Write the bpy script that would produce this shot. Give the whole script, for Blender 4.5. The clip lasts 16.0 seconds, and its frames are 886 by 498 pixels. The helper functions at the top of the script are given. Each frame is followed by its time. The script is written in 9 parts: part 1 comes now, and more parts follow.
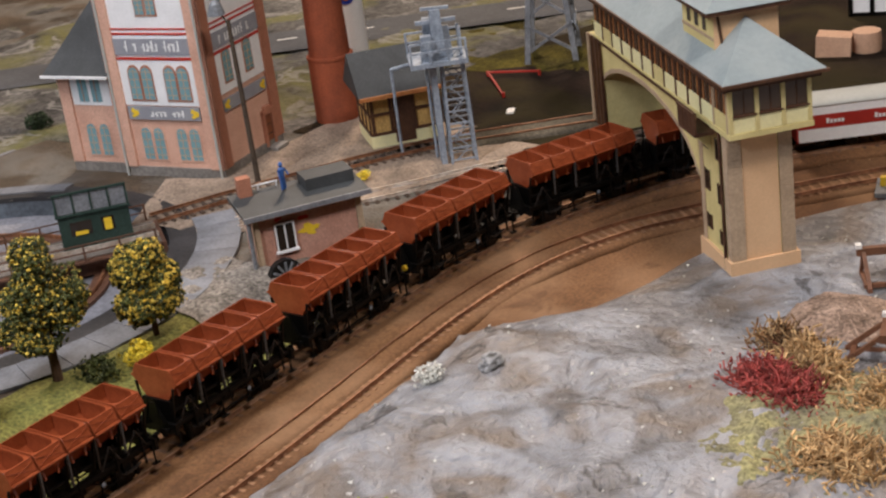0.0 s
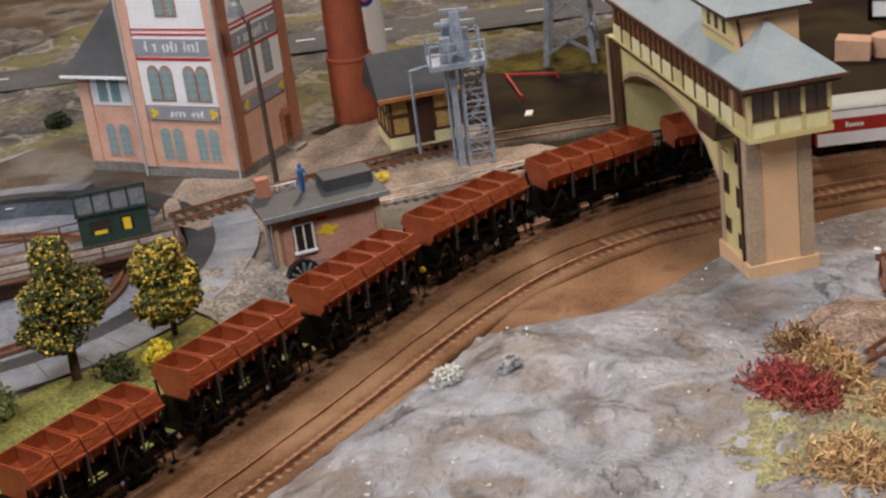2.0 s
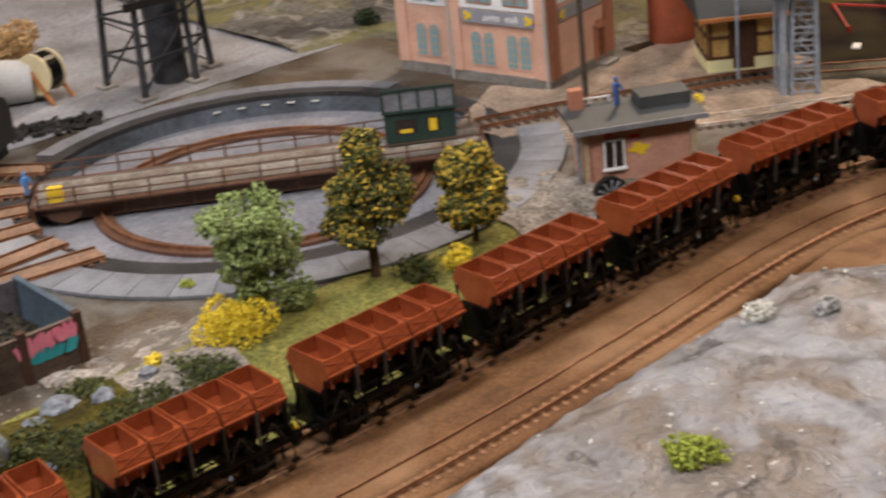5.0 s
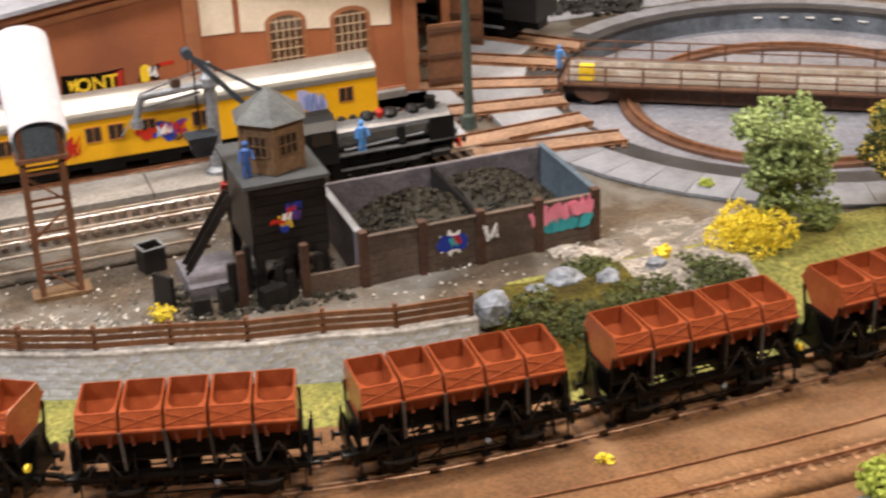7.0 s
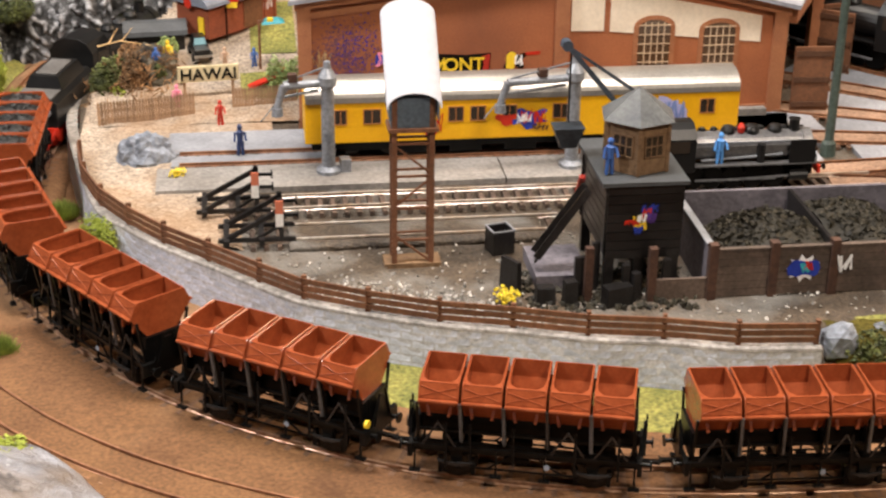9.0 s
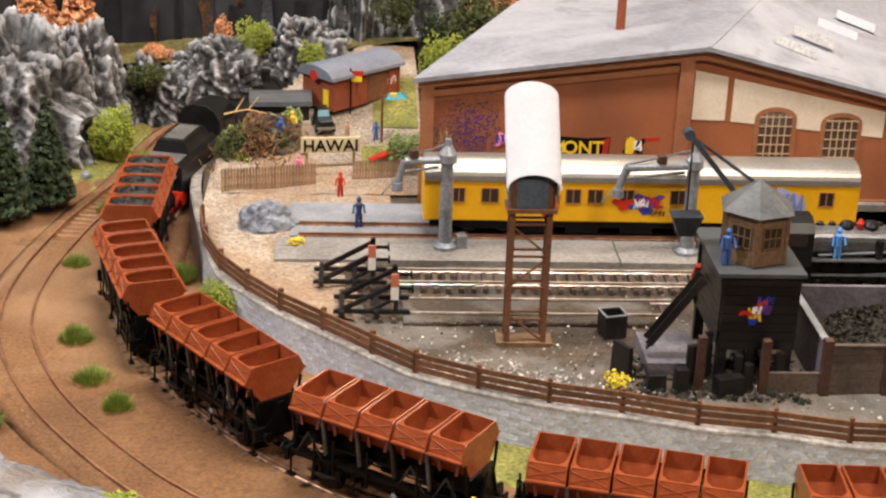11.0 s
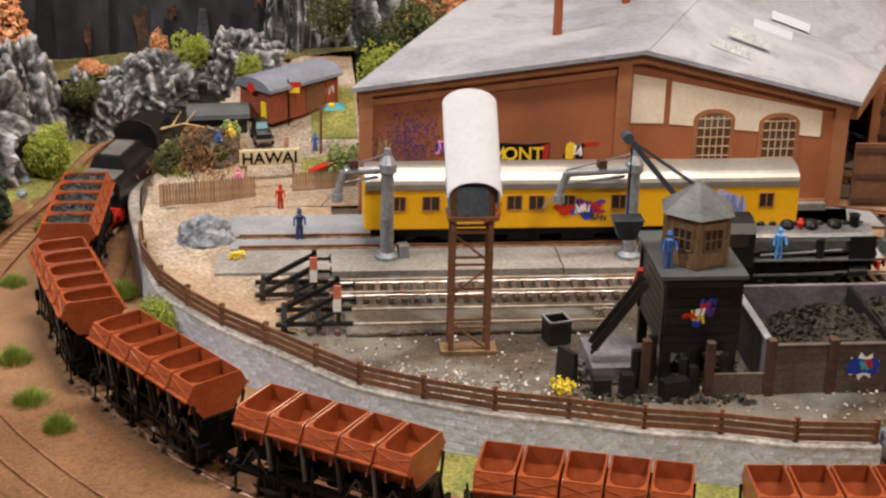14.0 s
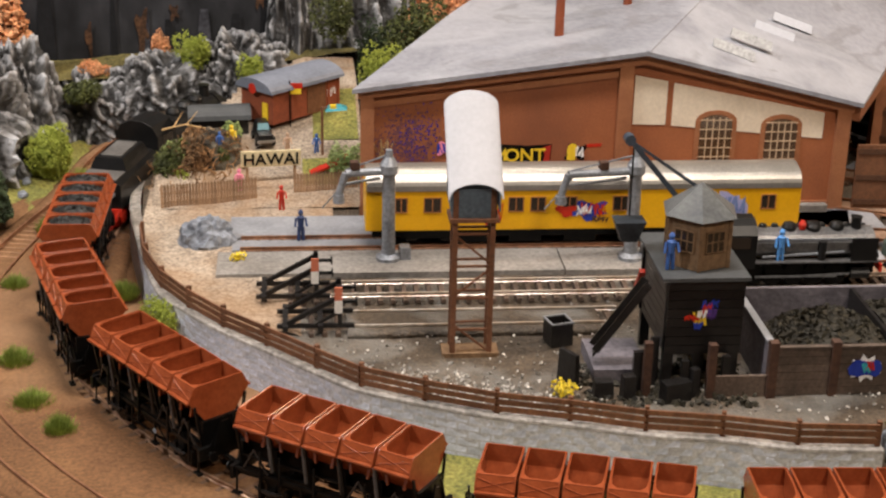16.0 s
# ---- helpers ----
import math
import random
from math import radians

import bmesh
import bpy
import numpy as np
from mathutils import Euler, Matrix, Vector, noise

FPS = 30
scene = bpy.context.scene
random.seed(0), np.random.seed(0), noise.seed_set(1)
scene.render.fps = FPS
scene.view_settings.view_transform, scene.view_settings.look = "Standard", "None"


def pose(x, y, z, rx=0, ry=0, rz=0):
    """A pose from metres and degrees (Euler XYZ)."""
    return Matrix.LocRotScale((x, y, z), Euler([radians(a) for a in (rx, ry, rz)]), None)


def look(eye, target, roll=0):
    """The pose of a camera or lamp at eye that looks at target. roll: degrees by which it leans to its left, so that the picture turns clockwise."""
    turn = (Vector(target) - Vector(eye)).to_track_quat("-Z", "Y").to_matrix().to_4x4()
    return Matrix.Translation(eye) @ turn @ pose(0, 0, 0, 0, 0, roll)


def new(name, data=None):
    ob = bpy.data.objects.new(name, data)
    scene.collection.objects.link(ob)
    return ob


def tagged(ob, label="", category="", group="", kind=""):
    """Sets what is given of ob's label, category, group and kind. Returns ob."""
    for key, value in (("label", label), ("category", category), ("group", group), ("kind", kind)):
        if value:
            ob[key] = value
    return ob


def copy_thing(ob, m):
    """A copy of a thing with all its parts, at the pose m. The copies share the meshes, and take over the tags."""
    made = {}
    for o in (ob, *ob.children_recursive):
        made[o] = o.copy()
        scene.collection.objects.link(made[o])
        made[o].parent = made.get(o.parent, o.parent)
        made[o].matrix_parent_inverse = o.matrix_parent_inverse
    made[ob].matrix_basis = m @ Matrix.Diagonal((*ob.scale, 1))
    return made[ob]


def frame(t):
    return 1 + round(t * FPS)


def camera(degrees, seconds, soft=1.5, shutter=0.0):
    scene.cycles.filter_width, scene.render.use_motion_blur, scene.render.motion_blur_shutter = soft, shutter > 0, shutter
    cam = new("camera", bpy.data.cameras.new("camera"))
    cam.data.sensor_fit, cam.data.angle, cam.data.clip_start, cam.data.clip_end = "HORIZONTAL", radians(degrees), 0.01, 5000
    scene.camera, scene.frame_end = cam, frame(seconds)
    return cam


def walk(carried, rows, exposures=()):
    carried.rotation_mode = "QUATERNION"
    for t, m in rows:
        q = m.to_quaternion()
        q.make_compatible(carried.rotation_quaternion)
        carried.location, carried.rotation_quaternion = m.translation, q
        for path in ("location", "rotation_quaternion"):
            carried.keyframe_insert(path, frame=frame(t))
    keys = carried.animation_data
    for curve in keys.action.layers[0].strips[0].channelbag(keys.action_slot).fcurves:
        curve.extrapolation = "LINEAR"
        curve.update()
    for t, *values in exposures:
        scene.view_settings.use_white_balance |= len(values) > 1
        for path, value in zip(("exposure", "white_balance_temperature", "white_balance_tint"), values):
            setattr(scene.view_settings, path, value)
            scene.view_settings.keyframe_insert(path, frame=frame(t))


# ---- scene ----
cam = camera(31.0, 16.0, 2.35, 0.4)
PATH = [
    (0, (-0.0289, -0.8351, 0.3979), (0.5277, -0.3456, 0.0970), -7.60),
    (0.5, (-0.0267, -0.8344, 0.3967), (0.5288, -0.3428, 0.0970), -7.56),
    (1, (-0.0276, -0.8341, 0.3972), (0.5295, -0.3437, 0.0987), -7.50),
    (1.5, (-0.0290, -0.8346, 0.3969), (0.5292, -0.3444, 0.0999), -7.41),
    (2, (-0.0310, -0.8340, 0.3989), (0.5212, -0.3387, 0.0995), -7.45),
    (2.5, (-0.0271, -0.8271, 0.3967), (0.5173, -0.3241, 0.0957), -7.30),
    (3, (-0.0303, -0.8316, 0.3977), (0.5113, -0.3278, 0.0927), -7.35),
    (3.2, (-0.0305, -0.8305, 0.3975), (0.5109, -0.3272, 0.0915), -7.33),
    (5.3, (-0.0295, -0.7874, 0.3803), (0.3880, -0.1833, 0.0629), -5.31),
    (5.5, (-0.0325, -0.7856, 0.3794), (0.3622, -0.1652, 0.0643), -4.80),
    (6, (-0.0339, -0.7780, 0.3759), (0.3038, -0.1308, 0.0486), -3.95),
    (6.5, (-0.0415, -0.7709, 0.3691), (0.2498, -0.1040, 0.0368), -3.32),
    (7, (-0.0459, -0.7629, 0.3673), (0.1924, -0.0801, 0.0254), -2.56),
    (7.5, (-0.0538, -0.7584, 0.3655), (0.1390, -0.0603, 0.0257), -1.53),
    (8, (-0.0663, -0.7526, 0.3623), (0.0814, -0.0431, 0.0235), -0.34),
    (8.5, (-0.0730, -0.7598, 0.3637), (0.0477, -0.0443, 0.0270), 0.33),
    (9, (-0.0756, -0.7600, 0.3644), (0.0225, -0.0407, 0.0282), 0.80),
    (9.5, (-0.0799, -0.7649, 0.3653), (0.0096, -0.0418, 0.0350), 1.04),
    (10, (-0.0841, -0.7627, 0.3688), (-0.0166, -0.0329, 0.0483), 1.64),
    (10.2, (-0.0832, -0.7665, 0.3686), (-0.0346, -0.0305, 0.0588), 2.23),
    (12.3, (-0.0809, -0.7614, 0.3685), (-0.0294, -0.0214, 0.0688), 1.61),
    (12.5, (-0.0805, -0.7628, 0.3686), (-0.0254, -0.0228, 0.0696), 1.57),
    (13, (-0.0812, -0.7625, 0.3686), (-0.0177, -0.0232, 0.0697), 1.46),
    (13.5, (-0.0768, -0.7601, 0.3668), (-0.0114, -0.0207, 0.0686), 1.40),
    (14, (-0.0792, -0.7602, 0.3671), (-0.0052, -0.0215, 0.0690), 1.32),
    (14.5, (-0.0797, -0.7604, 0.3683), (-0.0146, -0.0214, 0.0691), 1.36),
    (15, (-0.0799, -0.7597, 0.3675), (-0.0096, -0.0207, 0.0693), 1.42),
    (15.5, (-0.0789, -0.7604, 0.3679), (-0.0089, -0.0215, 0.0693), 1.39),
    (16, (-0.0794, -0.7590, 0.3673), (-0.0059, -0.0202, 0.0694), 1.35),
]
walk(cam, [(t, look(eye, target, roll)) for t, eye, target, roll in PATH], ((0, -0.87, 6200, 10), (3.2, -0.86, 6250, 10), (5.5, -0.76, 6650, 10), (6.3, -0.44, 6800, 10), (7.5, -0.11, 6900, 10), (10.2, -0.18, 6950, 10), (12.5, -0.53, 7000, 10), (15, -0.51, 7000, 10), (16, -0.6, 7000, 10)))

# ---- light: a dim hall with assumed warm ceiling lamps, out of view, over a model railway table ----
world = bpy.data.worlds.new("hall")
scene.world = world
world.use_nodes = True
world.node_tree.nodes["Background"].inputs[0].default_value = (1.0, 0.92, 0.85, 1)
world.node_tree.nodes["Background"].inputs[1].default_value = 0.002


def area_lamp(x, y, z, sx, sy, power, tint):
    data = bpy.data.lights.new("ceiling_lamp_light", "AREA")
    data.shape, data.size, data.size_y, data.energy, data.color = "RECTANGLE", sx, sy, power, tint
    ob = new("ceiling_lamp_light", data)
    ob.location = (x, y, z)
    return ob


# All five assumed, out of view; the third hangs low to brighten the brewery.
LAMPS = [(2.05, 0.75, 1.5, 0.4, 0.16), (0.5, -1.15, 1.5, 0.5, 0.14), (0.05, -0.08, 1.12, 0.6, 0.12), (-1.3, -0.2, 1.4, 0.5, 0.14), (-0.1, 1.1, 1.8, 0.9, 0.14)]
POWER = (74.0, 35.0, 16.5, 50.0, 25.0)
TINT = ((1.0, 0.76, 0.55), (1.0, 0.88, 0.78), (0.98, 0.94, 0.94), (0.94, 0.95, 1.0), (1.0, 0.91, 0.85))
for (lx, ly, lz, sx, sy), watts, tint in zip(LAMPS, POWER, TINT):
    area_lamp(lx, ly, lz, sx, sy, watts, tint)

# ---- helpers: lengths in centimetres, C turns them into metres ----
C = 0.01


def mat(name, c1, c2=None, rough=0.8, metal=0.0, s1=40.0, s2=400.0, bump=0.3, grain=0.25, dist=0.0006, spec=0.4, stretch=None):
    """Two-scale mottled surface: c1 to c2 over blotches of scale s1, grain of scale s2, a little relief."""
    m = bpy.data.materials.new(name)
    m.use_nodes = True
    nt = m.node_tree
    bsdf = nt.nodes["Principled BSDF"]
    tc = nt.nodes.new("ShaderNodeTexCoord")
    src = tc.outputs["Object"]
    if stretch:
        mp = nt.nodes.new("ShaderNodeMapping")
        mp.inputs["Scale"].default_value = stretch
        nt.links.new(src, mp.inputs["Vector"])
        src = mp.outputs["Vector"]
    n1 = nt.nodes.new("ShaderNodeTexNoise")
    n1.inputs["Scale"].default_value, n1.inputs["Detail"].default_value, n1.inputs["Roughness"].default_value = s1, 6, 0.65
    nt.links.new(src, n1.inputs["Vector"])
    ramp = nt.nodes.new("ShaderNodeValToRGB")
    ramp.color_ramp.elements[0].position, ramp.color_ramp.elements[1].position = 0.36, 0.66
    c2 = c2 or tuple(v * 0.7 for v in c1)
    ramp.color_ramp.elements[0].color, ramp.color_ramp.elements[1].color = (*c2, 1), (*c1, 1)
    nt.links.new(n1.outputs[0], ramp.inputs[0])
    n2 = nt.nodes.new("ShaderNodeTexNoise")
    n2.inputs["Scale"].default_value, n2.inputs["Detail"].default_value = s2, 3
    nt.links.new(src, n2.inputs["Vector"])
    rng = nt.nodes.new("ShaderNodeMapRange")
    rng.inputs["From Min"].default_value, rng.inputs["From Max"].default_value = 0.3, 0.7
    rng.inputs["To Min"].default_value, rng.inputs["To Max"].default_value = 1 - grain, 1 + grain
    nt.links.new(n2.outputs[0], rng.inputs["Value"])
    mul = nt.nodes.new("ShaderNodeMix")
    mul.data_type, mul.blend_type = "RGBA", "MULTIPLY"
    mul.inputs[0].default_value = 1.0
    nt.links.new(ramp.outputs[0], mul.inputs[6])
    nt.links.new(rng.outputs[0], mul.inputs[7])
    nt.links.new(mul.outputs[2], bsdf.inputs["Base Color"])
    bsdf.inputs["Roughness"].default_value, bsdf.inputs["Metallic"].default_value = rough, metal
    bsdf.inputs["Specular IOR Level"].default_value = spec
    if bump:
        b = nt.nodes.new("ShaderNodeBump")
        b.inputs["Strength"].default_value, b.inputs["Distance"].default_value = bump, dist
        nt.links.new(n2.outputs[0], b.inputs["Height"])
        nt.links.new(b.outputs[0], bsdf.inputs["Normal"])
    return m


def varied(m, amount=0.25):
    """Lets each object that wears m differ a little in brightness."""
    nt = m.node_tree
    bsdf = nt.nodes["Principled BSDF"]
    link = bsdf.inputs["Base Color"].links[0]
    src = link.from_socket
    info = nt.nodes.new("ShaderNodeObjectInfo")
    rng = nt.nodes.new("ShaderNodeMapRange")
    rng.inputs["To Min"].default_value, rng.inputs["To Max"].default_value = 1 - amount, 1 + amount
    nt.links.new(info.outputs["Random"], rng.inputs["Value"])
    mul = nt.nodes.new("ShaderNodeMix")
    mul.data_type, mul.blend_type = "RGBA", "MULTIPLY"
    mul.inputs[0].default_value = 1.0
    nt.links.new(src, mul.inputs[6])
    nt.links.new(rng.outputs[0], mul.inputs[7])
    nt.links.new(mul.outputs[2], bsdf.inputs["Base Color"])
    return m


def relief(m, scale, strength, dist, warp=0.6):
    """Adds broad lumps and creases to the fine relief of m."""
    nt = m.node_tree
    bsdf = nt.nodes["Principled BSDF"]
    fine = bsdf.inputs["Normal"].links[0].from_socket
    tc = nt.nodes.new("ShaderNodeTexCoord")
    n = nt.nodes.new("ShaderNodeTexNoise")
    n.inputs["Scale"].default_value, n.inputs["Detail"].default_value, n.inputs["Roughness"].default_value, n.inputs["Distortion"].default_value = scale, 7, 0.6, warp
    nt.links.new(tc.outputs["Object"], n.inputs["Vector"])
    b = nt.nodes.new("ShaderNodeBump")
    b.inputs["Strength"].default_value, b.inputs["Distance"].default_value = strength, dist
    nt.links.new(n.outputs[0], b.inputs["Height"])
    nt.links.new(fine, b.inputs["Normal"])
    nt.links.new(b.outputs[0], bsdf.inputs["Normal"])
    return m


def islands(m, amount=0.35):
    """Lets loose pieces of one mesh differ a little in brightness."""
    nt = m.node_tree
    bsdf = nt.nodes["Principled BSDF"]
    src = bsdf.inputs["Base Color"].links[0].from_socket
    info = nt.nodes.new("ShaderNodeNewGeometry")
    rng = nt.nodes.new("ShaderNodeMapRange")
    rng.inputs["To Min"].default_value, rng.inputs["To Max"].default_value = 1 - amount, 1 + amount
    nt.links.new(info.outputs["Random Per Island"], rng.inputs["Value"])
    mul = nt.nodes.new("ShaderNodeMix")
    mul.data_type, mul.blend_type = "RGBA", "MULTIPLY"
    mul.inputs[0].default_value = 1.0
    nt.links.new(src, mul.inputs[6])
    nt.links.new(rng.outputs[0], mul.inputs[7])
    nt.links.new(mul.outputs[2], bsdf.inputs["Base Color"])
    return m


def marbled(m, colour, scale, width, warp=2.5, amount=0.8, centre=0.5):
    """Thin wandering streaks of dry-brushed paint over m."""
    nt = m.node_tree
    bsdf = nt.nodes["Principled BSDF"]
    src = bsdf.inputs["Base Color"].links[0].from_socket
    tc = nt.nodes.new("ShaderNodeTexCoord")
    n = nt.nodes.new("ShaderNodeTexNoise")
    n.inputs["Scale"].default_value, n.inputs["Detail"].default_value, n.inputs["Distortion"].default_value = scale, 5, warp
    nt.links.new(tc.outputs["Object"], n.inputs["Vector"])
    ramp = nt.nodes.new("ShaderNodeValToRGB")
    e = ramp.color_ramp.elements
    e[0].position, e[0].color = centre - width, (0, 0, 0, 1)
    e[1].position, e[1].color = centre, (amount, amount, amount, 1)
    k = e.new(centre + width)
    k.color = (0, 0, 0, 1)
    nt.links.new(n.outputs[0], ramp.inputs[0])
    mix = nt.nodes.new("ShaderNodeMix")
    mix.data_type = "RGBA"
    nt.links.new(ramp.outputs[0], mix.inputs[0])
    nt.links.new(src, mix.inputs[6])
    mix.inputs[7].default_value = (*colour, 1)
    nt.links.new(mix.outputs[2], bsdf.inputs["Base Color"])
    return m


def drybrush(m, colour, lo=0.5, hi=0.57, amount=0.85):
    """Pale paint caught by the raised edges of a rough surface."""
    nt = m.node_tree
    bsdf = nt.nodes["Principled BSDF"]
    src = bsdf.inputs["Base Color"].links[0].from_socket
    geo = nt.nodes.new("ShaderNodeNewGeometry")
    rng = nt.nodes.new("ShaderNodeMapRange")
    rng.inputs["From Min"].default_value, rng.inputs["From Max"].default_value = lo, hi
    rng.inputs["To Max"].default_value = amount
    nt.links.new(geo.outputs["Pointiness"], rng.inputs["Value"])
    mix = nt.nodes.new("ShaderNodeMix")
    mix.data_type = "RGBA"
    nt.links.new(rng.outputs[0], mix.inputs[0])
    nt.links.new(src, mix.inputs[6])
    mix.inputs[7].default_value = (*colour, 1)
    nt.links.new(mix.outputs[2], bsdf.inputs["Base Color"])
    return m


def glass_mat(name, colour, rough=0.15):
    m = bpy.data.materials.new(name)
    m.use_nodes = True
    b = m.node_tree.nodes["Principled BSDF"]
    b.inputs["Base Color"].default_value, b.inputs["Roughness"].default_value = (*colour, 1), rough
    b.inputs["Specular IOR Level"].default_value = 0.6
    return m


def B():
    return bmesh.new()


def hexa(bm, p):
    """A solid from eight corners: four below, four above, both anticlockwise from above."""
    v = [bm.verts.new((a * C, b * C, c * C)) for a, b, c in p]
    for f in ((3, 2, 1, 0), (4, 5, 6, 7), (0, 1, 5, 4), (1, 2, 6, 5), (2, 3, 7, 6), (3, 0, 4, 7)):
        bm.faces.new([v[i] for i in f])
    return bm


def box(bm, x0, x1, y0, y1, z0, z1):
    return hexa(bm, [(x0, y0, z0), (x1, y0, z0), (x1, y1, z0), (x0, y1, z0), (x0, y0, z1), (x1, y0, z1), (x1, y1, z1), (x0, y1, z1)])


def taper(bm, x0, x1, y0, y1, z0, z1, e):
    """A box whose top is drawn in by e on each side."""
    return hexa(bm, [(x0, y0, z0), (x1, y0, z0), (x1, y1, z0), (x0, y1, z0), (x0 + e, y0 + e, z1), (x1 - e, y0 + e, z1), (x1 - e, y1 - e, z1), (x0 + e, y1 - e, z1)])


def solid(bm, ring, d):
    """A closed ring of points pushed along d into a solid."""
    n = len(ring)
    a = [bm.verts.new((p[0] * C, p[1] * C, p[2] * C)) for p in ring]
    b = [bm.verts.new(((p[0] + d[0]) * C, (p[1] + d[1]) * C, (p[2] + d[2]) * C)) for p in ring]
    bm.faces.new(a[::-1])
    bm.faces.new(b)
    for i in range(n):
        bm.faces.new((a[i], a[(i + 1) % n], b[(i + 1) % n], b[i]))
    return bm


def rod(bm, p0, p1, r0, r1=None, n=8, cap=True):
    """A round bar from p0 to p1."""
    r1 = r0 if r1 is None else r1
    p0, p1 = Vector(p0), Vector(p1)
    w = (p1 - p0).normalized()
    a = w.orthogonal().normalized()
    b = w.cross(a)
    rings = []
    for p, r in ((p0, r0), (p1, r1)):
        rings.append([bm.verts.new((p + r * (math.cos(k * 2 * math.pi / n) * a + math.sin(k * 2 * math.pi / n) * b)) * C) for k in range(n)])
    for k in range(n):
        bm.faces.new((rings[0][k], rings[0][(k + 1) % n], rings[1][(k + 1) % n], rings[1][k]))
    if cap:
        bm.faces.new(rings[0][::-1])
        bm.faces.new(rings[1])
    return bm


def bar(bm, p0, p1, w, h=None):
    """A square bar from p0 to p1, w wide and h high."""
    h = h or w
    p0, p1 = Vector(p0), Vector(p1)
    d = (p1 - p0).normalized()
    up = Vector((0, 0, 1)) if abs(d.z) < 0.95 else Vector((0, 1, 0))
    s = d.cross(up).normalized()
    u = s.cross(d).normalized()
    a = [bm.verts.new((p0 + i * s * w / 2 + j * u * h / 2) * C) for i, j in ((-1, -1), (1, -1), (1, 1), (-1, 1))]
    b = [bm.verts.new((p1 + i * s * w / 2 + j * u * h / 2) * C) for i, j in ((-1, -1), (1, -1), (1, 1), (-1, 1))]
    bm.faces.new(a[::-1]), bm.faces.new(b)
    for k in range(4):
        bm.faces.new((a[k], a[(k + 1) % 4], b[(k + 1) % 4], b[k]))
    return bm


def lathe(bm, prof, n=20, x=0, y=0):
    """A turned body round a vertical axis from (radius, height) pairs."""
    rings = [[bm.verts.new(((x + r * math.cos(k * 2 * math.pi / n)) * C, (y + r * math.sin(k * 2 * math.pi / n)) * C, z * C)) for k in range(n)] for r, z in prof]
    for a, b in zip(rings, rings[1:]):
        for k in range(n):
            bm.faces.new((a[k], a[(k + 1) % n], b[(k + 1) % n], b[k]))
    bm.faces.new(rings[0][::-1]), bm.faces.new(rings[-1])
    return bm


def hoop(bm, prof, n=72):
    """A closed ring round a vertical axis, its section a loop of (radius, height)."""
    rings = [[bm.verts.new((r * math.cos(k * 2 * math.pi / n) * C, r * math.sin(k * 2 * math.pi / n) * C, z * C)) for r, z in prof] for k in range(n)]
    m = len(prof)
    for a, b in zip(rings, rings[1:] + rings[:1]):
        for k in range(m):
            bm.faces.new((a[k], b[k], b[(k + 1) % m], a[(k + 1) % m]))
    return bm


def sweep(bm, path, prof):
    """A profile of (sideways, up) points drawn along a path; sideways is to the left of travel."""
    rings = []
    for i, p in enumerate(path):
        d = (path[min(i + 1, len(path) - 1)] - path[max(i - 1, 0)])
        d.z = 0
        d.normalize()
        s = Vector((-d.y, d.x, 0))
        rings.append([bm.verts.new((p + s * a + Vector((0, 0, b))) * C) for a, b in prof])
    n = len(prof)
    for a, b in zip(rings, rings[1:]):
        for k in range(n):
            bm.faces.new((a[k], b[k], b[(k + 1) % n], a[(k + 1) % n]))
    bm.faces.new(rings[0]), bm.faces.new(rings[-1][::-1])
    return bm


def curve(pts, step=0.5):
    """A smooth path (Catmull-Rom) through points, with even steps."""
    p = [Vector((q[0], q[1], q[2] if len(q) > 2 else 0.0)) for q in pts]
    p = [2 * p[0] - p[1]] + p + [2 * p[-1] - p[-2]]
    fine = []
    for a, b, c, d in zip(p, p[1:], p[2:], p[3:]):
        for k in range(40):
            t = k / 40
            fine.append(0.5 * (2 * b + (c - a) * t + (2 * a - 5 * b + 4 * c - d) * t * t + (3 * b - a - 3 * c + d) * t ** 3))
    fine.append(p[-2])
    out, need = [fine[0]], step
    for a, b in zip(fine, fine[1:]):
        l = (b - a).length
        while l > 0 and need <= l:
            a = a + (b - a) * (need / l)
            out.append(a)
            l = (b - a).length
            need = step
        need -= l
    return out


def along(path, s, step=0.5):
    """Place and heading (degrees) at the length s of an even path."""
    i = max(0.0, min(len(path) - 1.001, s / step))
    k = int(i)
    p = path[k].lerp(path[k + 1], i - k)
    a, b = path[max(0, k - 2)], path[min(len(path) - 1, k + 3)]
    return p, math.degrees(math.atan2(b.y - a.y, b.x - a.x))


def link(name, bm, m, parent=None, smooth=False, bevel=0.0):
    me = bpy.data.meshes.new(name)
    bmesh.ops.recalc_face_normals(bm, faces=bm.faces)
    bm.to_mesh(me)
    bm.free()
    for mm in (m if isinstance(m, (list, tuple)) else (m,)):
        me.materials.append(mm)
    if smooth:
        for p in me.polygons:
            p.use_smooth = True
    ob = new(name, me)
    if parent:
        ob.parent = parent
    if bevel:
        mod = ob.modifiers.new("edge", "BEVEL")
        mod.width, mod.segments, mod.limit_method = bevel * C, 2, "ANGLE"
    return ob


def part(name, bm, m, parent, label="", smooth=False, bevel=0.0):
    return tagged(link(name, bm, m, parent, smooth, bevel), label)


def again(name, ob, parent, m):
    """One more object on ob's mesh, under parent."""
    o = new(name, ob.data)
    o.parent = parent
    o.matrix_basis = m
    return o


def thing(name, label, category, x=0, y=0, z=0, rz=0, group="", kind=""):
    ob = new(name)
    ob.empty_display_size = 0.01
    ob.matrix_basis = at(x, y, z, rz)
    return tagged(ob, label, category, group, kind)


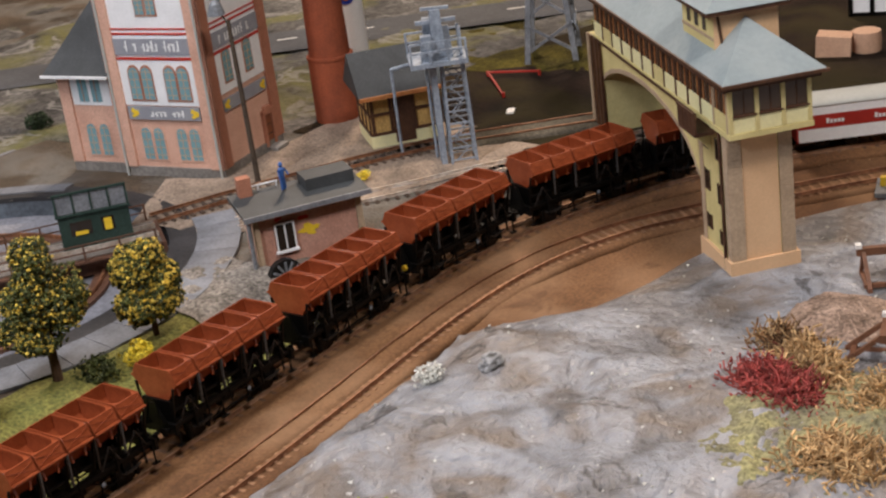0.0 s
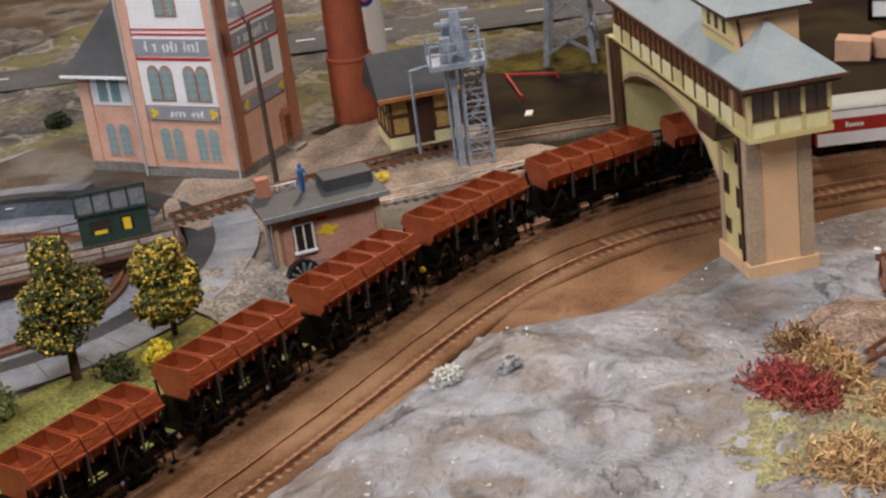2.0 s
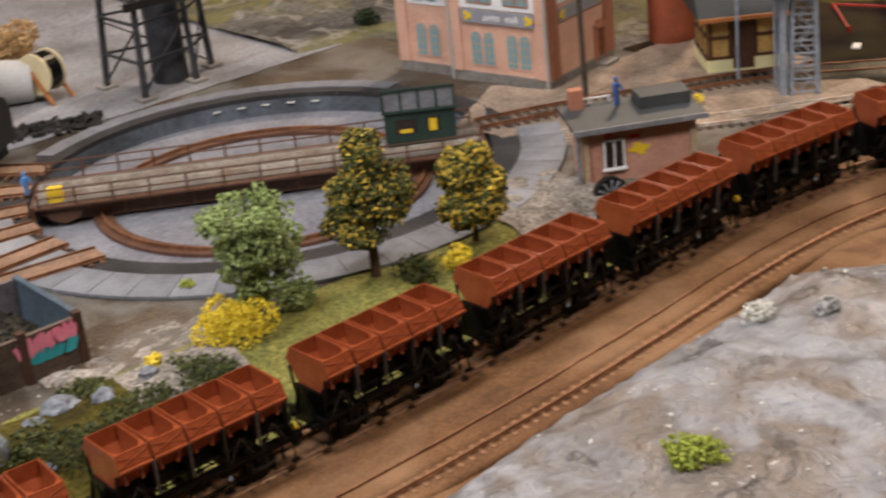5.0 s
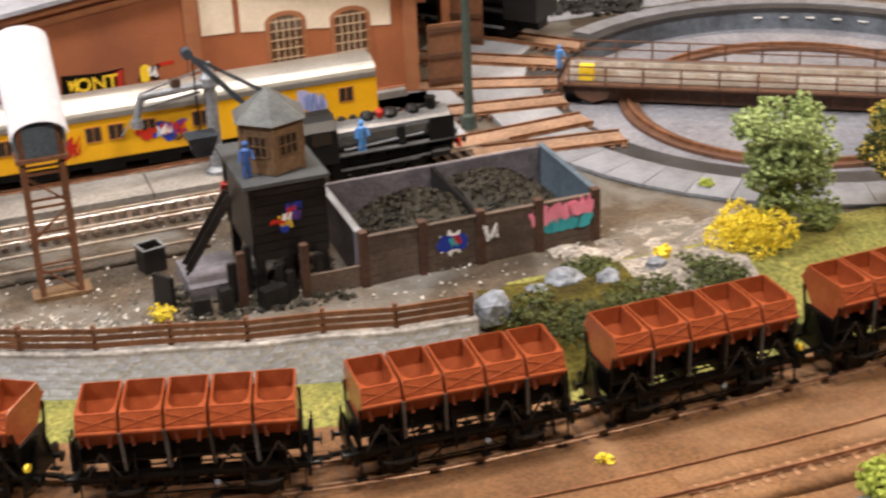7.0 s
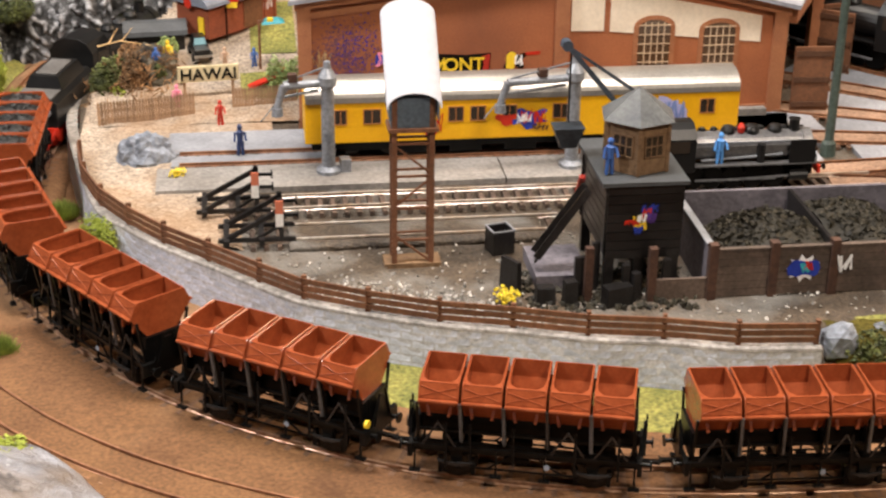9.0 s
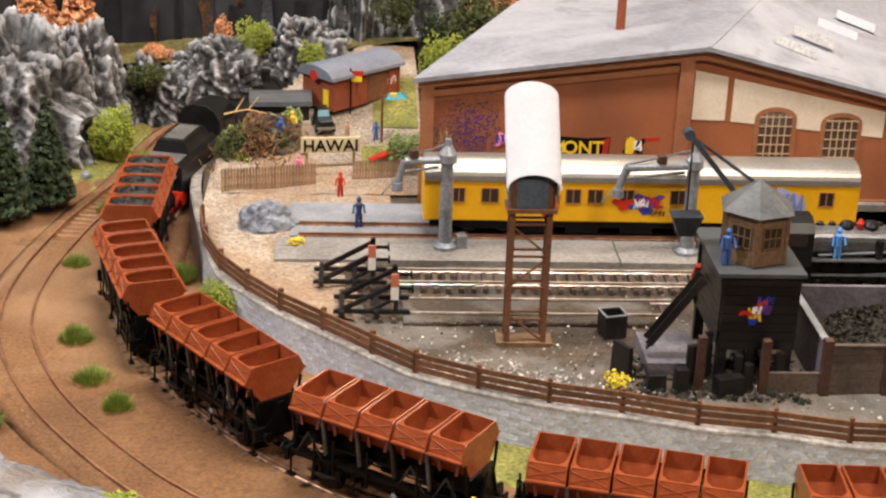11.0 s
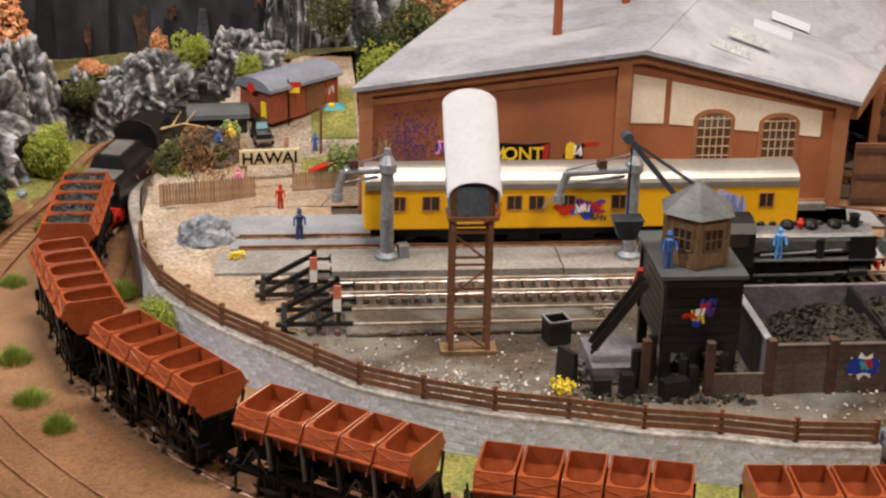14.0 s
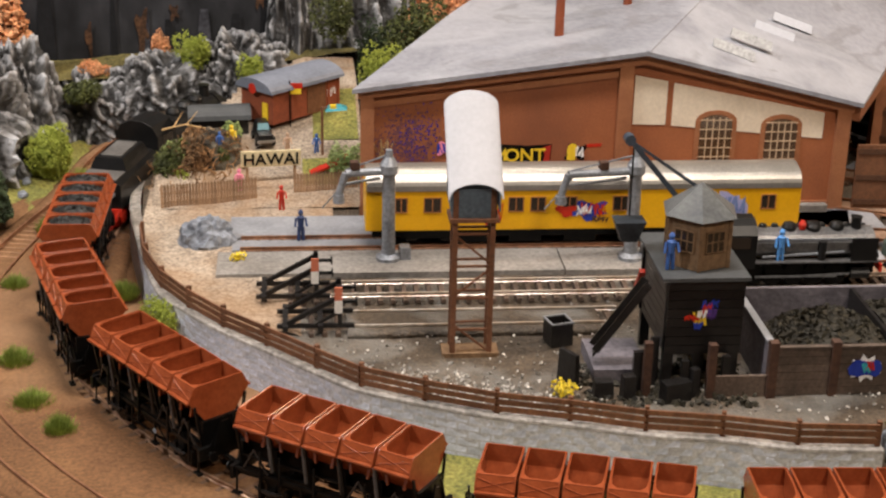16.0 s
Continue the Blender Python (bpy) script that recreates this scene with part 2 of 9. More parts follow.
def solo(name, bm, m, label, category, x=0, y=0, z=0, rz=0, group="", kind="", smooth=False, bevel=0.0):
    ob = link(name, bm, m, None, smooth, bevel)
    ob.matrix_basis = at(x, y, z, rz)
    return tagged(ob, label, category, group, kind)


def at(x, y, z=0, rz=0, rx=0, ry=0):
    return pose(x * C, y * C, z * C, rx, ry, rz)


def fbm(x, y, z=0.0, k=4):
    v, a, f = 0.0, 1.0, 1.0
    for _ in range(k):
        v += a * noise.noise(Vector((x * f, y * f, z + f)))
        a, f = a * 0.5, f * 2.1
    return v


def polyline(pts, x):
    """y of a line of (x, y) points at x."""
    for (xa, ya), (xb, yb) in zip(pts, pts[1:]):
        if x <= xb:
            return ya + (yb - ya) * max(0.0, (x - xa) / (xb - xa))
    return pts[-1][1]

# ---- materials ----
SAND = marbled(marbled(mat("brown_sand", (0.21, 0.105, 0.046), (0.12, 0.056, 0.025), 0.85, 0, 9, 500, 0.5, 0.3, spec=0.25), (0.31, 0.18, 0.098), 7, 0.13, 0.7, 0.6, 0.62), (0.09, 0.042, 0.02), 26, 0.06, 0.5, 0.55, 0.33)
YARD = marbled(mat("dark_cinder", (0.115, 0.081, 0.052), (0.03, 0.022, 0.015), 0.6, 0, 9, 520, 1.0, 0.55, 0.0014), (0.2, 0.195, 0.18), 16, 0.12, 0.5, 0.55, 0.6)
BEIGE = marbled(mat("pale_gravel", (0.41, 0.335, 0.26), (0.23, 0.18, 0.135), 0.9, 0, 30, 480, 0.9, 0.45, 0.0012), (0.27, 0.15, 0.07), 14, 0.16, 0.5, 0.6, 0.6)
ROCKGREY = relief(marbled(marbled(marbled(marbled(mat("painted_grey_plaster", (0.29, 0.285, 0.3), (0.115, 0.11, 0.112), 0.34, 0, 14, 150, 1.0, 0.2, 0.003), (0.2, 0.155, 0.12), 9, 0.12, 1.2, 0.75, 0.6), (0.4, 0.415, 0.46), 13, 0.1, 0.8, 0.6, 0.42), (0.05, 0.046, 0.044), 24, 0.025, 0.6, 0.8, 0.36), (0.85, 0.84, 0.83), 140, 0.03, 0.1, 0.75, 0.72), 26, 0.9, 0.012)
CLIFF = relief(drybrush(mat("painted_rock", (0.115, 0.112, 0.11), (0.01, 0.009, 0.009), 0.45, 0, 30, 140, 1.0, 0.4, 0.004, stretch=(1.0, 1.0, 0.5)), (0.76, 0.76, 0.78), 0.51, 0.63, 0.95), 34, 0.9, 0.012, 0.3)
STONE = varied(marbled(mat("wall_stone", (0.56, 0.585, 0.66), (0.4, 0.42, 0.49), 0.4, 0, 22, 400, 0.7, 0.25), (0.72, 0.75, 0.84), 16, 0.1, 0.6, 0.7, 0.6), 0.17)
MORTAR = mat("mortar", (0.52, 0.51, 0.53), (0.36, 0.355, 0.37), 0.85, 0, 30, 500, 0.4)
SLAB = varied(mat("concrete_slab", (0.29, 0.295, 0.315), (0.18, 0.185, 0.2), 0.55, 0, 30, 400, 0.4, 0.15), 0.14)
CONCRETE = mat("concrete", (0.27, 0.25, 0.23), (0.16, 0.145, 0.13), 0.8, 0, 18, 380, 0.5)
PIT = mat("pit_floor", (0.26, 0.265, 0.3), (0.13, 0.13, 0.15), 0.55, 0, 9, 300, 0.4)
RAIL = mat("rail_steel", (0.82, 0.78, 0.73), (0.5, 0.38, 0.28), 0.35, 0.55, 60, 300, 0.1)
RUSTRAIL = mat("rusty_rail", (0.32, 0.15, 0.075), (0.17, 0.075, 0.04), 0.5, 0.4, 60, 300, 0.1)
SLEEPER = varied(mat("sleeper", (0.115, 0.075, 0.05), (0.06, 0.04, 0.03), 0.9, 0, 80, 500, 0.5), 0.3)
SANDSLEEPER = varied(mat("sandy_sleeper", (0.16, 0.085, 0.047), (0.095, 0.052, 0.032), 0.9, 0, 80, 500, 0.5), 0.25)
TUB = mat("rust_red_plastic", (0.33, 0.08, 0.029), (0.24, 0.052, 0.018), 0.25, 0, 60, 600, 0.08, 0.1)
BLACK = mat("black_underframe", (0.006, 0.0055, 0.005), (0.003, 0.003, 0.003), 0.32, 0, 80, 500, 0.2, spec=0.15)
WHEEL = mat("black_wheel", (0.012, 0.011, 0.011), (0.006, 0.005, 0.005), 0.22, 0.2, 80, 500, 0.1, spec=0.4)
LOCO = mat("loco_black", (0.009, 0.0085, 0.0085), (0.005, 0.005, 0.005), 0.36, 0, 60, 500, 0.08)
GREYROOFL = mat("tender_grey", (0.12, 0.115, 0.11), (0.08, 0.075, 0.07), 0.6, 0, 60, 500, 0.2)
RED = mat("signal_red", (0.55, 0.03, 0.012), (0.42, 0.02, 0.01), 0.4, 0, 60, 500, 0.08, 0.08)
COAL = islands(mat("coal", (0.035, 0.034, 0.032), (0.014, 0.014, 0.013), 0.5, 0, 300, 900, 0.6), 0.6)
CREAM = mat("cream_render", (0.7, 0.6, 0.28), (0.62, 0.52, 0.23), 0.75, 0, 50, 600, 0.15, 0.06)
PEACH = mat("peach_render", (0.76, 0.5, 0.29), (0.69, 0.44, 0.25), 0.75, 0, 30, 600, 0.15, 0.05)
PALEYELLOW = mat("pale_yellow_panel", (0.86, 0.8, 0.46), (0.8, 0.73, 0.4), 0.7, 0, 50, 500, 0.1, 0.05)
TAN = mat("tan_quoin", (0.5, 0.37, 0.25), (0.41, 0.3, 0.2), 0.85, 0, 60, 500, 0.3, 0.12)
DKBROWN = mat("dark_brown_timber", (0.1, 0.045, 0.022), (0.06, 0.025, 0.013), 0.6, 0, 80, 500, 0.2)
GREENROOF = marbled(mat("grey_green_roof", (0.33, 0.375, 0.385), (0.27, 0.315, 0.325), 0.5, 0, 14, 300, 0.2, 0.06), (0.42, 0.45, 0.44), 18, 0.1, 0.8, 0.4, 0.62)
DARKGLASS = glass_mat("dark_pane", (0.03, 0.022, 0.016), 0.12)
TEALGLASS = glass_mat("teal_pane", (0.2, 0.36, 0.4), 0.2)
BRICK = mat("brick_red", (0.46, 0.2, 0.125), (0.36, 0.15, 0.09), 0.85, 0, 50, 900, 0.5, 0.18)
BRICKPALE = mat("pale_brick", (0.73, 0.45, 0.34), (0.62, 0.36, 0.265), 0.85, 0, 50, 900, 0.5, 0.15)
WHITE = mat("white_render", (0.87, 0.87, 0.88), (0.81, 0.81, 0.82), 0.7, 0, 40, 600, 0.15, 0.04)
GREYSIGN = mat("grey_sign", (0.33, 0.335, 0.37), (0.27, 0.275, 0.31), 0.7, 0, 60, 500, 0.1, 0.05)
LETTER = mat("pale_letter", (0.84, 0.84, 0.84), (0.74, 0.74, 0.74), 0.7, 0, 60, 500, 0.0, 0.05)
SLATE = mat("slate_grey", (0.07, 0.074, 0.078), (0.045, 0.048, 0.05), 0.6, 0, 30, 600, 0.3, 0.12)
CHIMNEY = mat("chimney_brick", (0.3, 0.075, 0.03), (0.2, 0.05, 0.022), 0.8, 0, 40, 900, 0.5, 0.2)
SHEDWALL = marbled(mat("red_brown_wall", (0.37, 0.125, 0.05), (0.26, 0.083, 0.034), 0.7, 0, 9, 700, 0.25, 0.1), (0.16, 0.055, 0.028), 7, 0.12, 0.6, 0.55, 0.4)
SHEDTRIM = mat("red_brown_trim", (0.37, 0.15, 0.066), (0.28, 0.106, 0.048), 0.75, 0, 40, 700, 0.3, 0.1)
SHEDCREAM = mat("cream_panel", (0.8, 0.69, 0.55), (0.68, 0.57, 0.44), 0.8, 0, 25, 500, 0.2, 0.06)
SHEDROOF = marbled(marbled(mat("grey_tar_roof", (0.31, 0.315, 0.355), (0.23, 0.235, 0.265), 0.5, 0, 10, 260, 0.7, 0.12, 0.0012, stretch=(1.0, 0.45, 1.0)), (0.45, 0.455, 0.49), 8, 0.14, 0.9, 0.55, 0.6), (0.17, 0.165, 0.17), 13, 0.05, 1.2, 0.5, 0.36)
YELLOW = mat("rail_yellow", (0.8, 0.42, 0.012), (0.72, 0.36, 0.01), 0.35, 0, 40, 500, 0.03, 0.04)
SILVER = mat("silver_roof", (0.5, 0.47, 0.43), (0.4, 0.375, 0.34), 0.36, 0.8, 30, 500, 0.1, 0.1)
FENCE = varied(mat("brown_fence", (0.19, 0.083, 0.04), (0.11, 0.045, 0.022), 0.7, 0, 90, 500, 0.3), 0.2)
GANTRY = mat("brown_steel", (0.2, 0.085, 0.045), (0.14, 0.06, 0.03), 0.6, 0, 80, 500, 0.2)
WHITETIN = mat("white_tin", (0.47, 0.47, 0.5), (0.41, 0.41, 0.44), 0.5, 0, 20, 400, 0.05, 0.04)
GREYMETAL = mat("grey_metal", (0.3, 0.315, 0.34), (0.18, 0.19, 0.21), 0.4, 0.3, 60, 500, 0.2)
BLUEGREY = mat("blue_grey_metal", (0.13, 0.175, 0.22), (0.08, 0.11, 0.14), 0.45, 0.2, 60, 500, 0.2)
HUTWOOD = mat("hut_wood", (0.21, 0.125, 0.065), (0.14, 0.08, 0.04), 0.75, 0, 70, 500, 0.3)
HUTROOF = mat("hut_roof", (0.16, 0.165, 0.16), (0.075, 0.08, 0.085), 0.28, 0, 30, 500, 0.3, 0.2)
DARKWOOD = varied(mat("dark_wood", (0.017, 0.0155, 0.015), (0.008, 0.007, 0.007), 0.33, 0, 70, 500, 0.4), 0.25)
BUNKER = varied(mat("bunker_plank", (0.125, 0.088, 0.068), (0.075, 0.054, 0.042), 0.8, 0, 50, 500, 0.4), 0.15)
BUNKERIN = mat("bunker_inside", (0.19, 0.17, 0.19), (0.075, 0.068, 0.08), 0.7, 0, 25, 500, 0.4)
RUSTPOST = mat("rust_post", (0.085, 0.04, 0.024), (0.05, 0.024, 0.016), 0.7, 0, 80, 500, 0.4)
CABIN = mat("dark_green_paint", (0.03, 0.055, 0.045), (0.02, 0.04, 0.032), 0.5, 0, 60, 500, 0.1)
BRIDGEBROWN = mat("bridge_brown", (0.13, 0.06, 0.035), (0.085, 0.04, 0.024), 0.65, 0, 60, 500, 0.3)
DECKGREY = mat("deck_grey", (0.19, 0.165, 0.145), (0.11, 0.095, 0.083), 0.6, 0, 60, 500, 0.3)
POLE = mat("pole_green", (0.06, 0.085, 0.07), (0.04, 0.055, 0.045), 0.6, 0, 80, 500, 0.1)
POLEWOOD = mat("pole_wood", (0.09, 0.065, 0.045), (0.05, 0.036, 0.026), 0.85, 0, 80, 500, 0.3)
HALFTIMBER = mat("ochre_wall", (0.62, 0.4, 0.14), (0.5, 0.31, 0.1), 0.8, 0, 50, 500, 0.2)
ORANGEWOOD = mat("orange_board", (0.42, 0.17, 0.05), (0.33, 0.12, 0.035), 0.7, 0, 60, 500, 0.2)
PINK = mat("pink_paint", (0.88, 0.3, 0.42), (0.8, 0.22, 0.33), 0.5, 0, 80, 500, 0.0, 0.08)
TEAL = mat("teal_paint", (0.02, 0.27, 0.3), (0.015, 0.2, 0.23), 0.5, 0, 80, 500, 0.0, 0.08)
BLUE = mat("blue_paint", (0.02, 0.05, 0.4), (0.015, 0.035, 0.28), 0.5, 0, 80, 500, 0.0, 0.08)
PALEBLUE = mat("pale_blue_paint", (0.2, 0.3, 0.55), (0.15, 0.2, 0.42), 0.5, 0, 80, 500, 0.0, 0.08)
PAINTYEL = mat("yellow_paint", (0.85, 0.6, 0.04), (0.75, 0.5, 0.03), 0.5, 0, 80, 500, 0.0, 0.08)
GREEN = islands(mat("fresh_leaf", (0.36, 0.43, 0.17), (0.2, 0.27, 0.09), 0.7, 0, 90, 500, 0.2), 0.45)
DKGREEN = islands(mat("dark_leaf", (0.1, 0.11, 0.026), (0.035, 0.045, 0.012), 0.65, 0, 90, 500, 0.2), 0.6)
LIME = islands(mat("lime_leaf", (0.36, 0.4, 0.07), (0.24, 0.29, 0.04), 0.8, 0, 60, 500, 0.2), 0.25)
BLOSSOM = islands(mat("yellow_blossom", (0.82, 0.58, 0.08), (0.5, 0.36, 0.05), 0.6, 0, 90, 500, 0.1), 0.4)
YBUSH = islands(mat("yellow_bush", (0.85, 0.68, 0.05), (0.62, 0.46, 0.03), 0.6, 0, 90, 500, 0.1), 0.35)
ORANGELEAF = islands(mat("orange_leaf", (0.78, 0.4, 0.2), (0.55, 0.23, 0.1), 0.8, 0, 90, 500, 0.1), 0.35)
FIR = islands(mat("fir_needles", (0.035, 0.055, 0.022), (0.018, 0.03, 0.013), 0.85, 0, 90, 500, 0.1), 0.4)
CRIMSON = islands(mat("crimson_moss", (0.44, 0.085, 0.07), (0.18, 0.03, 0.027), 0.7, 0, 90, 500, 0.1), 0.5)
STRAW = islands(mat("straw_moss", (0.58, 0.39, 0.19), (0.38, 0.23, 0.1), 0.8, 0, 90, 500, 0.1), 0.45)
WHITEMOSS = islands(mat("white_blossom", (0.75, 0.73, 0.68), (0.55, 0.55, 0.5), 0.8, 0, 90, 500, 0.1), 0.3)
BARK = mat("bark", (0.12, 0.07, 0.04), (0.07, 0.04, 0.024), 0.9, 0, 90, 500, 0.5)
GRASS = islands(mat("static_grass", (0.3, 0.37, 0.075), (0.16, 0.22, 0.04), 0.9, 0, 40, 500, 0.2), 0.35)
TURF = mat("turf", (0.25, 0.225, 0.055), (0.12, 0.125, 0.03), 0.9, 0, 35, 420, 0.9, 0.5, 0.0015)
FIGBLUE = mat("figure_blue", (0.05, 0.14, 0.42), (0.04, 0.1, 0.3), 0.5, 0, 90, 500, 0.0)
SKIN = mat("figure_plain", (0.55, 0.36, 0.25), (0.45, 0.3, 0.2), 0.6, 0, 90, 500, 0.0)
BOXBEIGE = mat("beige_card", (0.55, 0.4, 0.26), (0.47, 0.33, 0.21), 0.85, 0, 40, 400, 0.1, 0.06)
COACHROOF = mat("coach_roof_grey", (0.5, 0.51, 0.48), (0.42, 0.43, 0.41), 0.45, 0, 30, 500, 0.05, 0.05)
COACHRED = mat("coach_red", (0.4, 0.03, 0.02), (0.32, 0.022, 0.016), 0.4, 0, 40, 500, 0.05, 0.05)
BUFFERWHITE = mat("white_board", (0.8, 0.78, 0.74), (0.7, 0.67, 0.63), 0.6, 0, 80, 500, 0.0, 0.06)
BUFFERRED = mat("faded_red_board", (0.6, 0.18, 0.1), (0.5, 0.14, 0.08), 0.6, 0, 80, 500, 0.0, 0.06)
BACK = marbled(mat("forest_backdrop", (0.034, 0.034, 0.038), (0.005, 0.005, 0.006), 0.95, 0, 11, 45, 0.0, 0.5, stretch=(1.0, 1.0, 0.55)), (0.1, 0.05, 0.022), 9, 0.1, 0.6, 0.7, 0.66)
PLASTER = mat("hall_plaster", (0.09, 0.08, 0.07), (0.075, 0.065, 0.06), 0.9, 0, 2, 60, 0.1, 0.05)
HALLFLOOR = mat("hall_floor", (0.09, 0.075, 0.06), (0.07, 0.06, 0.05), 0.7, 0, 2, 60, 0.1)
GLOW = bpy.data.materials.new("lamp_diffuser")
GLOW.use_nodes = True
GLOW.node_tree.nodes["Principled BSDF"].inputs["Emission Color"].default_value = (1, 0.9, 0.75, 1)
GLOW.node_tree.nodes["Principled BSDF"].inputs["Emission Strength"].default_value = 2.0
FARTURF = mat("dry_turf", (0.2, 0.16, 0.05), (0.1, 0.085, 0.03), 0.95, 0, 35, 420, 0.9, 0.5, 0.0015)
DARKTURF = mat("dark_turf", (0.1, 0.082, 0.016), (0.035, 0.028, 0.008), 0.95, 0, 25, 420, 0.9, 0.5, 0.0015, spec=0.1)
MUD = mat("grey_brown_mud", (0.16, 0.135, 0.1), (0.06, 0.05, 0.036), 0.85, 0, 16, 420, 0.9, 0.4, 0.0015, spec=0.15)
# Brown earth made darker still, to carry the shade round the bridge.
EARTH = marbled(mat("dark_earth", (0.028, 0.016, 0.011), (0.008, 0.006, 0.0045), 0.9, 0, 8, 420, 0.9, 0.4, 0.0015, spec=0.1), (0.045, 0.036, 0.012), 7, 0.12, 0.7, 0.5, 0.6)
PINKSAND = mat("pinkish_sand", (0.31, 0.19, 0.125), (0.19, 0.115, 0.075), 0.9, 0, 30, 480, 0.8, 0.3)
BOILER = mat("boiler_grey", (0.2, 0.195, 0.195), (0.11, 0.107, 0.107), 0.3, 0.4, 40, 500, 0.1)
BUNKCOAL = islands(mat("dull_coal", (0.034, 0.027, 0.014), (0.008, 0.007, 0.004), 0.7, 0, 300, 900, 0.6), 0.6)
WALLSHADE = mat("violet_brown_haze", (0.17, 0.06, 0.06), (0.1, 0.04, 0.08), 0.7, 0, 14, 500, 0.2, 0.15)
PURPLE = mat("purple_spray", (0.09, 0.035, 0.22), (0.055, 0.02, 0.13), 0.7, 0, 60, 300, 0.1)
PALESTEEL = mat("pale_blue_grey_steel", (0.34, 0.39, 0.46), (0.23, 0.265, 0.32), 0.5, 0.1, 60, 500, 0.15)
PITWALL = mat("stained_concrete", (0.15, 0.175, 0.21), (0.06, 0.068, 0.08), 0.6, 0, 20, 300, 0.5)
OLIVE = mat("olive_moss", (0.34, 0.31, 0.14), (0.17, 0.155, 0.1), 0.9, 0, 45, 420, 1.0, 0.5, 0.002)
DUST = mat("dusty_sand", (0.38, 0.29, 0.22), (0.16, 0.12, 0.09), 0.9, 0, 14, 480, 0.9, 0.4, 0.0012)
TTSLAB = varied(mat("blue_grey_slab", (0.24, 0.25, 0.28), (0.13, 0.135, 0.15), 0.55, 0, 14, 400, 0.4, 0.15), 0.18)
FIGSKY = mat("figure_sky_blue", (0.1, 0.32, 0.72), (0.08, 0.26, 0.6), 0.5, 0, 90, 500, 0.0)
MOUND = mat("pinkish_mound", (0.46, 0.32, 0.24), (0.2, 0.13, 0.09), 0.9, 0, 70, 420, 1.0, 0.5, 0.003)
BROWNMOSS = islands(mat("brown_moss", (0.3, 0.15, 0.06), (0.1, 0.06, 0.03), 0.85, 0, 60, 500, 0.1), 0.5)
GRAVEL = mat("grey_white_gravel", (0.36, 0.32, 0.28), (0.11, 0.095, 0.08), 0.85, 0, 40, 380, 1.0, 0.6, 0.0015)
REEL = mat("cream_wood", (0.72, 0.62, 0.38), (0.6, 0.5, 0.3), 0.8, 0, 40, 400, 0.2, 0.1)
BROWNGLASS = glass_mat("brown_pane", (0.085, 0.05, 0.03), 0.2)
PAINTTREE = mat("painted_autumn_tree", (0.12, 0.055, 0.025), (0.04, 0.02, 0.012), 0.95, 0, 90, 400, 0.0, 0.5)
FARGREY = mat("pale_grey_ground", (0.33, 0.33, 0.355), (0.15, 0.145, 0.15), 0.8, 0, 7, 300, 0.7, 0.3, 0.002)
BLUEROOF = mat("blue_grey_tin_roof", (0.2, 0.22, 0.27), (0.13, 0.145, 0.18), 0.5, 0, 30, 400, 0.15, 0.1)
FIGNAVY = mat("figure_navy", (0.025, 0.05, 0.15), (0.02, 0.035, 0.1), 0.5, 0, 90, 500, 0.0)
RODSTEEL = mat("blackened_rod_steel", (0.04, 0.037, 0.036), (0.015, 0.014, 0.014), 0.25, 0.3, 60, 500, 0.1)
TIPROD = mat("dull_steel_rod", (0.13, 0.13, 0.133), (0.06, 0.06, 0.06), 0.35, 0.4, 60, 500, 0.1)
GROOVE = mat("damp_groove", (0.045, 0.043, 0.045), (0.02, 0.019, 0.02), 0.6, 0, 30, 400, 0.4)
SKYSHADED = mat("grimy_skylight", (0.4, 0.39, 0.38), (0.29, 0.285, 0.28), 0.4, 0, 60, 500, 0.2)
PALESLEEPER = varied(mat("pale_sanded_sleeper", (0.29, 0.155, 0.08), (0.2, 0.105, 0.055), 0.9, 0, 80, 500, 0.5), 0.2)
WORNRAIL = mat("worn_rail", (0.46, 0.3, 0.2), (0.25, 0.13, 0.075), 0.35, 0.5, 60, 300, 0.1)
ROUGHLAND = marbled(marbled(mat("rugged_dark_land", (0.15, 0.14, 0.13), (0.03, 0.026, 0.023), 0.85, 0, 12, 160, 1.0, 0.5, 0.004), (0.15, 0.14, 0.04), 9, 0.12, 0.8, 0.8, 0.6), (0.3, 0.285, 0.265), 22, 0.05, 0.8, 0.7, 0.38)
ASPHALT = mat("grey_asphalt", (0.09, 0.09, 0.096), (0.055, 0.055, 0.06), 0.85, 0, 12, 400, 0.5, 0.2)
INTERIOR = mat("dim_brown_boards", (0.19, 0.08, 0.037), (0.1, 0.042, 0.02), 0.7, 0, 20, 500, 0.3, 0.2)
LAVENDER = mat("lavender_paint", (0.42, 0.42, 0.66), (0.36, 0.36, 0.6), 0.5, 0, 60, 500, 0.0, 0.06)
CYAN = mat("cyan_paint", (0.04, 0.42, 0.48), (0.03, 0.34, 0.4), 0.5, 0, 80, 500, 0.0, 0.08)
COPING = mat("worn_wall_top", (0.36, 0.33, 0.3), (0.17, 0.155, 0.14), 0.8, 0, 40, 300, 0.9, 0.4)
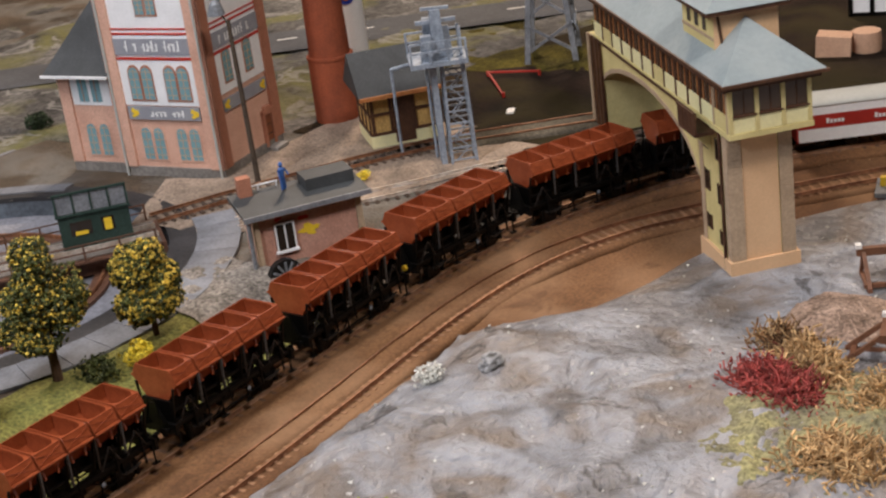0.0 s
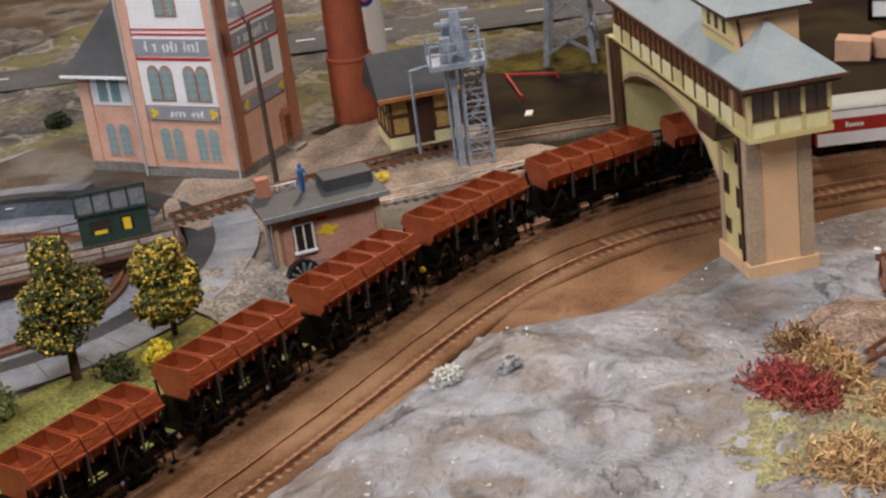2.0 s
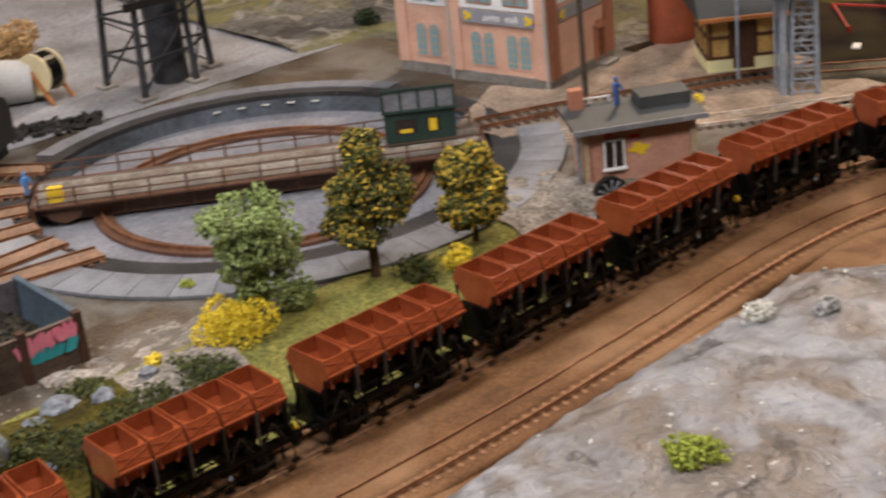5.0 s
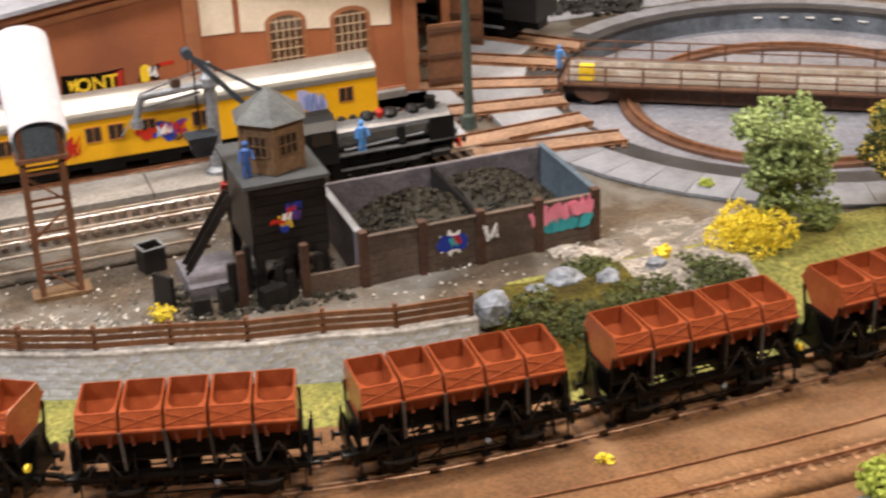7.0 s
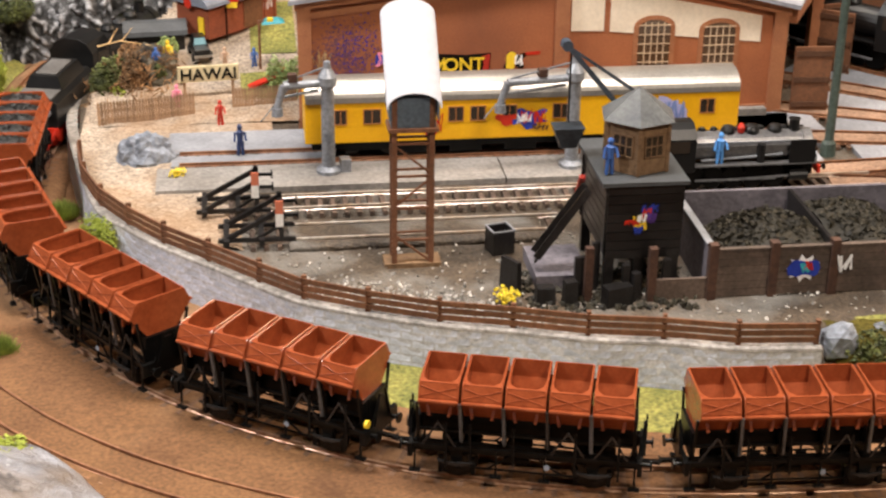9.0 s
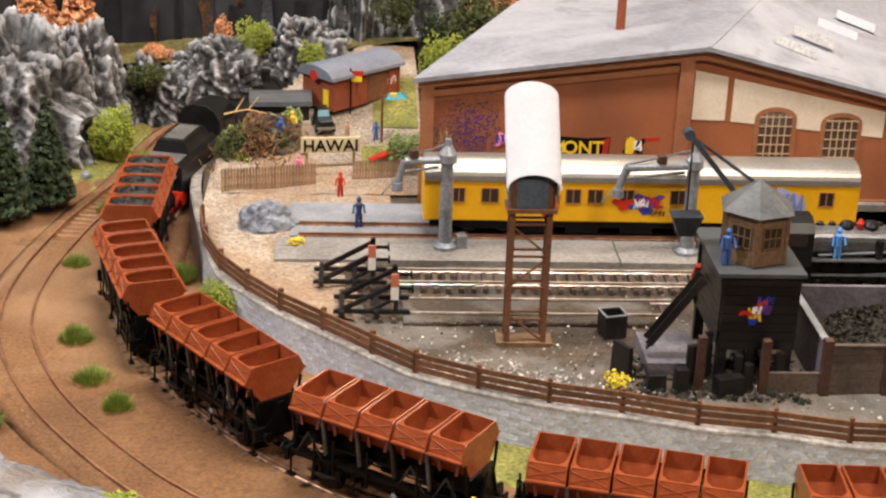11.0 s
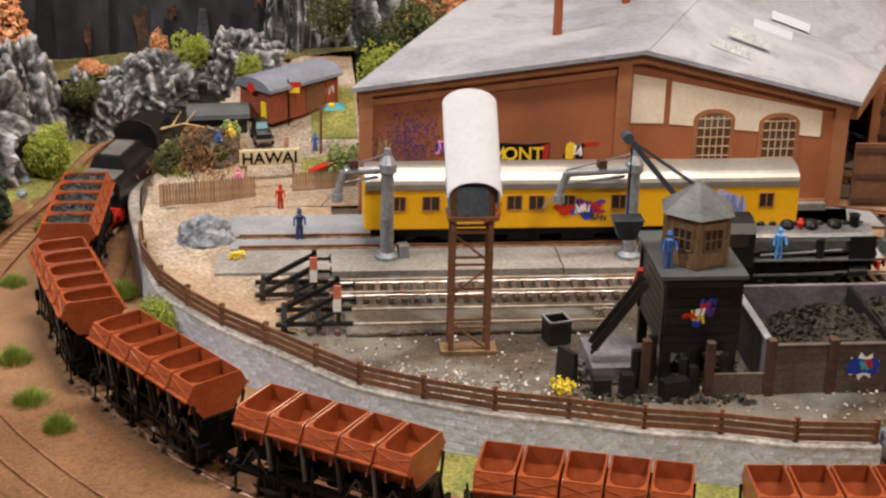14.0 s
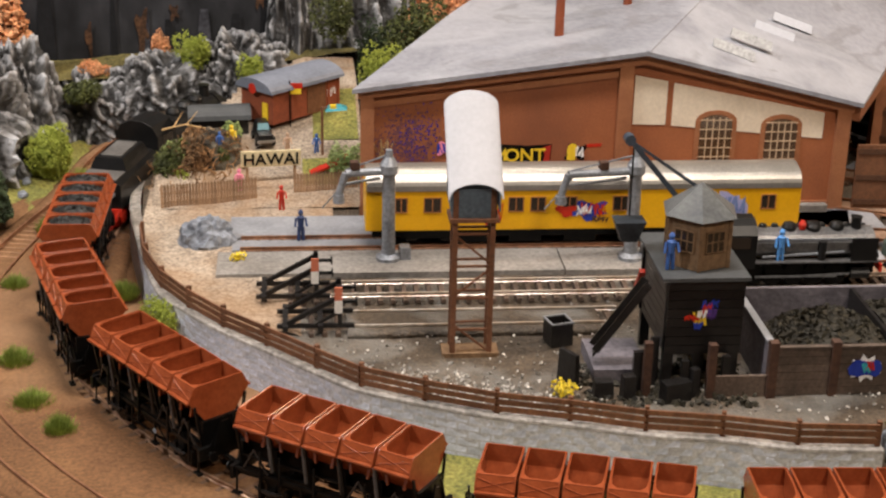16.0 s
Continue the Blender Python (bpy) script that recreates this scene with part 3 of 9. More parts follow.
# ---- the large structure ----
MAIN = curve([(-10, 50), (-15.2, 40), (-18.2, 33), (-20.3, 26), (-21.1, 18.5), (-20.9, 11), (-19.7, 5.3), (-17.2, 0.1), (-13, -6), (-9.3, -9.8), (-5.4, -12.7), (-1.1, -15.2), (4, -17.1), (8, -18.0), (13.6, -18.8), (20, -19.1), (28, -19.1), (36, -19), (44, -18.6), (54, -18), (62, -17.6), (68, -17.3), (74, -17.4), (79, -18.2), (84.5, -19.8), (90, -22), (96, -25.8), (102, -30.8), (107, -36.5), (111, -43), (115, -52)])
OUTER = curve([(-17, 50), (-21.5, 42), (-23.6, 31), (-26, 22), (-27.3, 13), (-26.9, 6), (-24.6, -0.5), (-21.2, -6.2), (-16.7, -11.7), (-11, -16.3), (-4, -20), (4, -22.6), (13, -24.1), (22, -24.8), (33, -24.9), (44, -24.4), (54, -23.5), (62, -22.6), (68, -22.2), (73, -22.3), (78, -23.2), (83, -25.2), (87, -28), (92, -31.8), (97, -36), (103, -42), (108, -50)])
RIM = [(-18.0, 34), (-18.4, 26), (-17.6, 19), (-15.6, 9.8), (-13.9, 6.9), (-11.9, 4.2), (-9.5, 1.7), (-6.9, -1.1), (-4.7, -3.3), (-1.6, -5), (1.8, -6.5), (5.3, -7.5), (8.8, -8.7), (12.4, -9.4), (15.8, -10.4), (20, -10.8)]
EDGE = [(-18.3, 30), (-17.6, 19), (-15.6, 9.8), (-13.9, 6.9), (-11.9, 4.2), (-9.5, 1.7), (-6.9, -1.1), (-4.7, -3.3), (-1.6, -5), (1.8, -6.5), (5.3, -7.5), (8.8, -8.7), (12.4, -9.4), (15.8, -10.4), (20, -10.8), (40, -10.5), (160, -10.5)]
TT = (52.1, 11.9)


def grid(xs, rows, zfun, skip=None):
    """A sheet: for each x a column of y values, heights by zfun."""
    bm = B()
    cols = []
    for x in xs:
        cols.append([bm.verts.new((x * C, y * C, zfun(x, y) * C)) for y in rows(x)])
    for a, b in zip(cols, cols[1:]):
        for k in range(len(a) - 1):
            if skip:
                m = (a[k].co + b[k + 1].co) / 2 / C
                if skip(m.x, m.y):
                    continue
            bm.faces.new((a[k], b[k], b[k + 1], a[k + 1]))
    return bm


def steps(a, b, n):
    return [a + (b - a) * i / n for i in range(n + 1)]


ground = solo("ground", grid(steps(-90, 170, 170), lambda x: steps(-90, 130, 140), lambda x, y: -2.55 + 0.12 * fbm(x * 0.12, y * 0.12)), SAND, "brown sandy ground of the model railway board", "ground", kind="structure", smooth=True)


def yard_y(x):
    y0 = polyline(EDGE, x) - (0.25 if x < 20 else 0)
    foot = y0 - (0.05 if x < 20 else min(6.0, 0.05 + (x - 20) * 1.2))
    return [foot] + steps(y0, 30, 58) + steps(31.5, 120, 50)


def yard_z(x, y):
    y0 = polyline(EDGE, x) - (0.25 if x < 20 else 0)
    if y < y0 - 1e-6:
        return -2.7
    back = max(0.0, y - 55) * 0.02
    return 0.07 * fbm(x * 0.35, y * 0.35) - 0.05 + back


yard = solo("yard_ground", grid(steps(-18.3, 160, 230), yard_y, yard_z, lambda x, y: (x - TT[0]) ** 2 + (y - TT[1]) ** 2 < 16.6 ** 2), YARD, "dark cinder-covered yard of the engine depot", "ground", kind="structure", smooth=True)

HILLEDGE = [(-60, 20), (-30, -3), (-23.7, -9.2), (-20.8, -11), (-17.6, -12.6), (-16, -14.1), (-13.9, -17.3), (-6, -25.6), (6, -30), (20, -31), (33, -28.6), (39, -27.4), (44.5, -27), (50.4, -26.6), (57.1, -26.3), (62, -25.6), (64.1, -25.4), (66.4, -26.6), (71, -30), (76, -31.2), (80, -31.6), (86, -33), (92, -37), (97, -41), (130, -62)]


def hill_z(x, y):
    d = polyline(HILLEDGE, x) - y
    if d < 0.01:
        return -2.8
    flat = max(0.0, min(1.0, (x - 63) / 10))
    rise = -1.9 + 0.55 * min(1.0, d / 3.0) + 0.035 * min(d, 40)
    crease = max(0.0, 1 - abs(fbm(x * 0.16 + 0.25 * fbm(x * 0.5, y * 0.5, 1.0), y * 0.16, 6.0)) * 14) * max(0.0, min(1.0, 3 * fbm(x * 0.09, y * 0.09, 12.0) + 0.3))
    rough = 0.42 * min(1, d / 2) * (1 - abs(fbm(x * 0.11, y * 0.11, 3.0)) * 1.6) + 0.3 * fbm(x * 0.5, y * 0.5, 9.0) + 0.12 * fbm(x * 1.7, y * 1.7, 5.0, 3) - 0.32 * crease * min(1, d / 3)
    return (rise + rough) * (1 - flat) + flat * (-2.42 + 0.2 * min(1, d / 2) + 0.012 * min(d, 40) + 0.25 * rough * min(1, d / 10))


hill = solo("rock_ground", grid(steps(-60, 130, 330), lambda x: [polyline(HILLEDGE, x) + 0.02, polyline(HILLEDGE, x) - 0.25] + [polyline(HILLEDGE, x) - 0.4 - 60 * (i / 110) ** 1.35 for i in range(1, 111)], hill_z), ROCKGREY, "grey painted plaster rock beside the outer track", "rock", kind="structure", smooth=True)

# the hall round the table: unseen, its plaster kept dark to cut bounced light
hall = [("floor", (-400, 500, -400, 400, -95, -92), HALLFLOOR, "dull brown hall floor"), ("ceiling", (-400, 500, -400, 400, 236, 240), PLASTER, "dark plaster hall ceiling, out of view"), ("wall_west", (-404, -400, -400, 400, -92, 236), PLASTER, "dark plaster hall wall, out of view"), ("wall_east", (500, 504, -400, 400, -92, 236), PLASTER, "dark plaster hall wall, out of view"), ("wall_south", (-400, 500, -404, -400, -92, 236), PLASTER, "dark plaster hall wall, out of view"), ("wall_north", (-400, 500, 400, 404, -92, 236), PLASTER, "dark plaster hall wall, out of view")]
for n, d, m, l in hall:
    solo(n, box(B(), *d), m, l, n.split("_")[0], kind="structure")
stand = thing("table", "plain dark wooden table carrying the model railway", "table", kind="structure")
part("tabletop", box(B(), -92, 172, -126, 132, -6.5, -3.3), DKBROWN, stand, bevel=0.3)
for x in (-84, 40, 164):
    for y in (-116, 4, 122):
        part("leg", taper(B(), x - 3.5, x + 3.5, y - 3.5, y + 3.5, -92, -6.5, 0.4), DKBROWN, stand)
for lx, ly, lz, sx, sy in LAMPS:
    lamp = thing("ceiling_lamp", "long assumed ceiling lamp with a warm diffuser, out of view", "lamp", lx * 100, ly * 100, lz * 100, group="ceiling lamps")
    part("housing", box(B(), -sx * 50 - 3, sx * 50 + 3, -sy * 50 - 2, sy * 50 + 2, 2.5, 5), WHITE, lamp)
    for q in (-sx * 40, sx * 40):
        part("suspension", rod(B(), (q, 0, 4.8), (q, 0, 236.5 - lz * 100), 0.4), GREYMETAL, lamp)
    part("diffuser", box(B(), -sx * 50, sx * 50, -sy * 50, sy * 50, 0.6, 2.3), GLOW, lamp)



def back_y(x):
    return 54.0 if x < 0 else 54.0 + x * 1.4


backdrop = solo("backdrop", grid(steps(-90, 60, 60), lambda x: [back_y(x), back_y(x) + 0.5], lambda x, y: -3 if y < back_y(x) + 0.2 else 22), BACK, "dark forest backdrop behind the layout", "backdrop", kind="structure")


# ---- tracks ----
def track(name, path, gauge, zr, label, sleepers, rail_m, sleeper_m, spacing=0.75, a=0, b=None):
    p = path[a:b]
    root = thing(name, label, "track", kind="structure")
    prof = [(-0.07, 0), (0.07, 0), (0.07, 0.06), (0.03, 0.09), (0.03, 0.18), (0.06, 0.2), (0.06, 0.26), (-0.06, 0.26), (-0.06, 0.2), (-0.03, 0.18), (-0.03, 0.09), (-0.07, 0.06)]
    for s in (-1, 1):
        line = []
        for i, q in enumerate(p):
            d = p[min(i + 1, len(p) - 1)] - p[max(i - 1, 0)]
            d.normalize()
            line.append(q + Vector((-d.y, d.x, 0)) * s * gauge / 2 + Vector((0, 0, zr - 0.26)))
        part("rail", sweep(B(), line, prof), rail_m, root)
    first = None
    n = int((len(p) - 1) * 0.5 / spacing)
    for i in range(n):
        q, h = along(p, (i + 0.5) * spacing)
        m = at(q.x, q.y, zr - 0.26, h)
        if first is None:
            bm = B()
            taper(bm, -0.15, 0.15, -gauge * 0.78, gauge * 0.78, -0.22, 0.0, 0.02)
            for k in (-1, 1):
                box(bm, -0.09, 0.09, k * gauge / 2 - 0.17, k * gauge / 2 + 0.17, 0.0, 0.05)
            first = part("sleeper", bm, sleeper_m, root)
            first.matrix_basis = m
        else:
            again("sleeper", first, root, m)
    return root


track("main_track", MAIN, 1.85, -2.0, "curved model railway track on brown ballast", True, WORNRAIL, SANDSLEEPER, 1.0)
track("outer_track", OUTER, 1.85, -2.05, "curved outer track half sunk in brown sand", True, RUSTRAIL, PALESLEEPER, 0.75)
solo("ballast", sweep(B(), [q + Vector((0, 0, -2.62)) for q in MAIN], [(-2.9, 0), (-1.9, 0.345), (1.9, 0.345), (2.9, 0)]), SAND, "brown sand ballast under the main track", "ballast", kind="structure", smooth=True)
solo("ballast", sweep(B(), [q + Vector((0, 0, -2.62)) for q in OUTER], [(-2.4, 0), (-1.7, 0.27), (1.7, 0.27), (2.4, 0)]), SAND, "brown sand ballast under the outer track", "ballast", kind="structure", smooth=True)
half = [q for q in OUTER if 23 < q.x < 80]
solo("sand_cover", sweep(B(), [q + Vector((0, 0, -2.4 + 0.05 * fbm(q.x * 0.4, q.y * 0.4))) for q in half], [(-0.35, -0.2), (-0.3, 0.12), (0.3, 0.19), (0.86, 0.22), (1.2, 0.25), (2.0, 0.16), (2.9, -0.15)]), SAND, "smooth brown sand covering half of the outer track", "sand", kind="structure", smooth=True)
sunk = [q for q in OUTER if q.x < 24 and q.y < 20]
solo("sand_cover", sweep(B(), [q + Vector((0, 0, -2.4 + 0.05 * fbm(q.x * 0.4, q.y * 0.4))) for q in sunk], [(-2.3, -0.2), (-1.2, 0.16), (-0.86, 0.2), (0.86, 0.21), (1.2, 0.24), (2.2, 0.1), (2.8, -0.2)]), SAND, "smooth brown sand burying the outer track's sleepers", "sand", kind="structure", smooth=True)
def sand_between():
    """A smooth sheet of sand from the main track's sleeper ends to the outer track's inner rail."""
    bm, rows = B(), []
    for k in range(20, len(MAIN) - 60, 2):
        p, h = along(MAIN, k * 0.5)
        if p.y > 30 or p.x > 84:
            continue
        n = Vector((math.sin(radians(h)), -math.cos(radians(h)), 0))
        a = p + n * 1.5
        q = min(OUTER, key=lambda o: (o - p).length)
        b = p + (q - p) * max(0.3, 1 - 0.9 / (q - p).length)
        rows.append([bm.verts.new(Vector((*a.lerp(b, f).xy, -2.27 + 0.14 * math.sin(math.pi * f) ** 0.5 + 0.05 * f + 0.05 * fbm(a.lerp(b, f).x * 0.5, a.lerp(b, f).y * 0.5))) * C) for f in (0, 0.12, 0.3, 0.5, 0.7, 0.88, 1)])
    for r, t in zip(rows, rows[1:]):
        for i in range(6):
            bm.faces.new((r[i], t[i], t[i + 1], r[i + 1]))
    return bm


solo("sand_cover", sand_between(), SAND, "smooth brown sand between the two curved tracks", "sand", kind="structure", smooth=True)
track("depot_track", curve([(-8.6, 8.2), (30, 8.3)]), 1.85, 0.55, "straight depot track with dark sleepers", True, RAIL, SLEEPER, 0.72)
track("depot_track", curve([(-7.5, 4.2), (10.4, 4.2)]), 1.95, 0.45, "straight depot track sunk in cinder", True, RAIL, SLEEPER, 0.72)
solo("cinder_infill", sweep(B(), [q + Vector((0, 0, 0.02)) for q in curve([(-5.2, 4.2), (8.8, 4.2)])], [(-1.75, -0.1), (-1.5, 0.24), (-0.92, 0.3), (0.92, 0.31), (1.5, 0.24), (1.75, -0.1)]), YARD, "trodden cinder burying the sleepers", "cinder", kind="structure", smooth=True)
track("coach_track", curve([(-11.3, 15.6), (27, 15.6)]), 1.85, 0.5, "rusty rails set in a concrete slab", True, RUSTRAIL, SLEEPER, 0.72)
for a in (130, 144, 158, 170.5, 183.5, 197.5):
    r1 = 32 if a > 150 else 40
    e = (TT[0] + 16.2 * math.cos(radians(a)), TT[1] + 16.2 * math.sin(radians(a)))
    f = (TT[0] + r1 * math.cos(radians(a)), TT[1] + r1 * math.sin(radians(a)))
    if a == 197.5:
        f = (27, 8.4)
    track("radial_track", curve([e, f]), 1.85, 0.45, "rusty stub track between turntable and engine shed", True, RUSTRAIL, SANDSLEEPER, 0.72)
    solo("track_infill", sweep(B(), [q + Vector((0, 0, 0.02)) for q in curve([e, f])], [(-0.8, 0), (-0.8, 0.3), (0.8, 0.3), (0.8, 0)]), PINKSAND, "pinkish sand filled between the stub rails", "sand", kind="structure")
for k, (a, r0, r1) in enumerate(((137, 19.5, 27), (151, 18.5, 24.5), (164, 17.4, 22), (177, 17.2, 21.5), (190.5, 17.1, 21), (164, 25, 30), (177, 24, 30))):
    w0, w1 = 0.5 * r0 * radians(13) - 1.15, 0.5 * r1 * radians(13) - 1.15
    solo("infill_plate", hexa(B(), [(r0, -w0, 0), (r1, -w1, 0), (r1, w1, 0), (r0, w0, 0), (r0, -w0, 0.3), (r1, -w1, 0.3), (r1, w1, 0.3), (r0, w0, 0.3)]), SLAB, "pale concrete plate between the stub tracks", "slab", TT[0], TT[1], 0, a, group="plates between the stub tracks", kind="structure")
track("yard_track", curve([(66.5, 5.2), (72.7, 2.6), (81.4, -1.6), (87, -5), (91.1, -8.8), (96.2, -13.8), (101, -19)]), 1.85, 0.45, "yard track passing the brewery", True, RUSTRAIL, SLEEPER, 0.75)
track("yard_track", curve([(68.5, -1.5), (74, -5.6), (78.3, -8.8), (84, -12.5), (90, -16.5), (96, -21)]), 1.85, 0.3, "yard track beside the brick hut", True, RAIL, SLEEPER, 0.75)
solo("far_yard", grid(steps(41, 74, 40), lambda x: steps(31.5, 76, 40), lambda x, y: yard_z(x, y) + 0.07), FARGREY, "pale grey ground beyond the turntable", "ground", kind="structure", smooth=True)
BANK = [(86, -15.6), (96, -21.3), (102, -26.3), (107, -31.8), (111, -38.3), (120, -52), (155, -100)]
solo("dark_ground", grid(steps(86, 155, 60), lambda x: [polyline(BANK, x) - 1.4] + steps(polyline(BANK, x), 24 - (x - 86) * 0.35, 34), lambda x, y: -2.75 if y < polyline(BANK, x) - 0.5 else 0.03 + 0.07 * fbm(x * 0.35, y * 0.35)), EARTH, "dark brown earth behind the signal box, its colour deepened for shade", "ground", kind="structure", smooth=True)
solo("sand_strip", grid(steps(66, 90, 40), lambda x: steps(-2.2 - (x - 66) * 0.55, 5.0 - (x - 66) * 0.5, 8), lambda x, y: 0.08 + 0.08 * fbm(x * 0.5, y * 0.5)), DUST, "dusty sandy strip between the yard tracks", "ground", kind="structure", smooth=True)
solo("sand_strip", grid(steps(74.5, 92, 30), lambda x: steps(1.6 - (x - 75) * 0.42, 7.4 + (x - 75) * 0.04, 8), lambda x, y: 0.12 + 0.08 * fbm(x * 0.5, y * 0.5)), DUST, "pale sand along the brewery wall", "ground", kind="structure", smooth=True)
solo("sand_strip", grid(steps(65.5, 76, 24), lambda x: steps(5.6 - (x - 65.5) * 0.36, 6.6 + (x - 65.5) * 0.62 if x < 73.5 else 11.6 - (x - 73.5) * 2.6, 12), lambda x, y: 0.1 + 0.1 * fbm(x * 0.5, y * 0.5)), DUST, "pale dusty ground before the brewery", "ground", kind="structure", smooth=True)
# ---- retaining wall and fence ----
RIMPATH = curve(RIM)
wall = thing("retaining_wall", "curved grey stone block retaining wall below the fence", "wall", kind="structure")
part("core", sweep(B(), RIMPATH, [(-0.55, -2.7), (-0.2, -2.7), (-0.12, -0.12), (-0.45, -0.12)]), MORTAR, wall)
part("coping", sweep(B(), RIMPATH, [(-0.47, -0.14), (0.25, -0.14), (0.25, 0.04), (-0.3, 0.05), (-0.44, 0.0)]), COPING, wall)

FENCEPTS = [(-17.3, 17.0), (-16.8, 13.4), (-15.6, 9.8), (-13.9, 6.9), (-11.9, 4.2), (-9.5, 1.7), (-6.9, -1.1), (-4.7, -3.3), (-1.6, -5), (1.8, -6.5), (5.3, -7.5), (8.8, -8.7), (12.4, -9.4), (15.8, -10.4), (19.6, -10.75)]
for n, (a, b) in enumerate(zip(FENCEPTS, FENCEPTS[1:])):
    L = math.hypot(b[0] - a[0], b[1] - a[1])
    fence = thing("fence", "brown wooden fence with three rails on the wall's edge", "fence", a[0], a[1], 0, math.degrees(math.atan2(b[1] - a[1], b[0] - a[0])), group="fence along the retaining wall")
    part("post", taper(B(), -0.13, 0.13, -0.13, 0.13, -0.5, 1.35, 0.02), FENCE, fence)
    if n == len(FENCEPTS) - 2:
        part("post", taper(B(), L - 0.13, L + 0.13, -0.13, 0.13, -0.3, 1.35, 0.02), FENCE, fence)
    for z in (0.2, 0.58, 0.96):
        part("rail", box(B(), 0.02, L - 0.02, -0.2, -0.1, z, z + 0.27), FENCE, fence)


# ---- the train ----
def tub_bm():
    """One tipping tub: a deep bin with upright inner walls, its flanks leaning out below the rim and in again below."""
    outer = [(1.36, 2.58), (1.62, 1.98), (1.62, 1.84), (0.78, 0.75), (-0.78, 0.75), (-1.62, 1.84), (-1.62, 1.98), (-1.36, 2.58)]
    inner = [(-1.3, 2.58), (-1.25, 1.8), (-0.7, 0.88), (0.7, 0.88), (1.25, 1.8), (1.31, 2.58)]
    return solid(B(), [(-0.8, y, z) for y, z in outer + inner], (1.6, 0, 0))


def tub_end():
    """An end plate with its edges rounded off."""
    ring = [(0, 1.28, 2.65), (0, -1.28, 2.65), (0, -1.41, 2.54), (0, -1.66, 2.0), (0, -1.66, 1.8), (0, -0.8, 0.69), (0, 0.8, 0.69), (0, 1.66, 1.8), (0, 1.66, 2.0), (0, 1.41, 2.54)]
    bm = solid(B(), ring, (0.07, 0, 0))
    bmesh.ops.bevel(bm, geom=bm.edges[:], offset=0.02 * C, segments=1, affect="EDGES")
    return bm


def tub_rim():
    """The flat rim of a tub: a frame with cut inner corners."""
    bm = B()
    o = [(0.8, 0.6), (0.8, 1.37), (0.45, 1.37), (-0.45, 1.37), (-0.8, 1.37), (-0.8, 0.6), (-0.8, -0.6), (-0.8, -1.37), (-0.45, -1.37), (0.45, -1.37), (0.8, -1.37), (0.8, -0.6)]
    i = [(0.77, 0.7), (0.77, 1.3), (0.45, 1.31), (-0.45, 1.31), (-0.77, 1.3), (-0.77, 0.7), (-0.77, -0.55), (-0.71, -0.95), (-0.46, -1.27), (0.46, -1.27), (0.71, -0.95), (0.77, -0.55)]
    rings = [[bm.verts.new((x * C, y * C, z * C)) for x, y in q] for q, z in ((o, 2.48), (o, 2.61), (i, 2.61), (i, 2.48))]
    for a, b in zip(rings, rings[1:] + rings[:1]):
        for k in range(12):
            bm.faces.new((a[k], a[(k + 1) % 12], b[(k + 1) % 12], b[k]))
    return bm


def coal_bm(x0, x1, y0, y1, z, seed, n=170, peak=0.45, size=0.2):
    """A heap of coal lumps on a bed."""
    bm = B()
    rnd = random.Random(seed)
    cols = []
    for i in range(9):
        x = x0 + (x1 - x0) * i / 8
        cols.append([bm.verts.new((x * C, (y0 + (y1 - y0) * j / 8) * C, (z + peak * math.sin(math.pi * i / 8) ** 0.6 * math.sin(math.pi * j / 8) ** 0.6 + rnd.uniform(-0.06, 0.06)) * C)) for j in range(9)])
    for a, b in zip(cols, cols[1:]):
        for k in range(8):
            bm.faces.new((a[k], b[k], b[k + 1], a[k + 1]))
    for _ in range(n):
        u, w = rnd.random(), rnd.random()
        x, y = x0 + (x1 - x0) * (0.04 + 0.92 * u), y0 + (y1 - y0) * (0.04 + 0.92 * w)
        zz = z + peak * math.sin(math.pi * u) ** 0.6 * math.sin(math.pi * w) ** 0.6
        r = size * rnd.uniform(0.5, 1.1)
        c = Vector((x, y, zz))
        t = [c + Vector((rnd.gauss(0, 1), rnd.gauss(0, 1), rnd.gauss(0, 1))).normalized() * r for _ in range(5)]
        vs = [bm.verts.new(q * C) for q in t]
        for f in ((0, 1, 3), (1, 2, 3), (2, 0, 3), (1, 0, 4), (2, 1, 4), (0, 2, 4)):
            bm.faces.new([vs[k] for k in f])
    return bm


def lump(bm, c, r, rnd):
    vs = []
    d = [Vector((1, 0, 0)), Vector((-0.5, 0.87, 0)), Vector((-0.5, -0.87, 0)), Vector((0, 0, 1)), Vector((0, 0, -1))]
    q = Euler((rnd.uniform(0, 6), rnd.uniform(0, 6), rnd.uniform(0, 6))).to_matrix()
    for v in d:
        vs.append(bm.verts.new((c + q @ v * r * rnd.uniform(0.6, 1.25)) * C))
    for f in ((0, 1, 3), (1, 2, 3), (2, 0, 3), (1, 0, 4), (2, 1, 4), (0, 2, 4)):
        bm.faces.new([vs[k] for k in f])


def wheelset(bm, x, z, r, half):
    for s in (-1, 1):
        rod(bm, (x, s * half, z), (x, s * (half + 0.16), z), r, n=20)
        rod(bm, (x, s * (half - 0.06), z), (x, s * half, z), r + 0.07, n=20)
    rod(bm, (x, -half, z), (x, half, z), 0.1, n=8)
    return bm


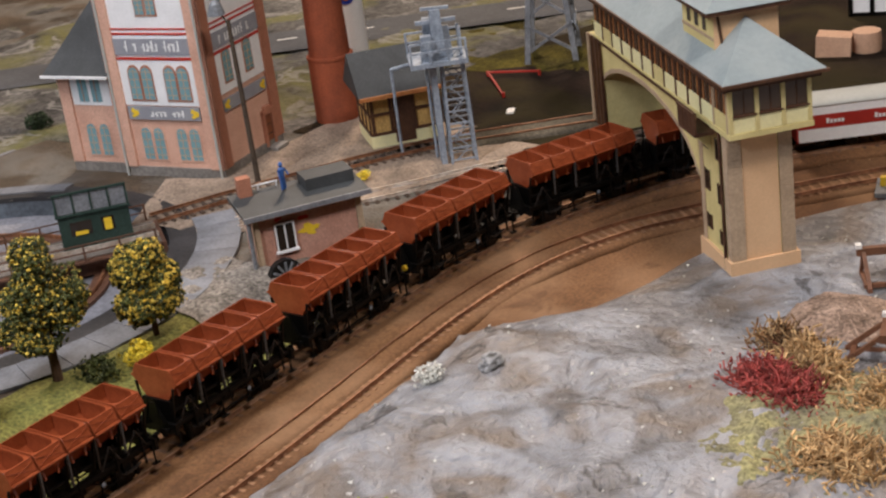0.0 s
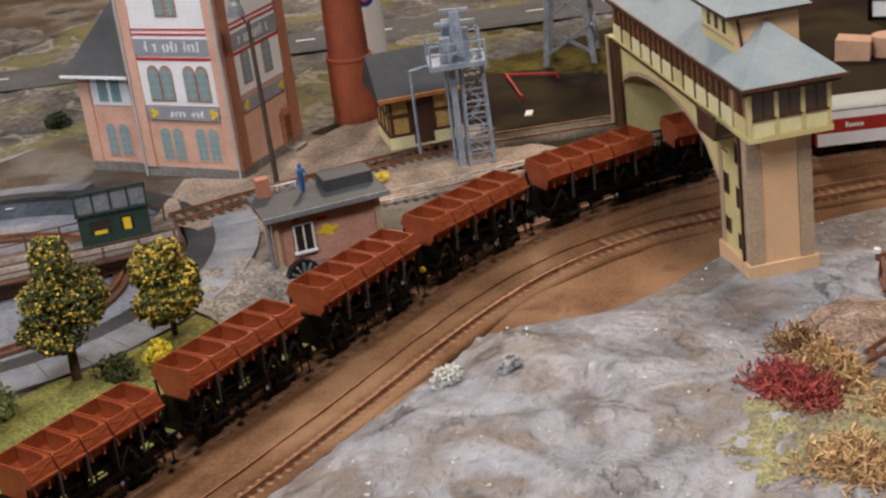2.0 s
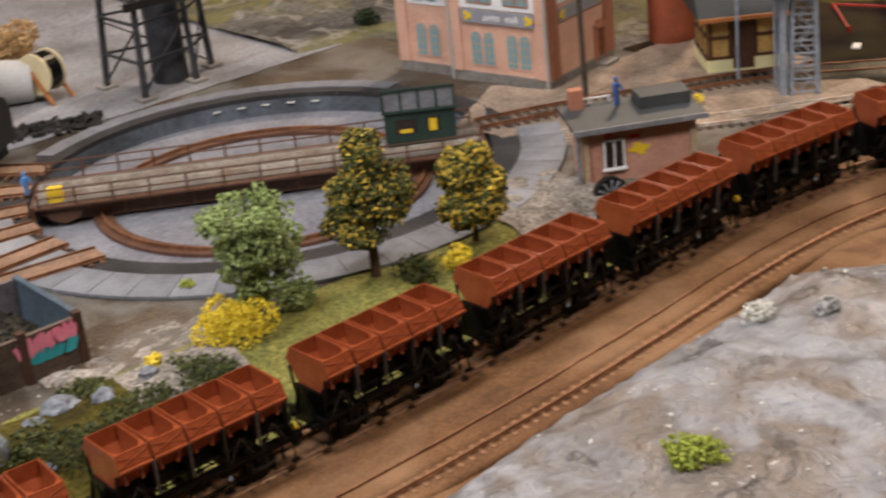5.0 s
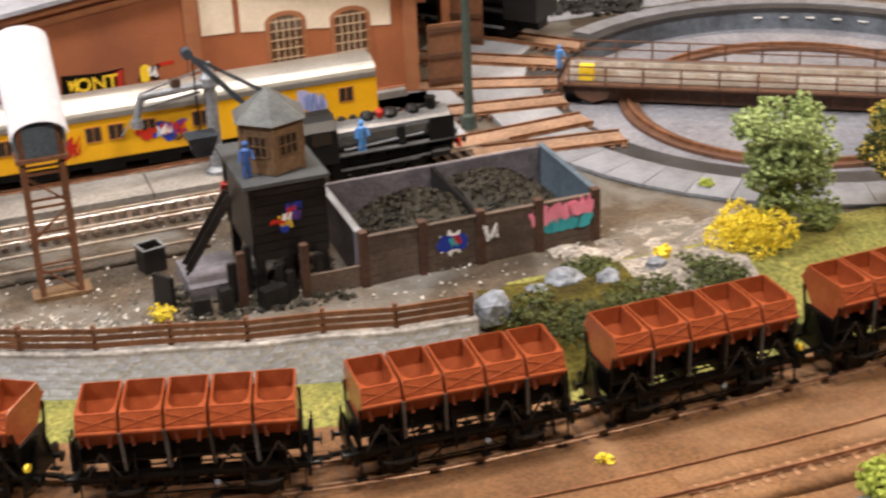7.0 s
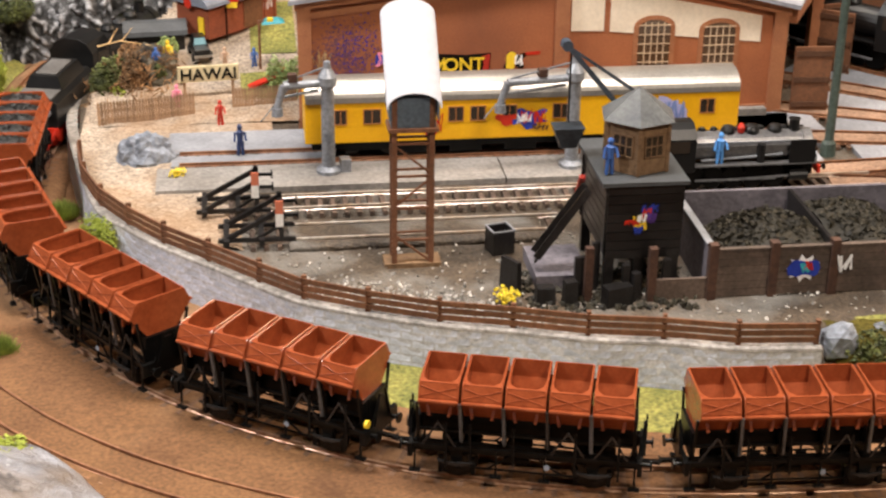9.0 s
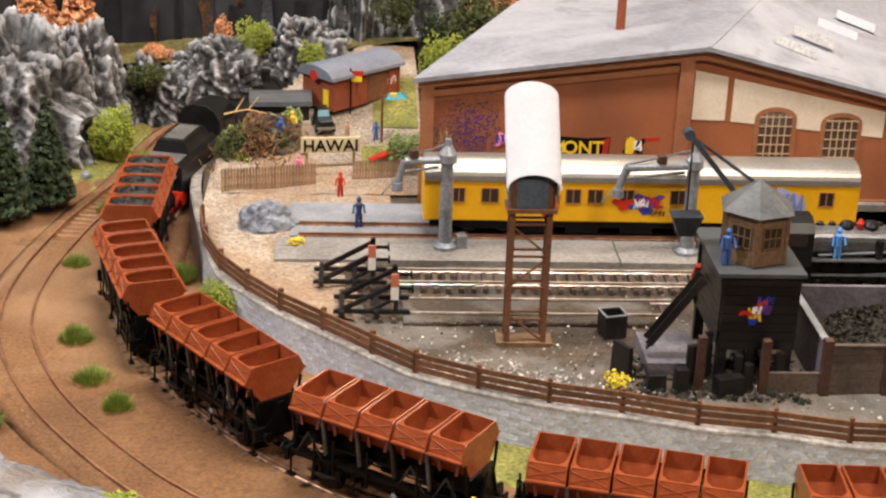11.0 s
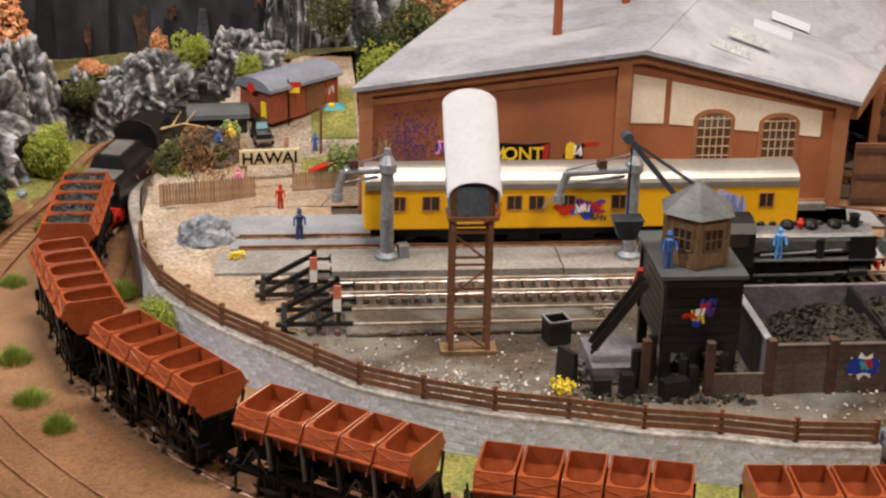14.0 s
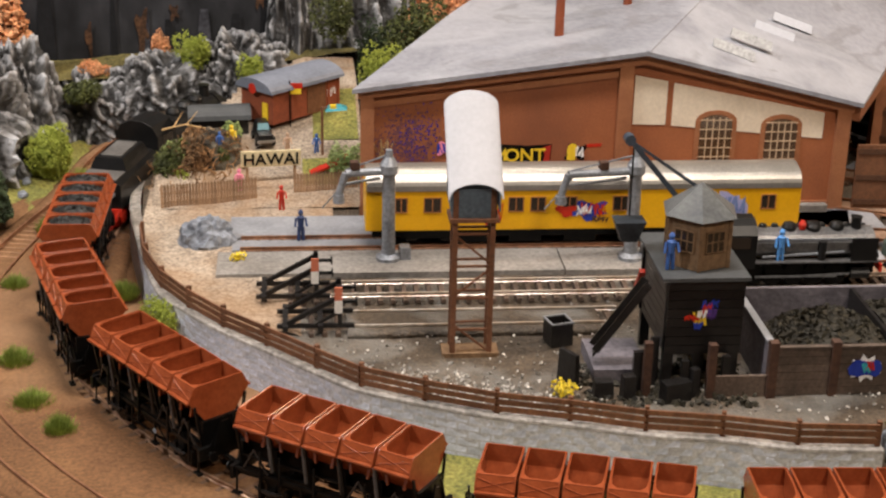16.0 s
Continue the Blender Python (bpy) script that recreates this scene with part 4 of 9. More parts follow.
def hopper_wagon(load, disc=False):
    w = thing("hopper_wagon", "rust-red tipping wagon with five %s tubs on a black frame" % ("coal-filled" if load else "empty"), "wagon", group="wagons of the goods train")
    frame = part("underframe", B(), BLACK, w)
    bm = B()
    for s in (-1, 1):
        box(bm, -4.9, 4.9, s * 0.95 - 0.1, s * 0.95 + 0.1, -0.75, -0.25)
        bar(bm, (-4.6, s * 1.05, 0.35), (4.6, s * 1.05, 0.35), 0.12)
    box(bm, -5.05, -4.85, -1.5, 1.5, -0.85, -0.2)
    box(bm, 4.85, 5.05, -1.5, 1.5, -0.85, -0.2)
    box(bm, -4.75, 4.75, -0.6, 0.6, 0.0, 0.98)
    for k in range(6):
        x = -4.65 + k * 1.86
        box(bm, x - 0.08, x + 0.08, -1.05, 1.05, -0.3, 1.0)
        for s in (-1, 1):
            bar(bm, (x, s * 1.05, -0.3), (x, s * 1.42, 1.85), 0.11)
    frame.data = link("underframe_mesh", bm, BLACK).data
    bpy.data.objects.remove(bpy.data.objects["underframe_mesh"])
    frame.data.name = "underframe"
    for x in (-2.95, 2.95):
        part("wheelset", wheelset(B(), x, -1.12, 0.86, 0.82), WHEEL, w)
        for s in (-1, 1):
            bm = B()
            solid(bm, [(x - 0.34, s * 1.08, -0.4), (x - 0.16, s * 1.08, -1.45), (x + 0.16, s * 1.08, -1.45), (x + 0.34, s * 1.08, -0.4)], (0, s * 0.1, 0))
            box(bm, x - 0.2, x + 0.2, s * 1.2 - 0.06, s * 1.2 + 0.1, -1.35, -1.0)
            part("axle_guard", bm, BLACK, w)
    for s in (-1, 1):
        for x in (-4.75, -1.2, 0.9, 4.75):
            bm = B()
            bar(bm, (x, s * 1.35, -0.3), (x, s * 1.4, -1.55), 0.08)
            box(bm, x - 0.25, x + 0.25, s * 1.4 - 0.14, s * 1.4 + 0.14, -1.6, -1.53)
            part("step", bm, BLACK, w)
        bm = B()
        bar(bm, (-2.4, s * 1.15, -1.35), (2.4, s * 1.15, -1.35), 0.07)
        bar(bm, (-1.6, s * 1.15, -1.35), (-0.2, s * 1.1, -0.4), 0.07)
        bar(bm, (1.6, s * 1.15, -1.35), (0.2, s * 1.1, -0.4), 0.07)
        part("brake_rod", bm, BLACK, w)
        for x in (-4.95, 4.95):
            e = 1 if x > 0 else -1
            for y in (-0.95, 0.95):
                if s > 0:
                    bm = B()
                    rod(bm, (x, y, -0.55), (x + e * 0.45, y, -0.55), 0.1)
                    rod(bm, (x + e * 0.45, y, -0.55), (x + e * 0.52, y, -0.55), 0.26, n=14)
                    part("buffer", bm, BLACK, w)
    for e in (-1, 1):
        bm = B()
        bar(bm, (e * 5.0, 0, -0.95), (e * 5.8, 0, -0.95), 0.22, 0.14)
        bar(bm, (e * 5.78, -0.25, -0.9), (e * 5.78, 0.25, -0.9), 0.08)
        part("coupling", bm, BLACK, w)
    for s in (-1, 1):
        for k in range(5):
            x = -3.72 + k * 1.86
            if k in (1, 2):
                part("hanger", bar(B(), (x - 0.5, s * 1.36, 0.9), (x - 0.46, s * 1.46, -0.9), 0.09), BLACK, w)
                continue
            bm = B()
            bar(bm, (x - 0.75, s * 1.3, -0.35), (x, s * 1.42, 0.95), 0.08)
            bar(bm, (x + 0.75, s * 1.3, -0.35), (x, s * 1.42, 0.95), 0.08)
            part("saddle_brace", bm, RODSTEEL, w)
            part("hanger", bar(B(), (x + 0.3, s * 1.36, 0.9), (x + 0.34, s * 1.46, -1.2), 0.1), BLACK, w)
        part("side_sill", box(B(), -4.85, 4.85, s * 1.3 - 0.06, s * 1.3 + 0.06, -0.42, -0.26), BLACK, w)
        for x in (-2.95, 2.95):
            part("leaf_spring", solid(B(), [(x - 0.8, s * 1.34, -0.95), (x - 0.4, s * 1.34, -1.12), (x, s * 1.34, -1.18), (x + 0.4, s * 1.34, -1.12), (x + 0.8, s * 1.34, -0.95), (x + 0.4, s * 1.34, -1.0), (x, s * 1.34, -1.04), (x - 0.4, s * 1.34, -1.0)], (0, s * 0.14, 0)), RODSTEEL, w)
            for q in (-0.72, 0.72):
                part("brake_shoe", box(B(), x + q - 0.09, x + q + 0.09, s * 1.0 - 0.12, s * 1.0 + 0.12, -1.75, -1.0), BLACK, w)
        part("brake_cylinder", rod(B(), (-0.9, s * 0.7, -0.95), (0.2, s * 0.7, -0.95), 0.27, n=12), BLACK, w)
        part("hand_wheel", rod(B(), (1.0, s * 1.44, -0.85), (1.0, s * 1.47, -0.85), 0.13, n=12), PALESTEEL, w)
    for e in (-1, 1):
        for y in (-0.7, 0.7):
            part("end_rail", bar(B(), (e * 5.12, y, -0.25), (e * 5.12, y * 0.35, 1.25), 0.09), BLACK, w)
        part("end_bracket", solid(B(), [(e * 4.98, -0.9, -0.2), (e * 4.98, 0.9, -0.2), (e * 4.98, 0.2, 0.95), (e * 4.98, -0.2, 0.95)], (e * 0.1, 0, 0)), BLACK, w)
    first_tub = None
    for k in range(5):
        x = -3.72 + k * 1.86
        if first_tub is None:
            tub = part("tub", tub_bm(), TUB, w)
            first_tub = tub
            part("end_plate", tub_end(), TUB, tub).location = (-0.87 * C, 0, 0)
            part("end_plate", tub_end(), TUB, tub).location = (0.8 * C, 0, 0)
            part("rim", tub_rim(), TUB, tub)
            for s in (-1, 1):
                bm = B()
                box(bm, -0.86, 0.86, s * 1.69 - 0.11, s * 1.69 + 0.11, 1.83, 1.92)
                bar(bm, (-0.78, s * 1.6, 2.03), (0.78, s * 1.44, 2.44), 0.045)
                bar(bm, (0.78, s * 1.6, 2.03), (-0.78, s * 1.44, 2.44), 0.045)
                part("rib", bm, TUB, tub)
                for k2 in (-1, 1):
                    part("tilt_bracket", bar(B(), (k2 * 0.5, s * 1.25, 1.45), (k2 * 0.42, s * 1.3, 0.95), 0.13, 0.12), TUB, tub)
        else:
            tub = again("tub", first_tub, w, Matrix.Identity(4))
            for ch in first_tub.children:
                again(ch.name.split(".")[0], ch, tub, ch.matrix_basis.copy())
        tub.location = (x * C, 0, 0.24 * C)
        if load:
            part("coal", coal_bm(-0.77, 0.77, -1.26, 1.26, 2.34, 40 + k, 190, 0.4, 0.14), COAL, tub, "glossy black coal")
    for k in range(4):
        x = -2.79 + k * 1.86
        for s in (-1, 1):
            part("tipping_rod", rod(B(), (x, s * 1.62, 2.0), (x + 0.08, s * 1.46, 0.1), 0.08, n=8), TIPROD if s < 0 and not load and k % 3 != 2 else RODSTEEL, w)
    if disc:
        bm = B()
        rod(bm, (4.95, -1.25, 0.15), (5.1, -1.25, 0.15), 0.2, n=14)
        part("tail_disc", bm, PAINTYEL, w, "small yellow disc")
    return w


PITCH = 11.55


def nearest(path, x, y):
    k = min(range(len(path)), key=lambda i: (path[i].x - x) ** 2 + (path[i].y - y) ** 2)
    return k * 0.5


S1 = nearest(MAIN, -13.4, -5.0)
S0 = nearest(MAIN, -21.1, 17.3)
COUNT = int((S1 + 10.3 * 11.55 - S0) / 11.55) + 1
loaded = hopper_wagon(True)
empty = hopper_wagon(False)
marked = hopper_wagon(False, True)
for k in range(COUNT):
    p, h = along(MAIN, S0 + k * PITCH)
    if k == 0:
        loaded.matrix_basis = at(p.x, p.y, 0, h)
    elif k == 1:
        empty.matrix_basis = at(p.x, p.y, 0, h)
    elif k == 3:
        marked.matrix_basis = at(p.x, p.y, 0, h)
    else:
        copy_thing(marked if k in (6, 9) else empty, at(p.x, p.y, 0, h))


def steam_tender(x0=0):
    t = thing("tender", "black steam tender with red wheels and grey coal hatch", "tender", group="engine of the goods train")
    bm = B()
    solid(bm, [(-3.6, -1.55, -0.5), (-3.6, -1.6, 1.2), (-3.6, -1.25, 1.5), (-3.6, 1.25, 1.5), (-3.6, 1.6, 1.2), (-3.6, 1.55, -0.5)], (7.2, 0, 0))
    part("tank", bm, LOCO, t, bevel=0.05)
    bm = B()
    hexa(bm, [(-2.9, -1.3, 1.45), (1.6, -1.3, 1.45), (1.6, 1.3, 1.45), (-2.9, 1.3, 1.45), (-2.6, -0.95, 2.3), (1.3, -0.95, 2.3), (1.3, 0.95, 2.3), (-2.6, 0.95, 2.3)])
    part("bunker", bm, LOCO, t)
    part("hatch", box(B(), -2.2, 0.9, -0.7, 0.7, 2.28, 2.36), GREYROOFL, t, "dull grey hatch cover")
    part("rear_deck", box(B(), 1.7, 3.5, -1.25, 1.25, 1.5, 1.58), GREYROOFL, t, "dull grey deck")
    part("back_beam", box(B(), 3.55, 3.75, -1.6, 1.6, -0.9, -0.4), RED, t, "red buffer beam")
    bm = B()
    for s in (-1, 1):
        box(bm, -3.4, 3.5, s * 1.15 - 0.1, s * 1.15 + 0.1, -1.3, -0.55)
        for x in (-2.6, -0.9, 0.9, 2.6):
            box(bm, x - 0.28, x + 0.28, s * 1.3 - 0.1, s * 1.3 + 0.1, -1.6, -0.9)
    part("bogie_frame", bm, RED, t, "red side frames")
    for x in (-2.6, -0.9, 0.9, 2.6):
        part("wheelset", wheelset(B(), x, -1.35, 0.6, 0.82), RED, t)
    bm = B()
    for y in (-0.95, 0.95):
        rod(bm, (3.7, y, -0.6), (4.15, y, -0.6), 0.1)
        rod(bm, (4.1, y, -0.6), (4.2, y, -0.6), 0.28, n=14)
    part("buffer", bm, BLACK, t)
    for y in (-1.0, 1.0):
        bm = B()
        rod(bm, (3.6, y, 0.6), (3.85, y, 0.6), 0.2, n=12)
        part("lamp", bm, GREYMETAL, t)
    bm = B()
    for s in (-1, 1):
        bar(bm, (3.7, s * 1.45, -0.5), (4.3, s * 1.0, -1.7), 0.14)
    part("guard_iron", bm, RED, t)
    return t


def steam_engine(name, label, wheels, body_m, wheel_m, group="", boiler_m=None):
    """A tender engine; the smokebox looks to -x."""
    e = thing(name, label, "locomotive", group=group)
    bm = B()
    rod(bm, (-6.2, 0, 1.1), (2.2, 0, 1.1), 1.12, n=24)
    rod(bm, (-6.9, 0, 1.1), (-6.2, 0, 1.1), 1.2, n=24)
    part("boiler", bm, boiler_m or body_m, e, smooth=False)
    bm = B()
    lathe(bm, [(0.42, 2.0), (0.38, 2.9), (0.46, 3.05), (0.3, 3.05)], 16, -5.7, 0)
    part("chimney", bm, body_m, e)
    for x, r in ((-4.2, 0.55), (-2.4, 0.62), (-0.6, 0.55)):
        part("dome", lathe(B(), [(r, 1.9), (r, 2.35), (r * 0.75, 2.6), (r * 0.3, 2.68)], 18, x, 0), body_m, e)
    bm = B()
    ring = [(2.2, -1.65, -0.4), (2.2, -1.65, 2.2), (2.2, -1.2, 2.9), (2.2, -0.5, 3.2), (2.2, 0.5, 3.2), (2.2, 1.2, 2.9), (2.2, 1.65, 2.2), (2.2, 1.65, -0.4)]
    solid(bm, ring, (2.7, 0, 0))
    part("cab", bm, body_m, e, bevel=0.04)
    for s in (-1, 1):
        part("cab_window", box(B(), 2.7, 4.2, s * 1.66 - 0.02, s * 1.66 + 0.02, 1.2, 2.1), DARKGLASS, e)
        part("running_board", box(B(), -7.3, 2.2, s * 1.3 - 0.35, s * 1.3 + 0.35, 0.0, 0.1), boiler_m or body_m, e)
        bm = B()
        box(bm, -7.0, -5.0, s * 1.55 - 0.05, s * 1.55 + 0.05, 0.1, 1.9)
        part("smoke_deflector", bm, body_m, e)
        bm = B()
        rod(bm, (-6.6, s * 1.25, -1.0), (-5.2, s * 1.25, -1.0), 0.42, n=14)
        part("cylinder", bm, body_m, e)
        bm = B()
        bar(bm, (-4.2, s * 1.25, -1.2), (2.0, s * 1.25, -1.2), 0.08, 0.16)
        bar(bm, (-5.2, s * 1.3, -1.0), (-1.5, s * 1.3, -1.15), 0.08, 0.14)
        part("coupling_rod", bm, GREYMETAL, e, "bare steel rod")
    for x in wheels:
        part("wheelset", wheelset(B(), x, -1.1, 0.85, 0.82), wheel_m, e)
    part("frame", box(B(), -7.2, 4.6, -0.7, 0.7, -1.2, -0.1), wheel_m, e)
    part("front_beam", box(B(), -7.5, -7.3, -1.6, 1.6, -0.8, -0.2), RED, e, "red buffer beam")
    bm = B()
    for y in (-0.95, 0.95):
        rod(bm, (-7.5, y, -0.5), (-8.0, y, -0.5), 0.1)
        rod(bm, (-7.95, y, -0.5), (-8.05, y, -0.5), 0.28, n=14)
    part("buffer", bm, BLACK, e)
    return e


tender = steam_tender()
p, h = along(MAIN, S0 - 10.6)
tender.matrix_basis = at(p.x, p.y, 0, h)
engine = steam_engine("locomotive", "black steam locomotive with red wheels", (-4.2, -2.6, -1.0, 0.6, 2.0), LOCO, RED, "engine of the goods train")
p, h = along(MAIN, S0 - 19.6)
engine.matrix_basis = at(p.x, p.y, 0, h)


def passenger_coach(name, label, L, roof_m, group=""):
    c = thing(name, label, "coach", group=group)
    bm = B()
    box(bm, -L / 2, L / 2, -1.55, 1.55, -1.2, -0.2)
    part("lower_body", bm, WHITE, c, "white lower band")
    part("middle_band", box(B(), -L / 2 + 0.01, L / 2 - 0.01, -1.57, 1.57, -0.2, 0.85), COACHRED, c, "dark red band")
    part("upper_body", box(B(), -L / 2, L / 2, -1.55, 1.55, 0.85, 1.6), WHITE, c, "white upper band")
    ring = [(-L / 2 - 0.1, 1.62 * math.cos(a), 1.56 + 0.4 * math.sin(a)) for a in [math.pi * k / 12 for k in range(13)]]
    part("roof", solid(B(), ring, (L + 0.2, 0, 0)), roof_m, c, "plain grey curved roof")
    for e in (-1, 1):
        ring = [(e * (L / 2 + 0.02), 1.55 * math.cos(a), 1.56 + 0.34 * math.sin(a)) for a in [math.pi * k / 12 for k in range(13)]] + [(e * (L / 2 + 0.02), -1.55, -1.2), (e * (L / 2 + 0.02), 1.55, -1.2)]
        part("end_wall", solid(B(), ring, (e * 0.12, 0, 0)), COACHRED, c, "dark red end wall")
    for x in (-L * 0.3, L * 0.3):
        bm = B()
        box(bm, x - 1.6, x + 1.6, -0.9, 0.9, -1.4, -0.9)
        part("bogie", bm, BLACK, c)
        for k in (-1, 1):
            part("wheelset", wheelset(B(), x + k * 1.1, -1.4, 0.55, 0.82), WHEEL, c)
    for s in (-1, 1):
        for k in range(4):
            x = -L * 0.36 + k * L * 0.24
            bm = B()
            for q in range(5):
                box(bm, x + q * 0.28, x + q * 0.28 + 0.2, s * 1.6 - 0.02, s * 1.6 + 0.02, 0.15, 0.42 + 0.12 * (q == 0))
            part("lettering_bar", bm, LETTER, c)
    return c


coach = passenger_coach("van", "red and white van with a grey roof on the main track", 15, COACHROOF, "vans behind the wagons")
p, h = along(MAIN, S0 + (COUNT - 1) * PITCH + 14.5)
coach.matrix_basis = at(p.x, p.y, 0, h)
p, h = along(MAIN, S0 + (COUNT - 1) * PITCH + 31)
copy_thing(coach, at(p.x, p.y, 0, h))

# ---- yellow coach on the depot track ----
yc = thing("yellow_coach", "yellow maintenance coach with silver roof and graffiti", "coach", 9.75, 16.0, 0)
L = 26.9
part("side_body", box(B(), -L / 2, L / 2, -1.55, 1.55, 1.5, 4.1), YELLOW, yc, "bright yellow side walls", bevel=0.06)
ring = [(-L / 2 + 0.05, 1.62 * math.cos(a), 4.08 + 1.15 * math.sin(a) ** 0.8) for a in [math.pi * k / 16 for k in range(17)]]
part("roof", solid(B(), ring, (L - 0.1, 0, 0)), SILVER, yc, "shiny silver curved roof", smooth=False)
bm = B()
box(bm, -L / 2 + 0.4, L / 2 - 0.4, -1.35, 1.35, 1.05, 1.5)
for k in range(5):
    box(bm, -8 + k * 3.4, -6 + k * 3.4, -1.2, 1.2, 0.6, 1.1)
part("underframe", bm, BLACK, yc)
for x in (-9.5, 9.5):
    part("bogie", box(B(), x - 1.7, x + 1.7, -1.1, 1.1, 0.85, 1.2), BLACK, yc)
    for k in (-1, 1):
        part("wheelset", wheelset(B(), x + k * 1.1, 1.05, 0.5, 0.82), WHEEL, yc)
for x, w in ((-11.3, 0.5), (-9.4, 0.75), (-4.3, 0.65), (-2.95, 0.65), (-1.0, 0.6), (2.2, 0.75), (5.8, 0.55), (11.4, 0.65)):
    w *= 1.3
    win = part("window", box(B(), x - w / 2, x + w / 2, -1.58, -1.5, 2.75, 3.6), DARKGLASS, yc)
    bm = B()
    for a, b in ((x - w / 2 - 0.06, x - w / 2), (x + w / 2, x + w / 2 + 0.06), (x - 0.03, x + 0.03)):
        box(bm, a, b, -1.6, -1.53, 2.69, 3.66)
    box(bm, x - w / 2, x + w / 2, -1.6, -1.53, 3.6, 3.66)
    box(bm, x - w / 2, x + w / 2, -1.6, -1.53, 2.69, 2.75)
    part("frame", bm, ORANGEWOOD, win)


def splotch(parent, name, m, cx, cz, w, h, y, seed, n=7, label=""):
    """A flat painted patch with a lobed, uneven outline on a wall that faces -y."""
    rnd = random.Random(seed)
    q = n * 4
    ring = []
    for k in range(q):
        a = 2 * math.pi * k / q
        r = 0.36 + 0.12 * math.sin(n * a * 0.5 + seed) + rnd.uniform(-0.06, 0.06)
        u = abs(math.cos(a)) ** 0.7 * (1 if math.cos(a) > 0 else -1)
        v = abs(math.sin(a)) ** 0.7 * (1 if math.sin(a) > 0 else -1)
        ring.append((cx + w * r * u, y, cz + h * r * v))
    return part(name, solid(B(), ring, (0, -0.008, 0)), m, parent, label)


def scribble(parent, m, cx, cz, w, h, y, seed, n=6, thick=0.12, label=""):
    """One sprayed line wandering through n loops on a wall that faces -y."""
    rnd = random.Random(seed)
    pts = []
    for k in range(n):
        x = cx + w * ((k + 0.5) / n - 0.5)
        for q in range(4):
            pts.append(Vector((x + rnd.uniform(-0.75, 0.75) * w / n, 0, cz + h / 2 * (rnd.uniform(0.5, 1) * (-1 if q % 2 else 1)))))
    bm = B()
    rings = []
    for i, p in enumerate(pts):
        d = (pts[min(i + 1, len(pts) - 1)] - pts[max(i - 1, 0)])
        d = d.normalized() if d.length > 1e-6 else Vector((1, 0, 0))
        o = Vector((-d.z, 0, d.x)) * thick / 2
        yy = y - 0.0015 * i
        rings.append([bm.verts.new(Vector((v.x, b, v.z)) * C) for v, b in ((p + o, yy), (p - o, yy), (p - o, yy + 0.012), (p + o, yy + 0.012))])
    for a, b in zip(rings, rings[1:]):
        for k in range(4):
            bm.faces.new((a[k], a[(k + 1) % 4], b[(k + 1) % 4], b[k]))
    bm.faces.new(rings[0]), bm.faces.new(rings[-1][::-1])
    return part("graffiti", bm, m, parent, label)


splotch(yc, "graffiti", BLUE, 0.1, 2.75, 2.7, 1.5, -1.57, 5, 9, "dark blue graffiti patch")
splotch(yc, "graffiti", RED, -1.2, 2.75, 1.5, 0.9, -1.6, 6, 6)
scribble(yc, RED, 0.4, 2.85, 1.5, 0.9, -1.62, 105, 5, 0.16, "red sprayed strokes")
scribble(yc, LETTER, -0.1, 2.8, 0.9, 0.7, -1.64, 107, 4, 0.1, "white sprayed strokes")
scribble(yc, DKBROWN, 0.9, 2.15, 0.9, 0.4, -1.6, 108, 4, 0.1)
splotch(yc, "graffiti", RED, -5.9, 2.6, 1.3, 1.5, -1.57, 8, 11)
scribble(yc, RED, -5.8, 2.6, 1.3, 1.4, -1.59, 109, 4, 0.1)
splotch(yc, "graffiti", LAVENDER, 9.2, 2.95, 2.3, 2.4, -1.57, 9, 4, "lavender sprayed patch")
scribble(yc, PALEBLUE, 9.2, 3.0, 1.3, 1.5, -1.6, 110, 4, 0.16, "blue sprayed strokes")


# ---- engine shed ----
shed = thing("engine_shed", "red-brown engine shed with grey roof and cream panels", "building", 0, 21.0, 0)
bm = B()
solid(bm, [(-3.6, 0, -0.3), (28.0, 0, -0.3), (28.0, 0, 7.3), (14.3, 0, 10.6), (-3.6, 0, 8.4)], (0, 0.8, 0))
part("side_wall", bm, SHEDWALL, shed)
bm = B()
solid(bm, [(-3.6, 0.8, -0.3), (-3.6, 0.8, 8.4), (9, 28.0, 8.4), (9, 28.0, -0.3)], (0.6, 0.4, 0))
part("back_wall", bm, SHEDWALL, shed)
for x0, x1, zt in ((-3.75, -2.9, 8.3), (12.7, 13.6, 10.2), (27.2, 28.15, 7.3)):
    part("pilaster", box(B(), x0, x1, -0.3, 0.1, -0.3, zt), SHEDTRIM, shed)
bm = B()
solid(bm, [(-3.9, -0.32, 8.0), (14.3, -0.32, 10.2), (14.3, -0.32, 10.75), (-3.9, -0.32, 8.5)], (0, 0.4, 0))
solid(bm, [(14.3, -0.32, 10.2), (28.3, -0.32, 6.85), (28.3, -0.32, 7.4), (14.3, -0.32, 10.75)], (0, 0.4, 0))
part("cornice", bm, SHEDTRIM, shed)
part("plinth", box(B(), -3.8, 28.2, -0.2, 0.05, -0.3, 0.8), SHEDTRIM, shed)
bm = B()
solid(bm, [(-2.9, -0.12, 7.4), (12.7, -0.12, 9.3), (12.7, -0.12, 9.7), (-2.9, -0.12, 7.8)], (0, 0.2, 0))
part("string_course", bm, SHEDTRIM, shed)
part("cream_panel", solid(B(), [(13.75, -0.05, 6.15), (15.9, -0.05, 6.1), (15.9, -0.05, 9.0), (13.75, -0.05, 9.4)], (0, 0.1, 0)), SHEDCREAM, shed)
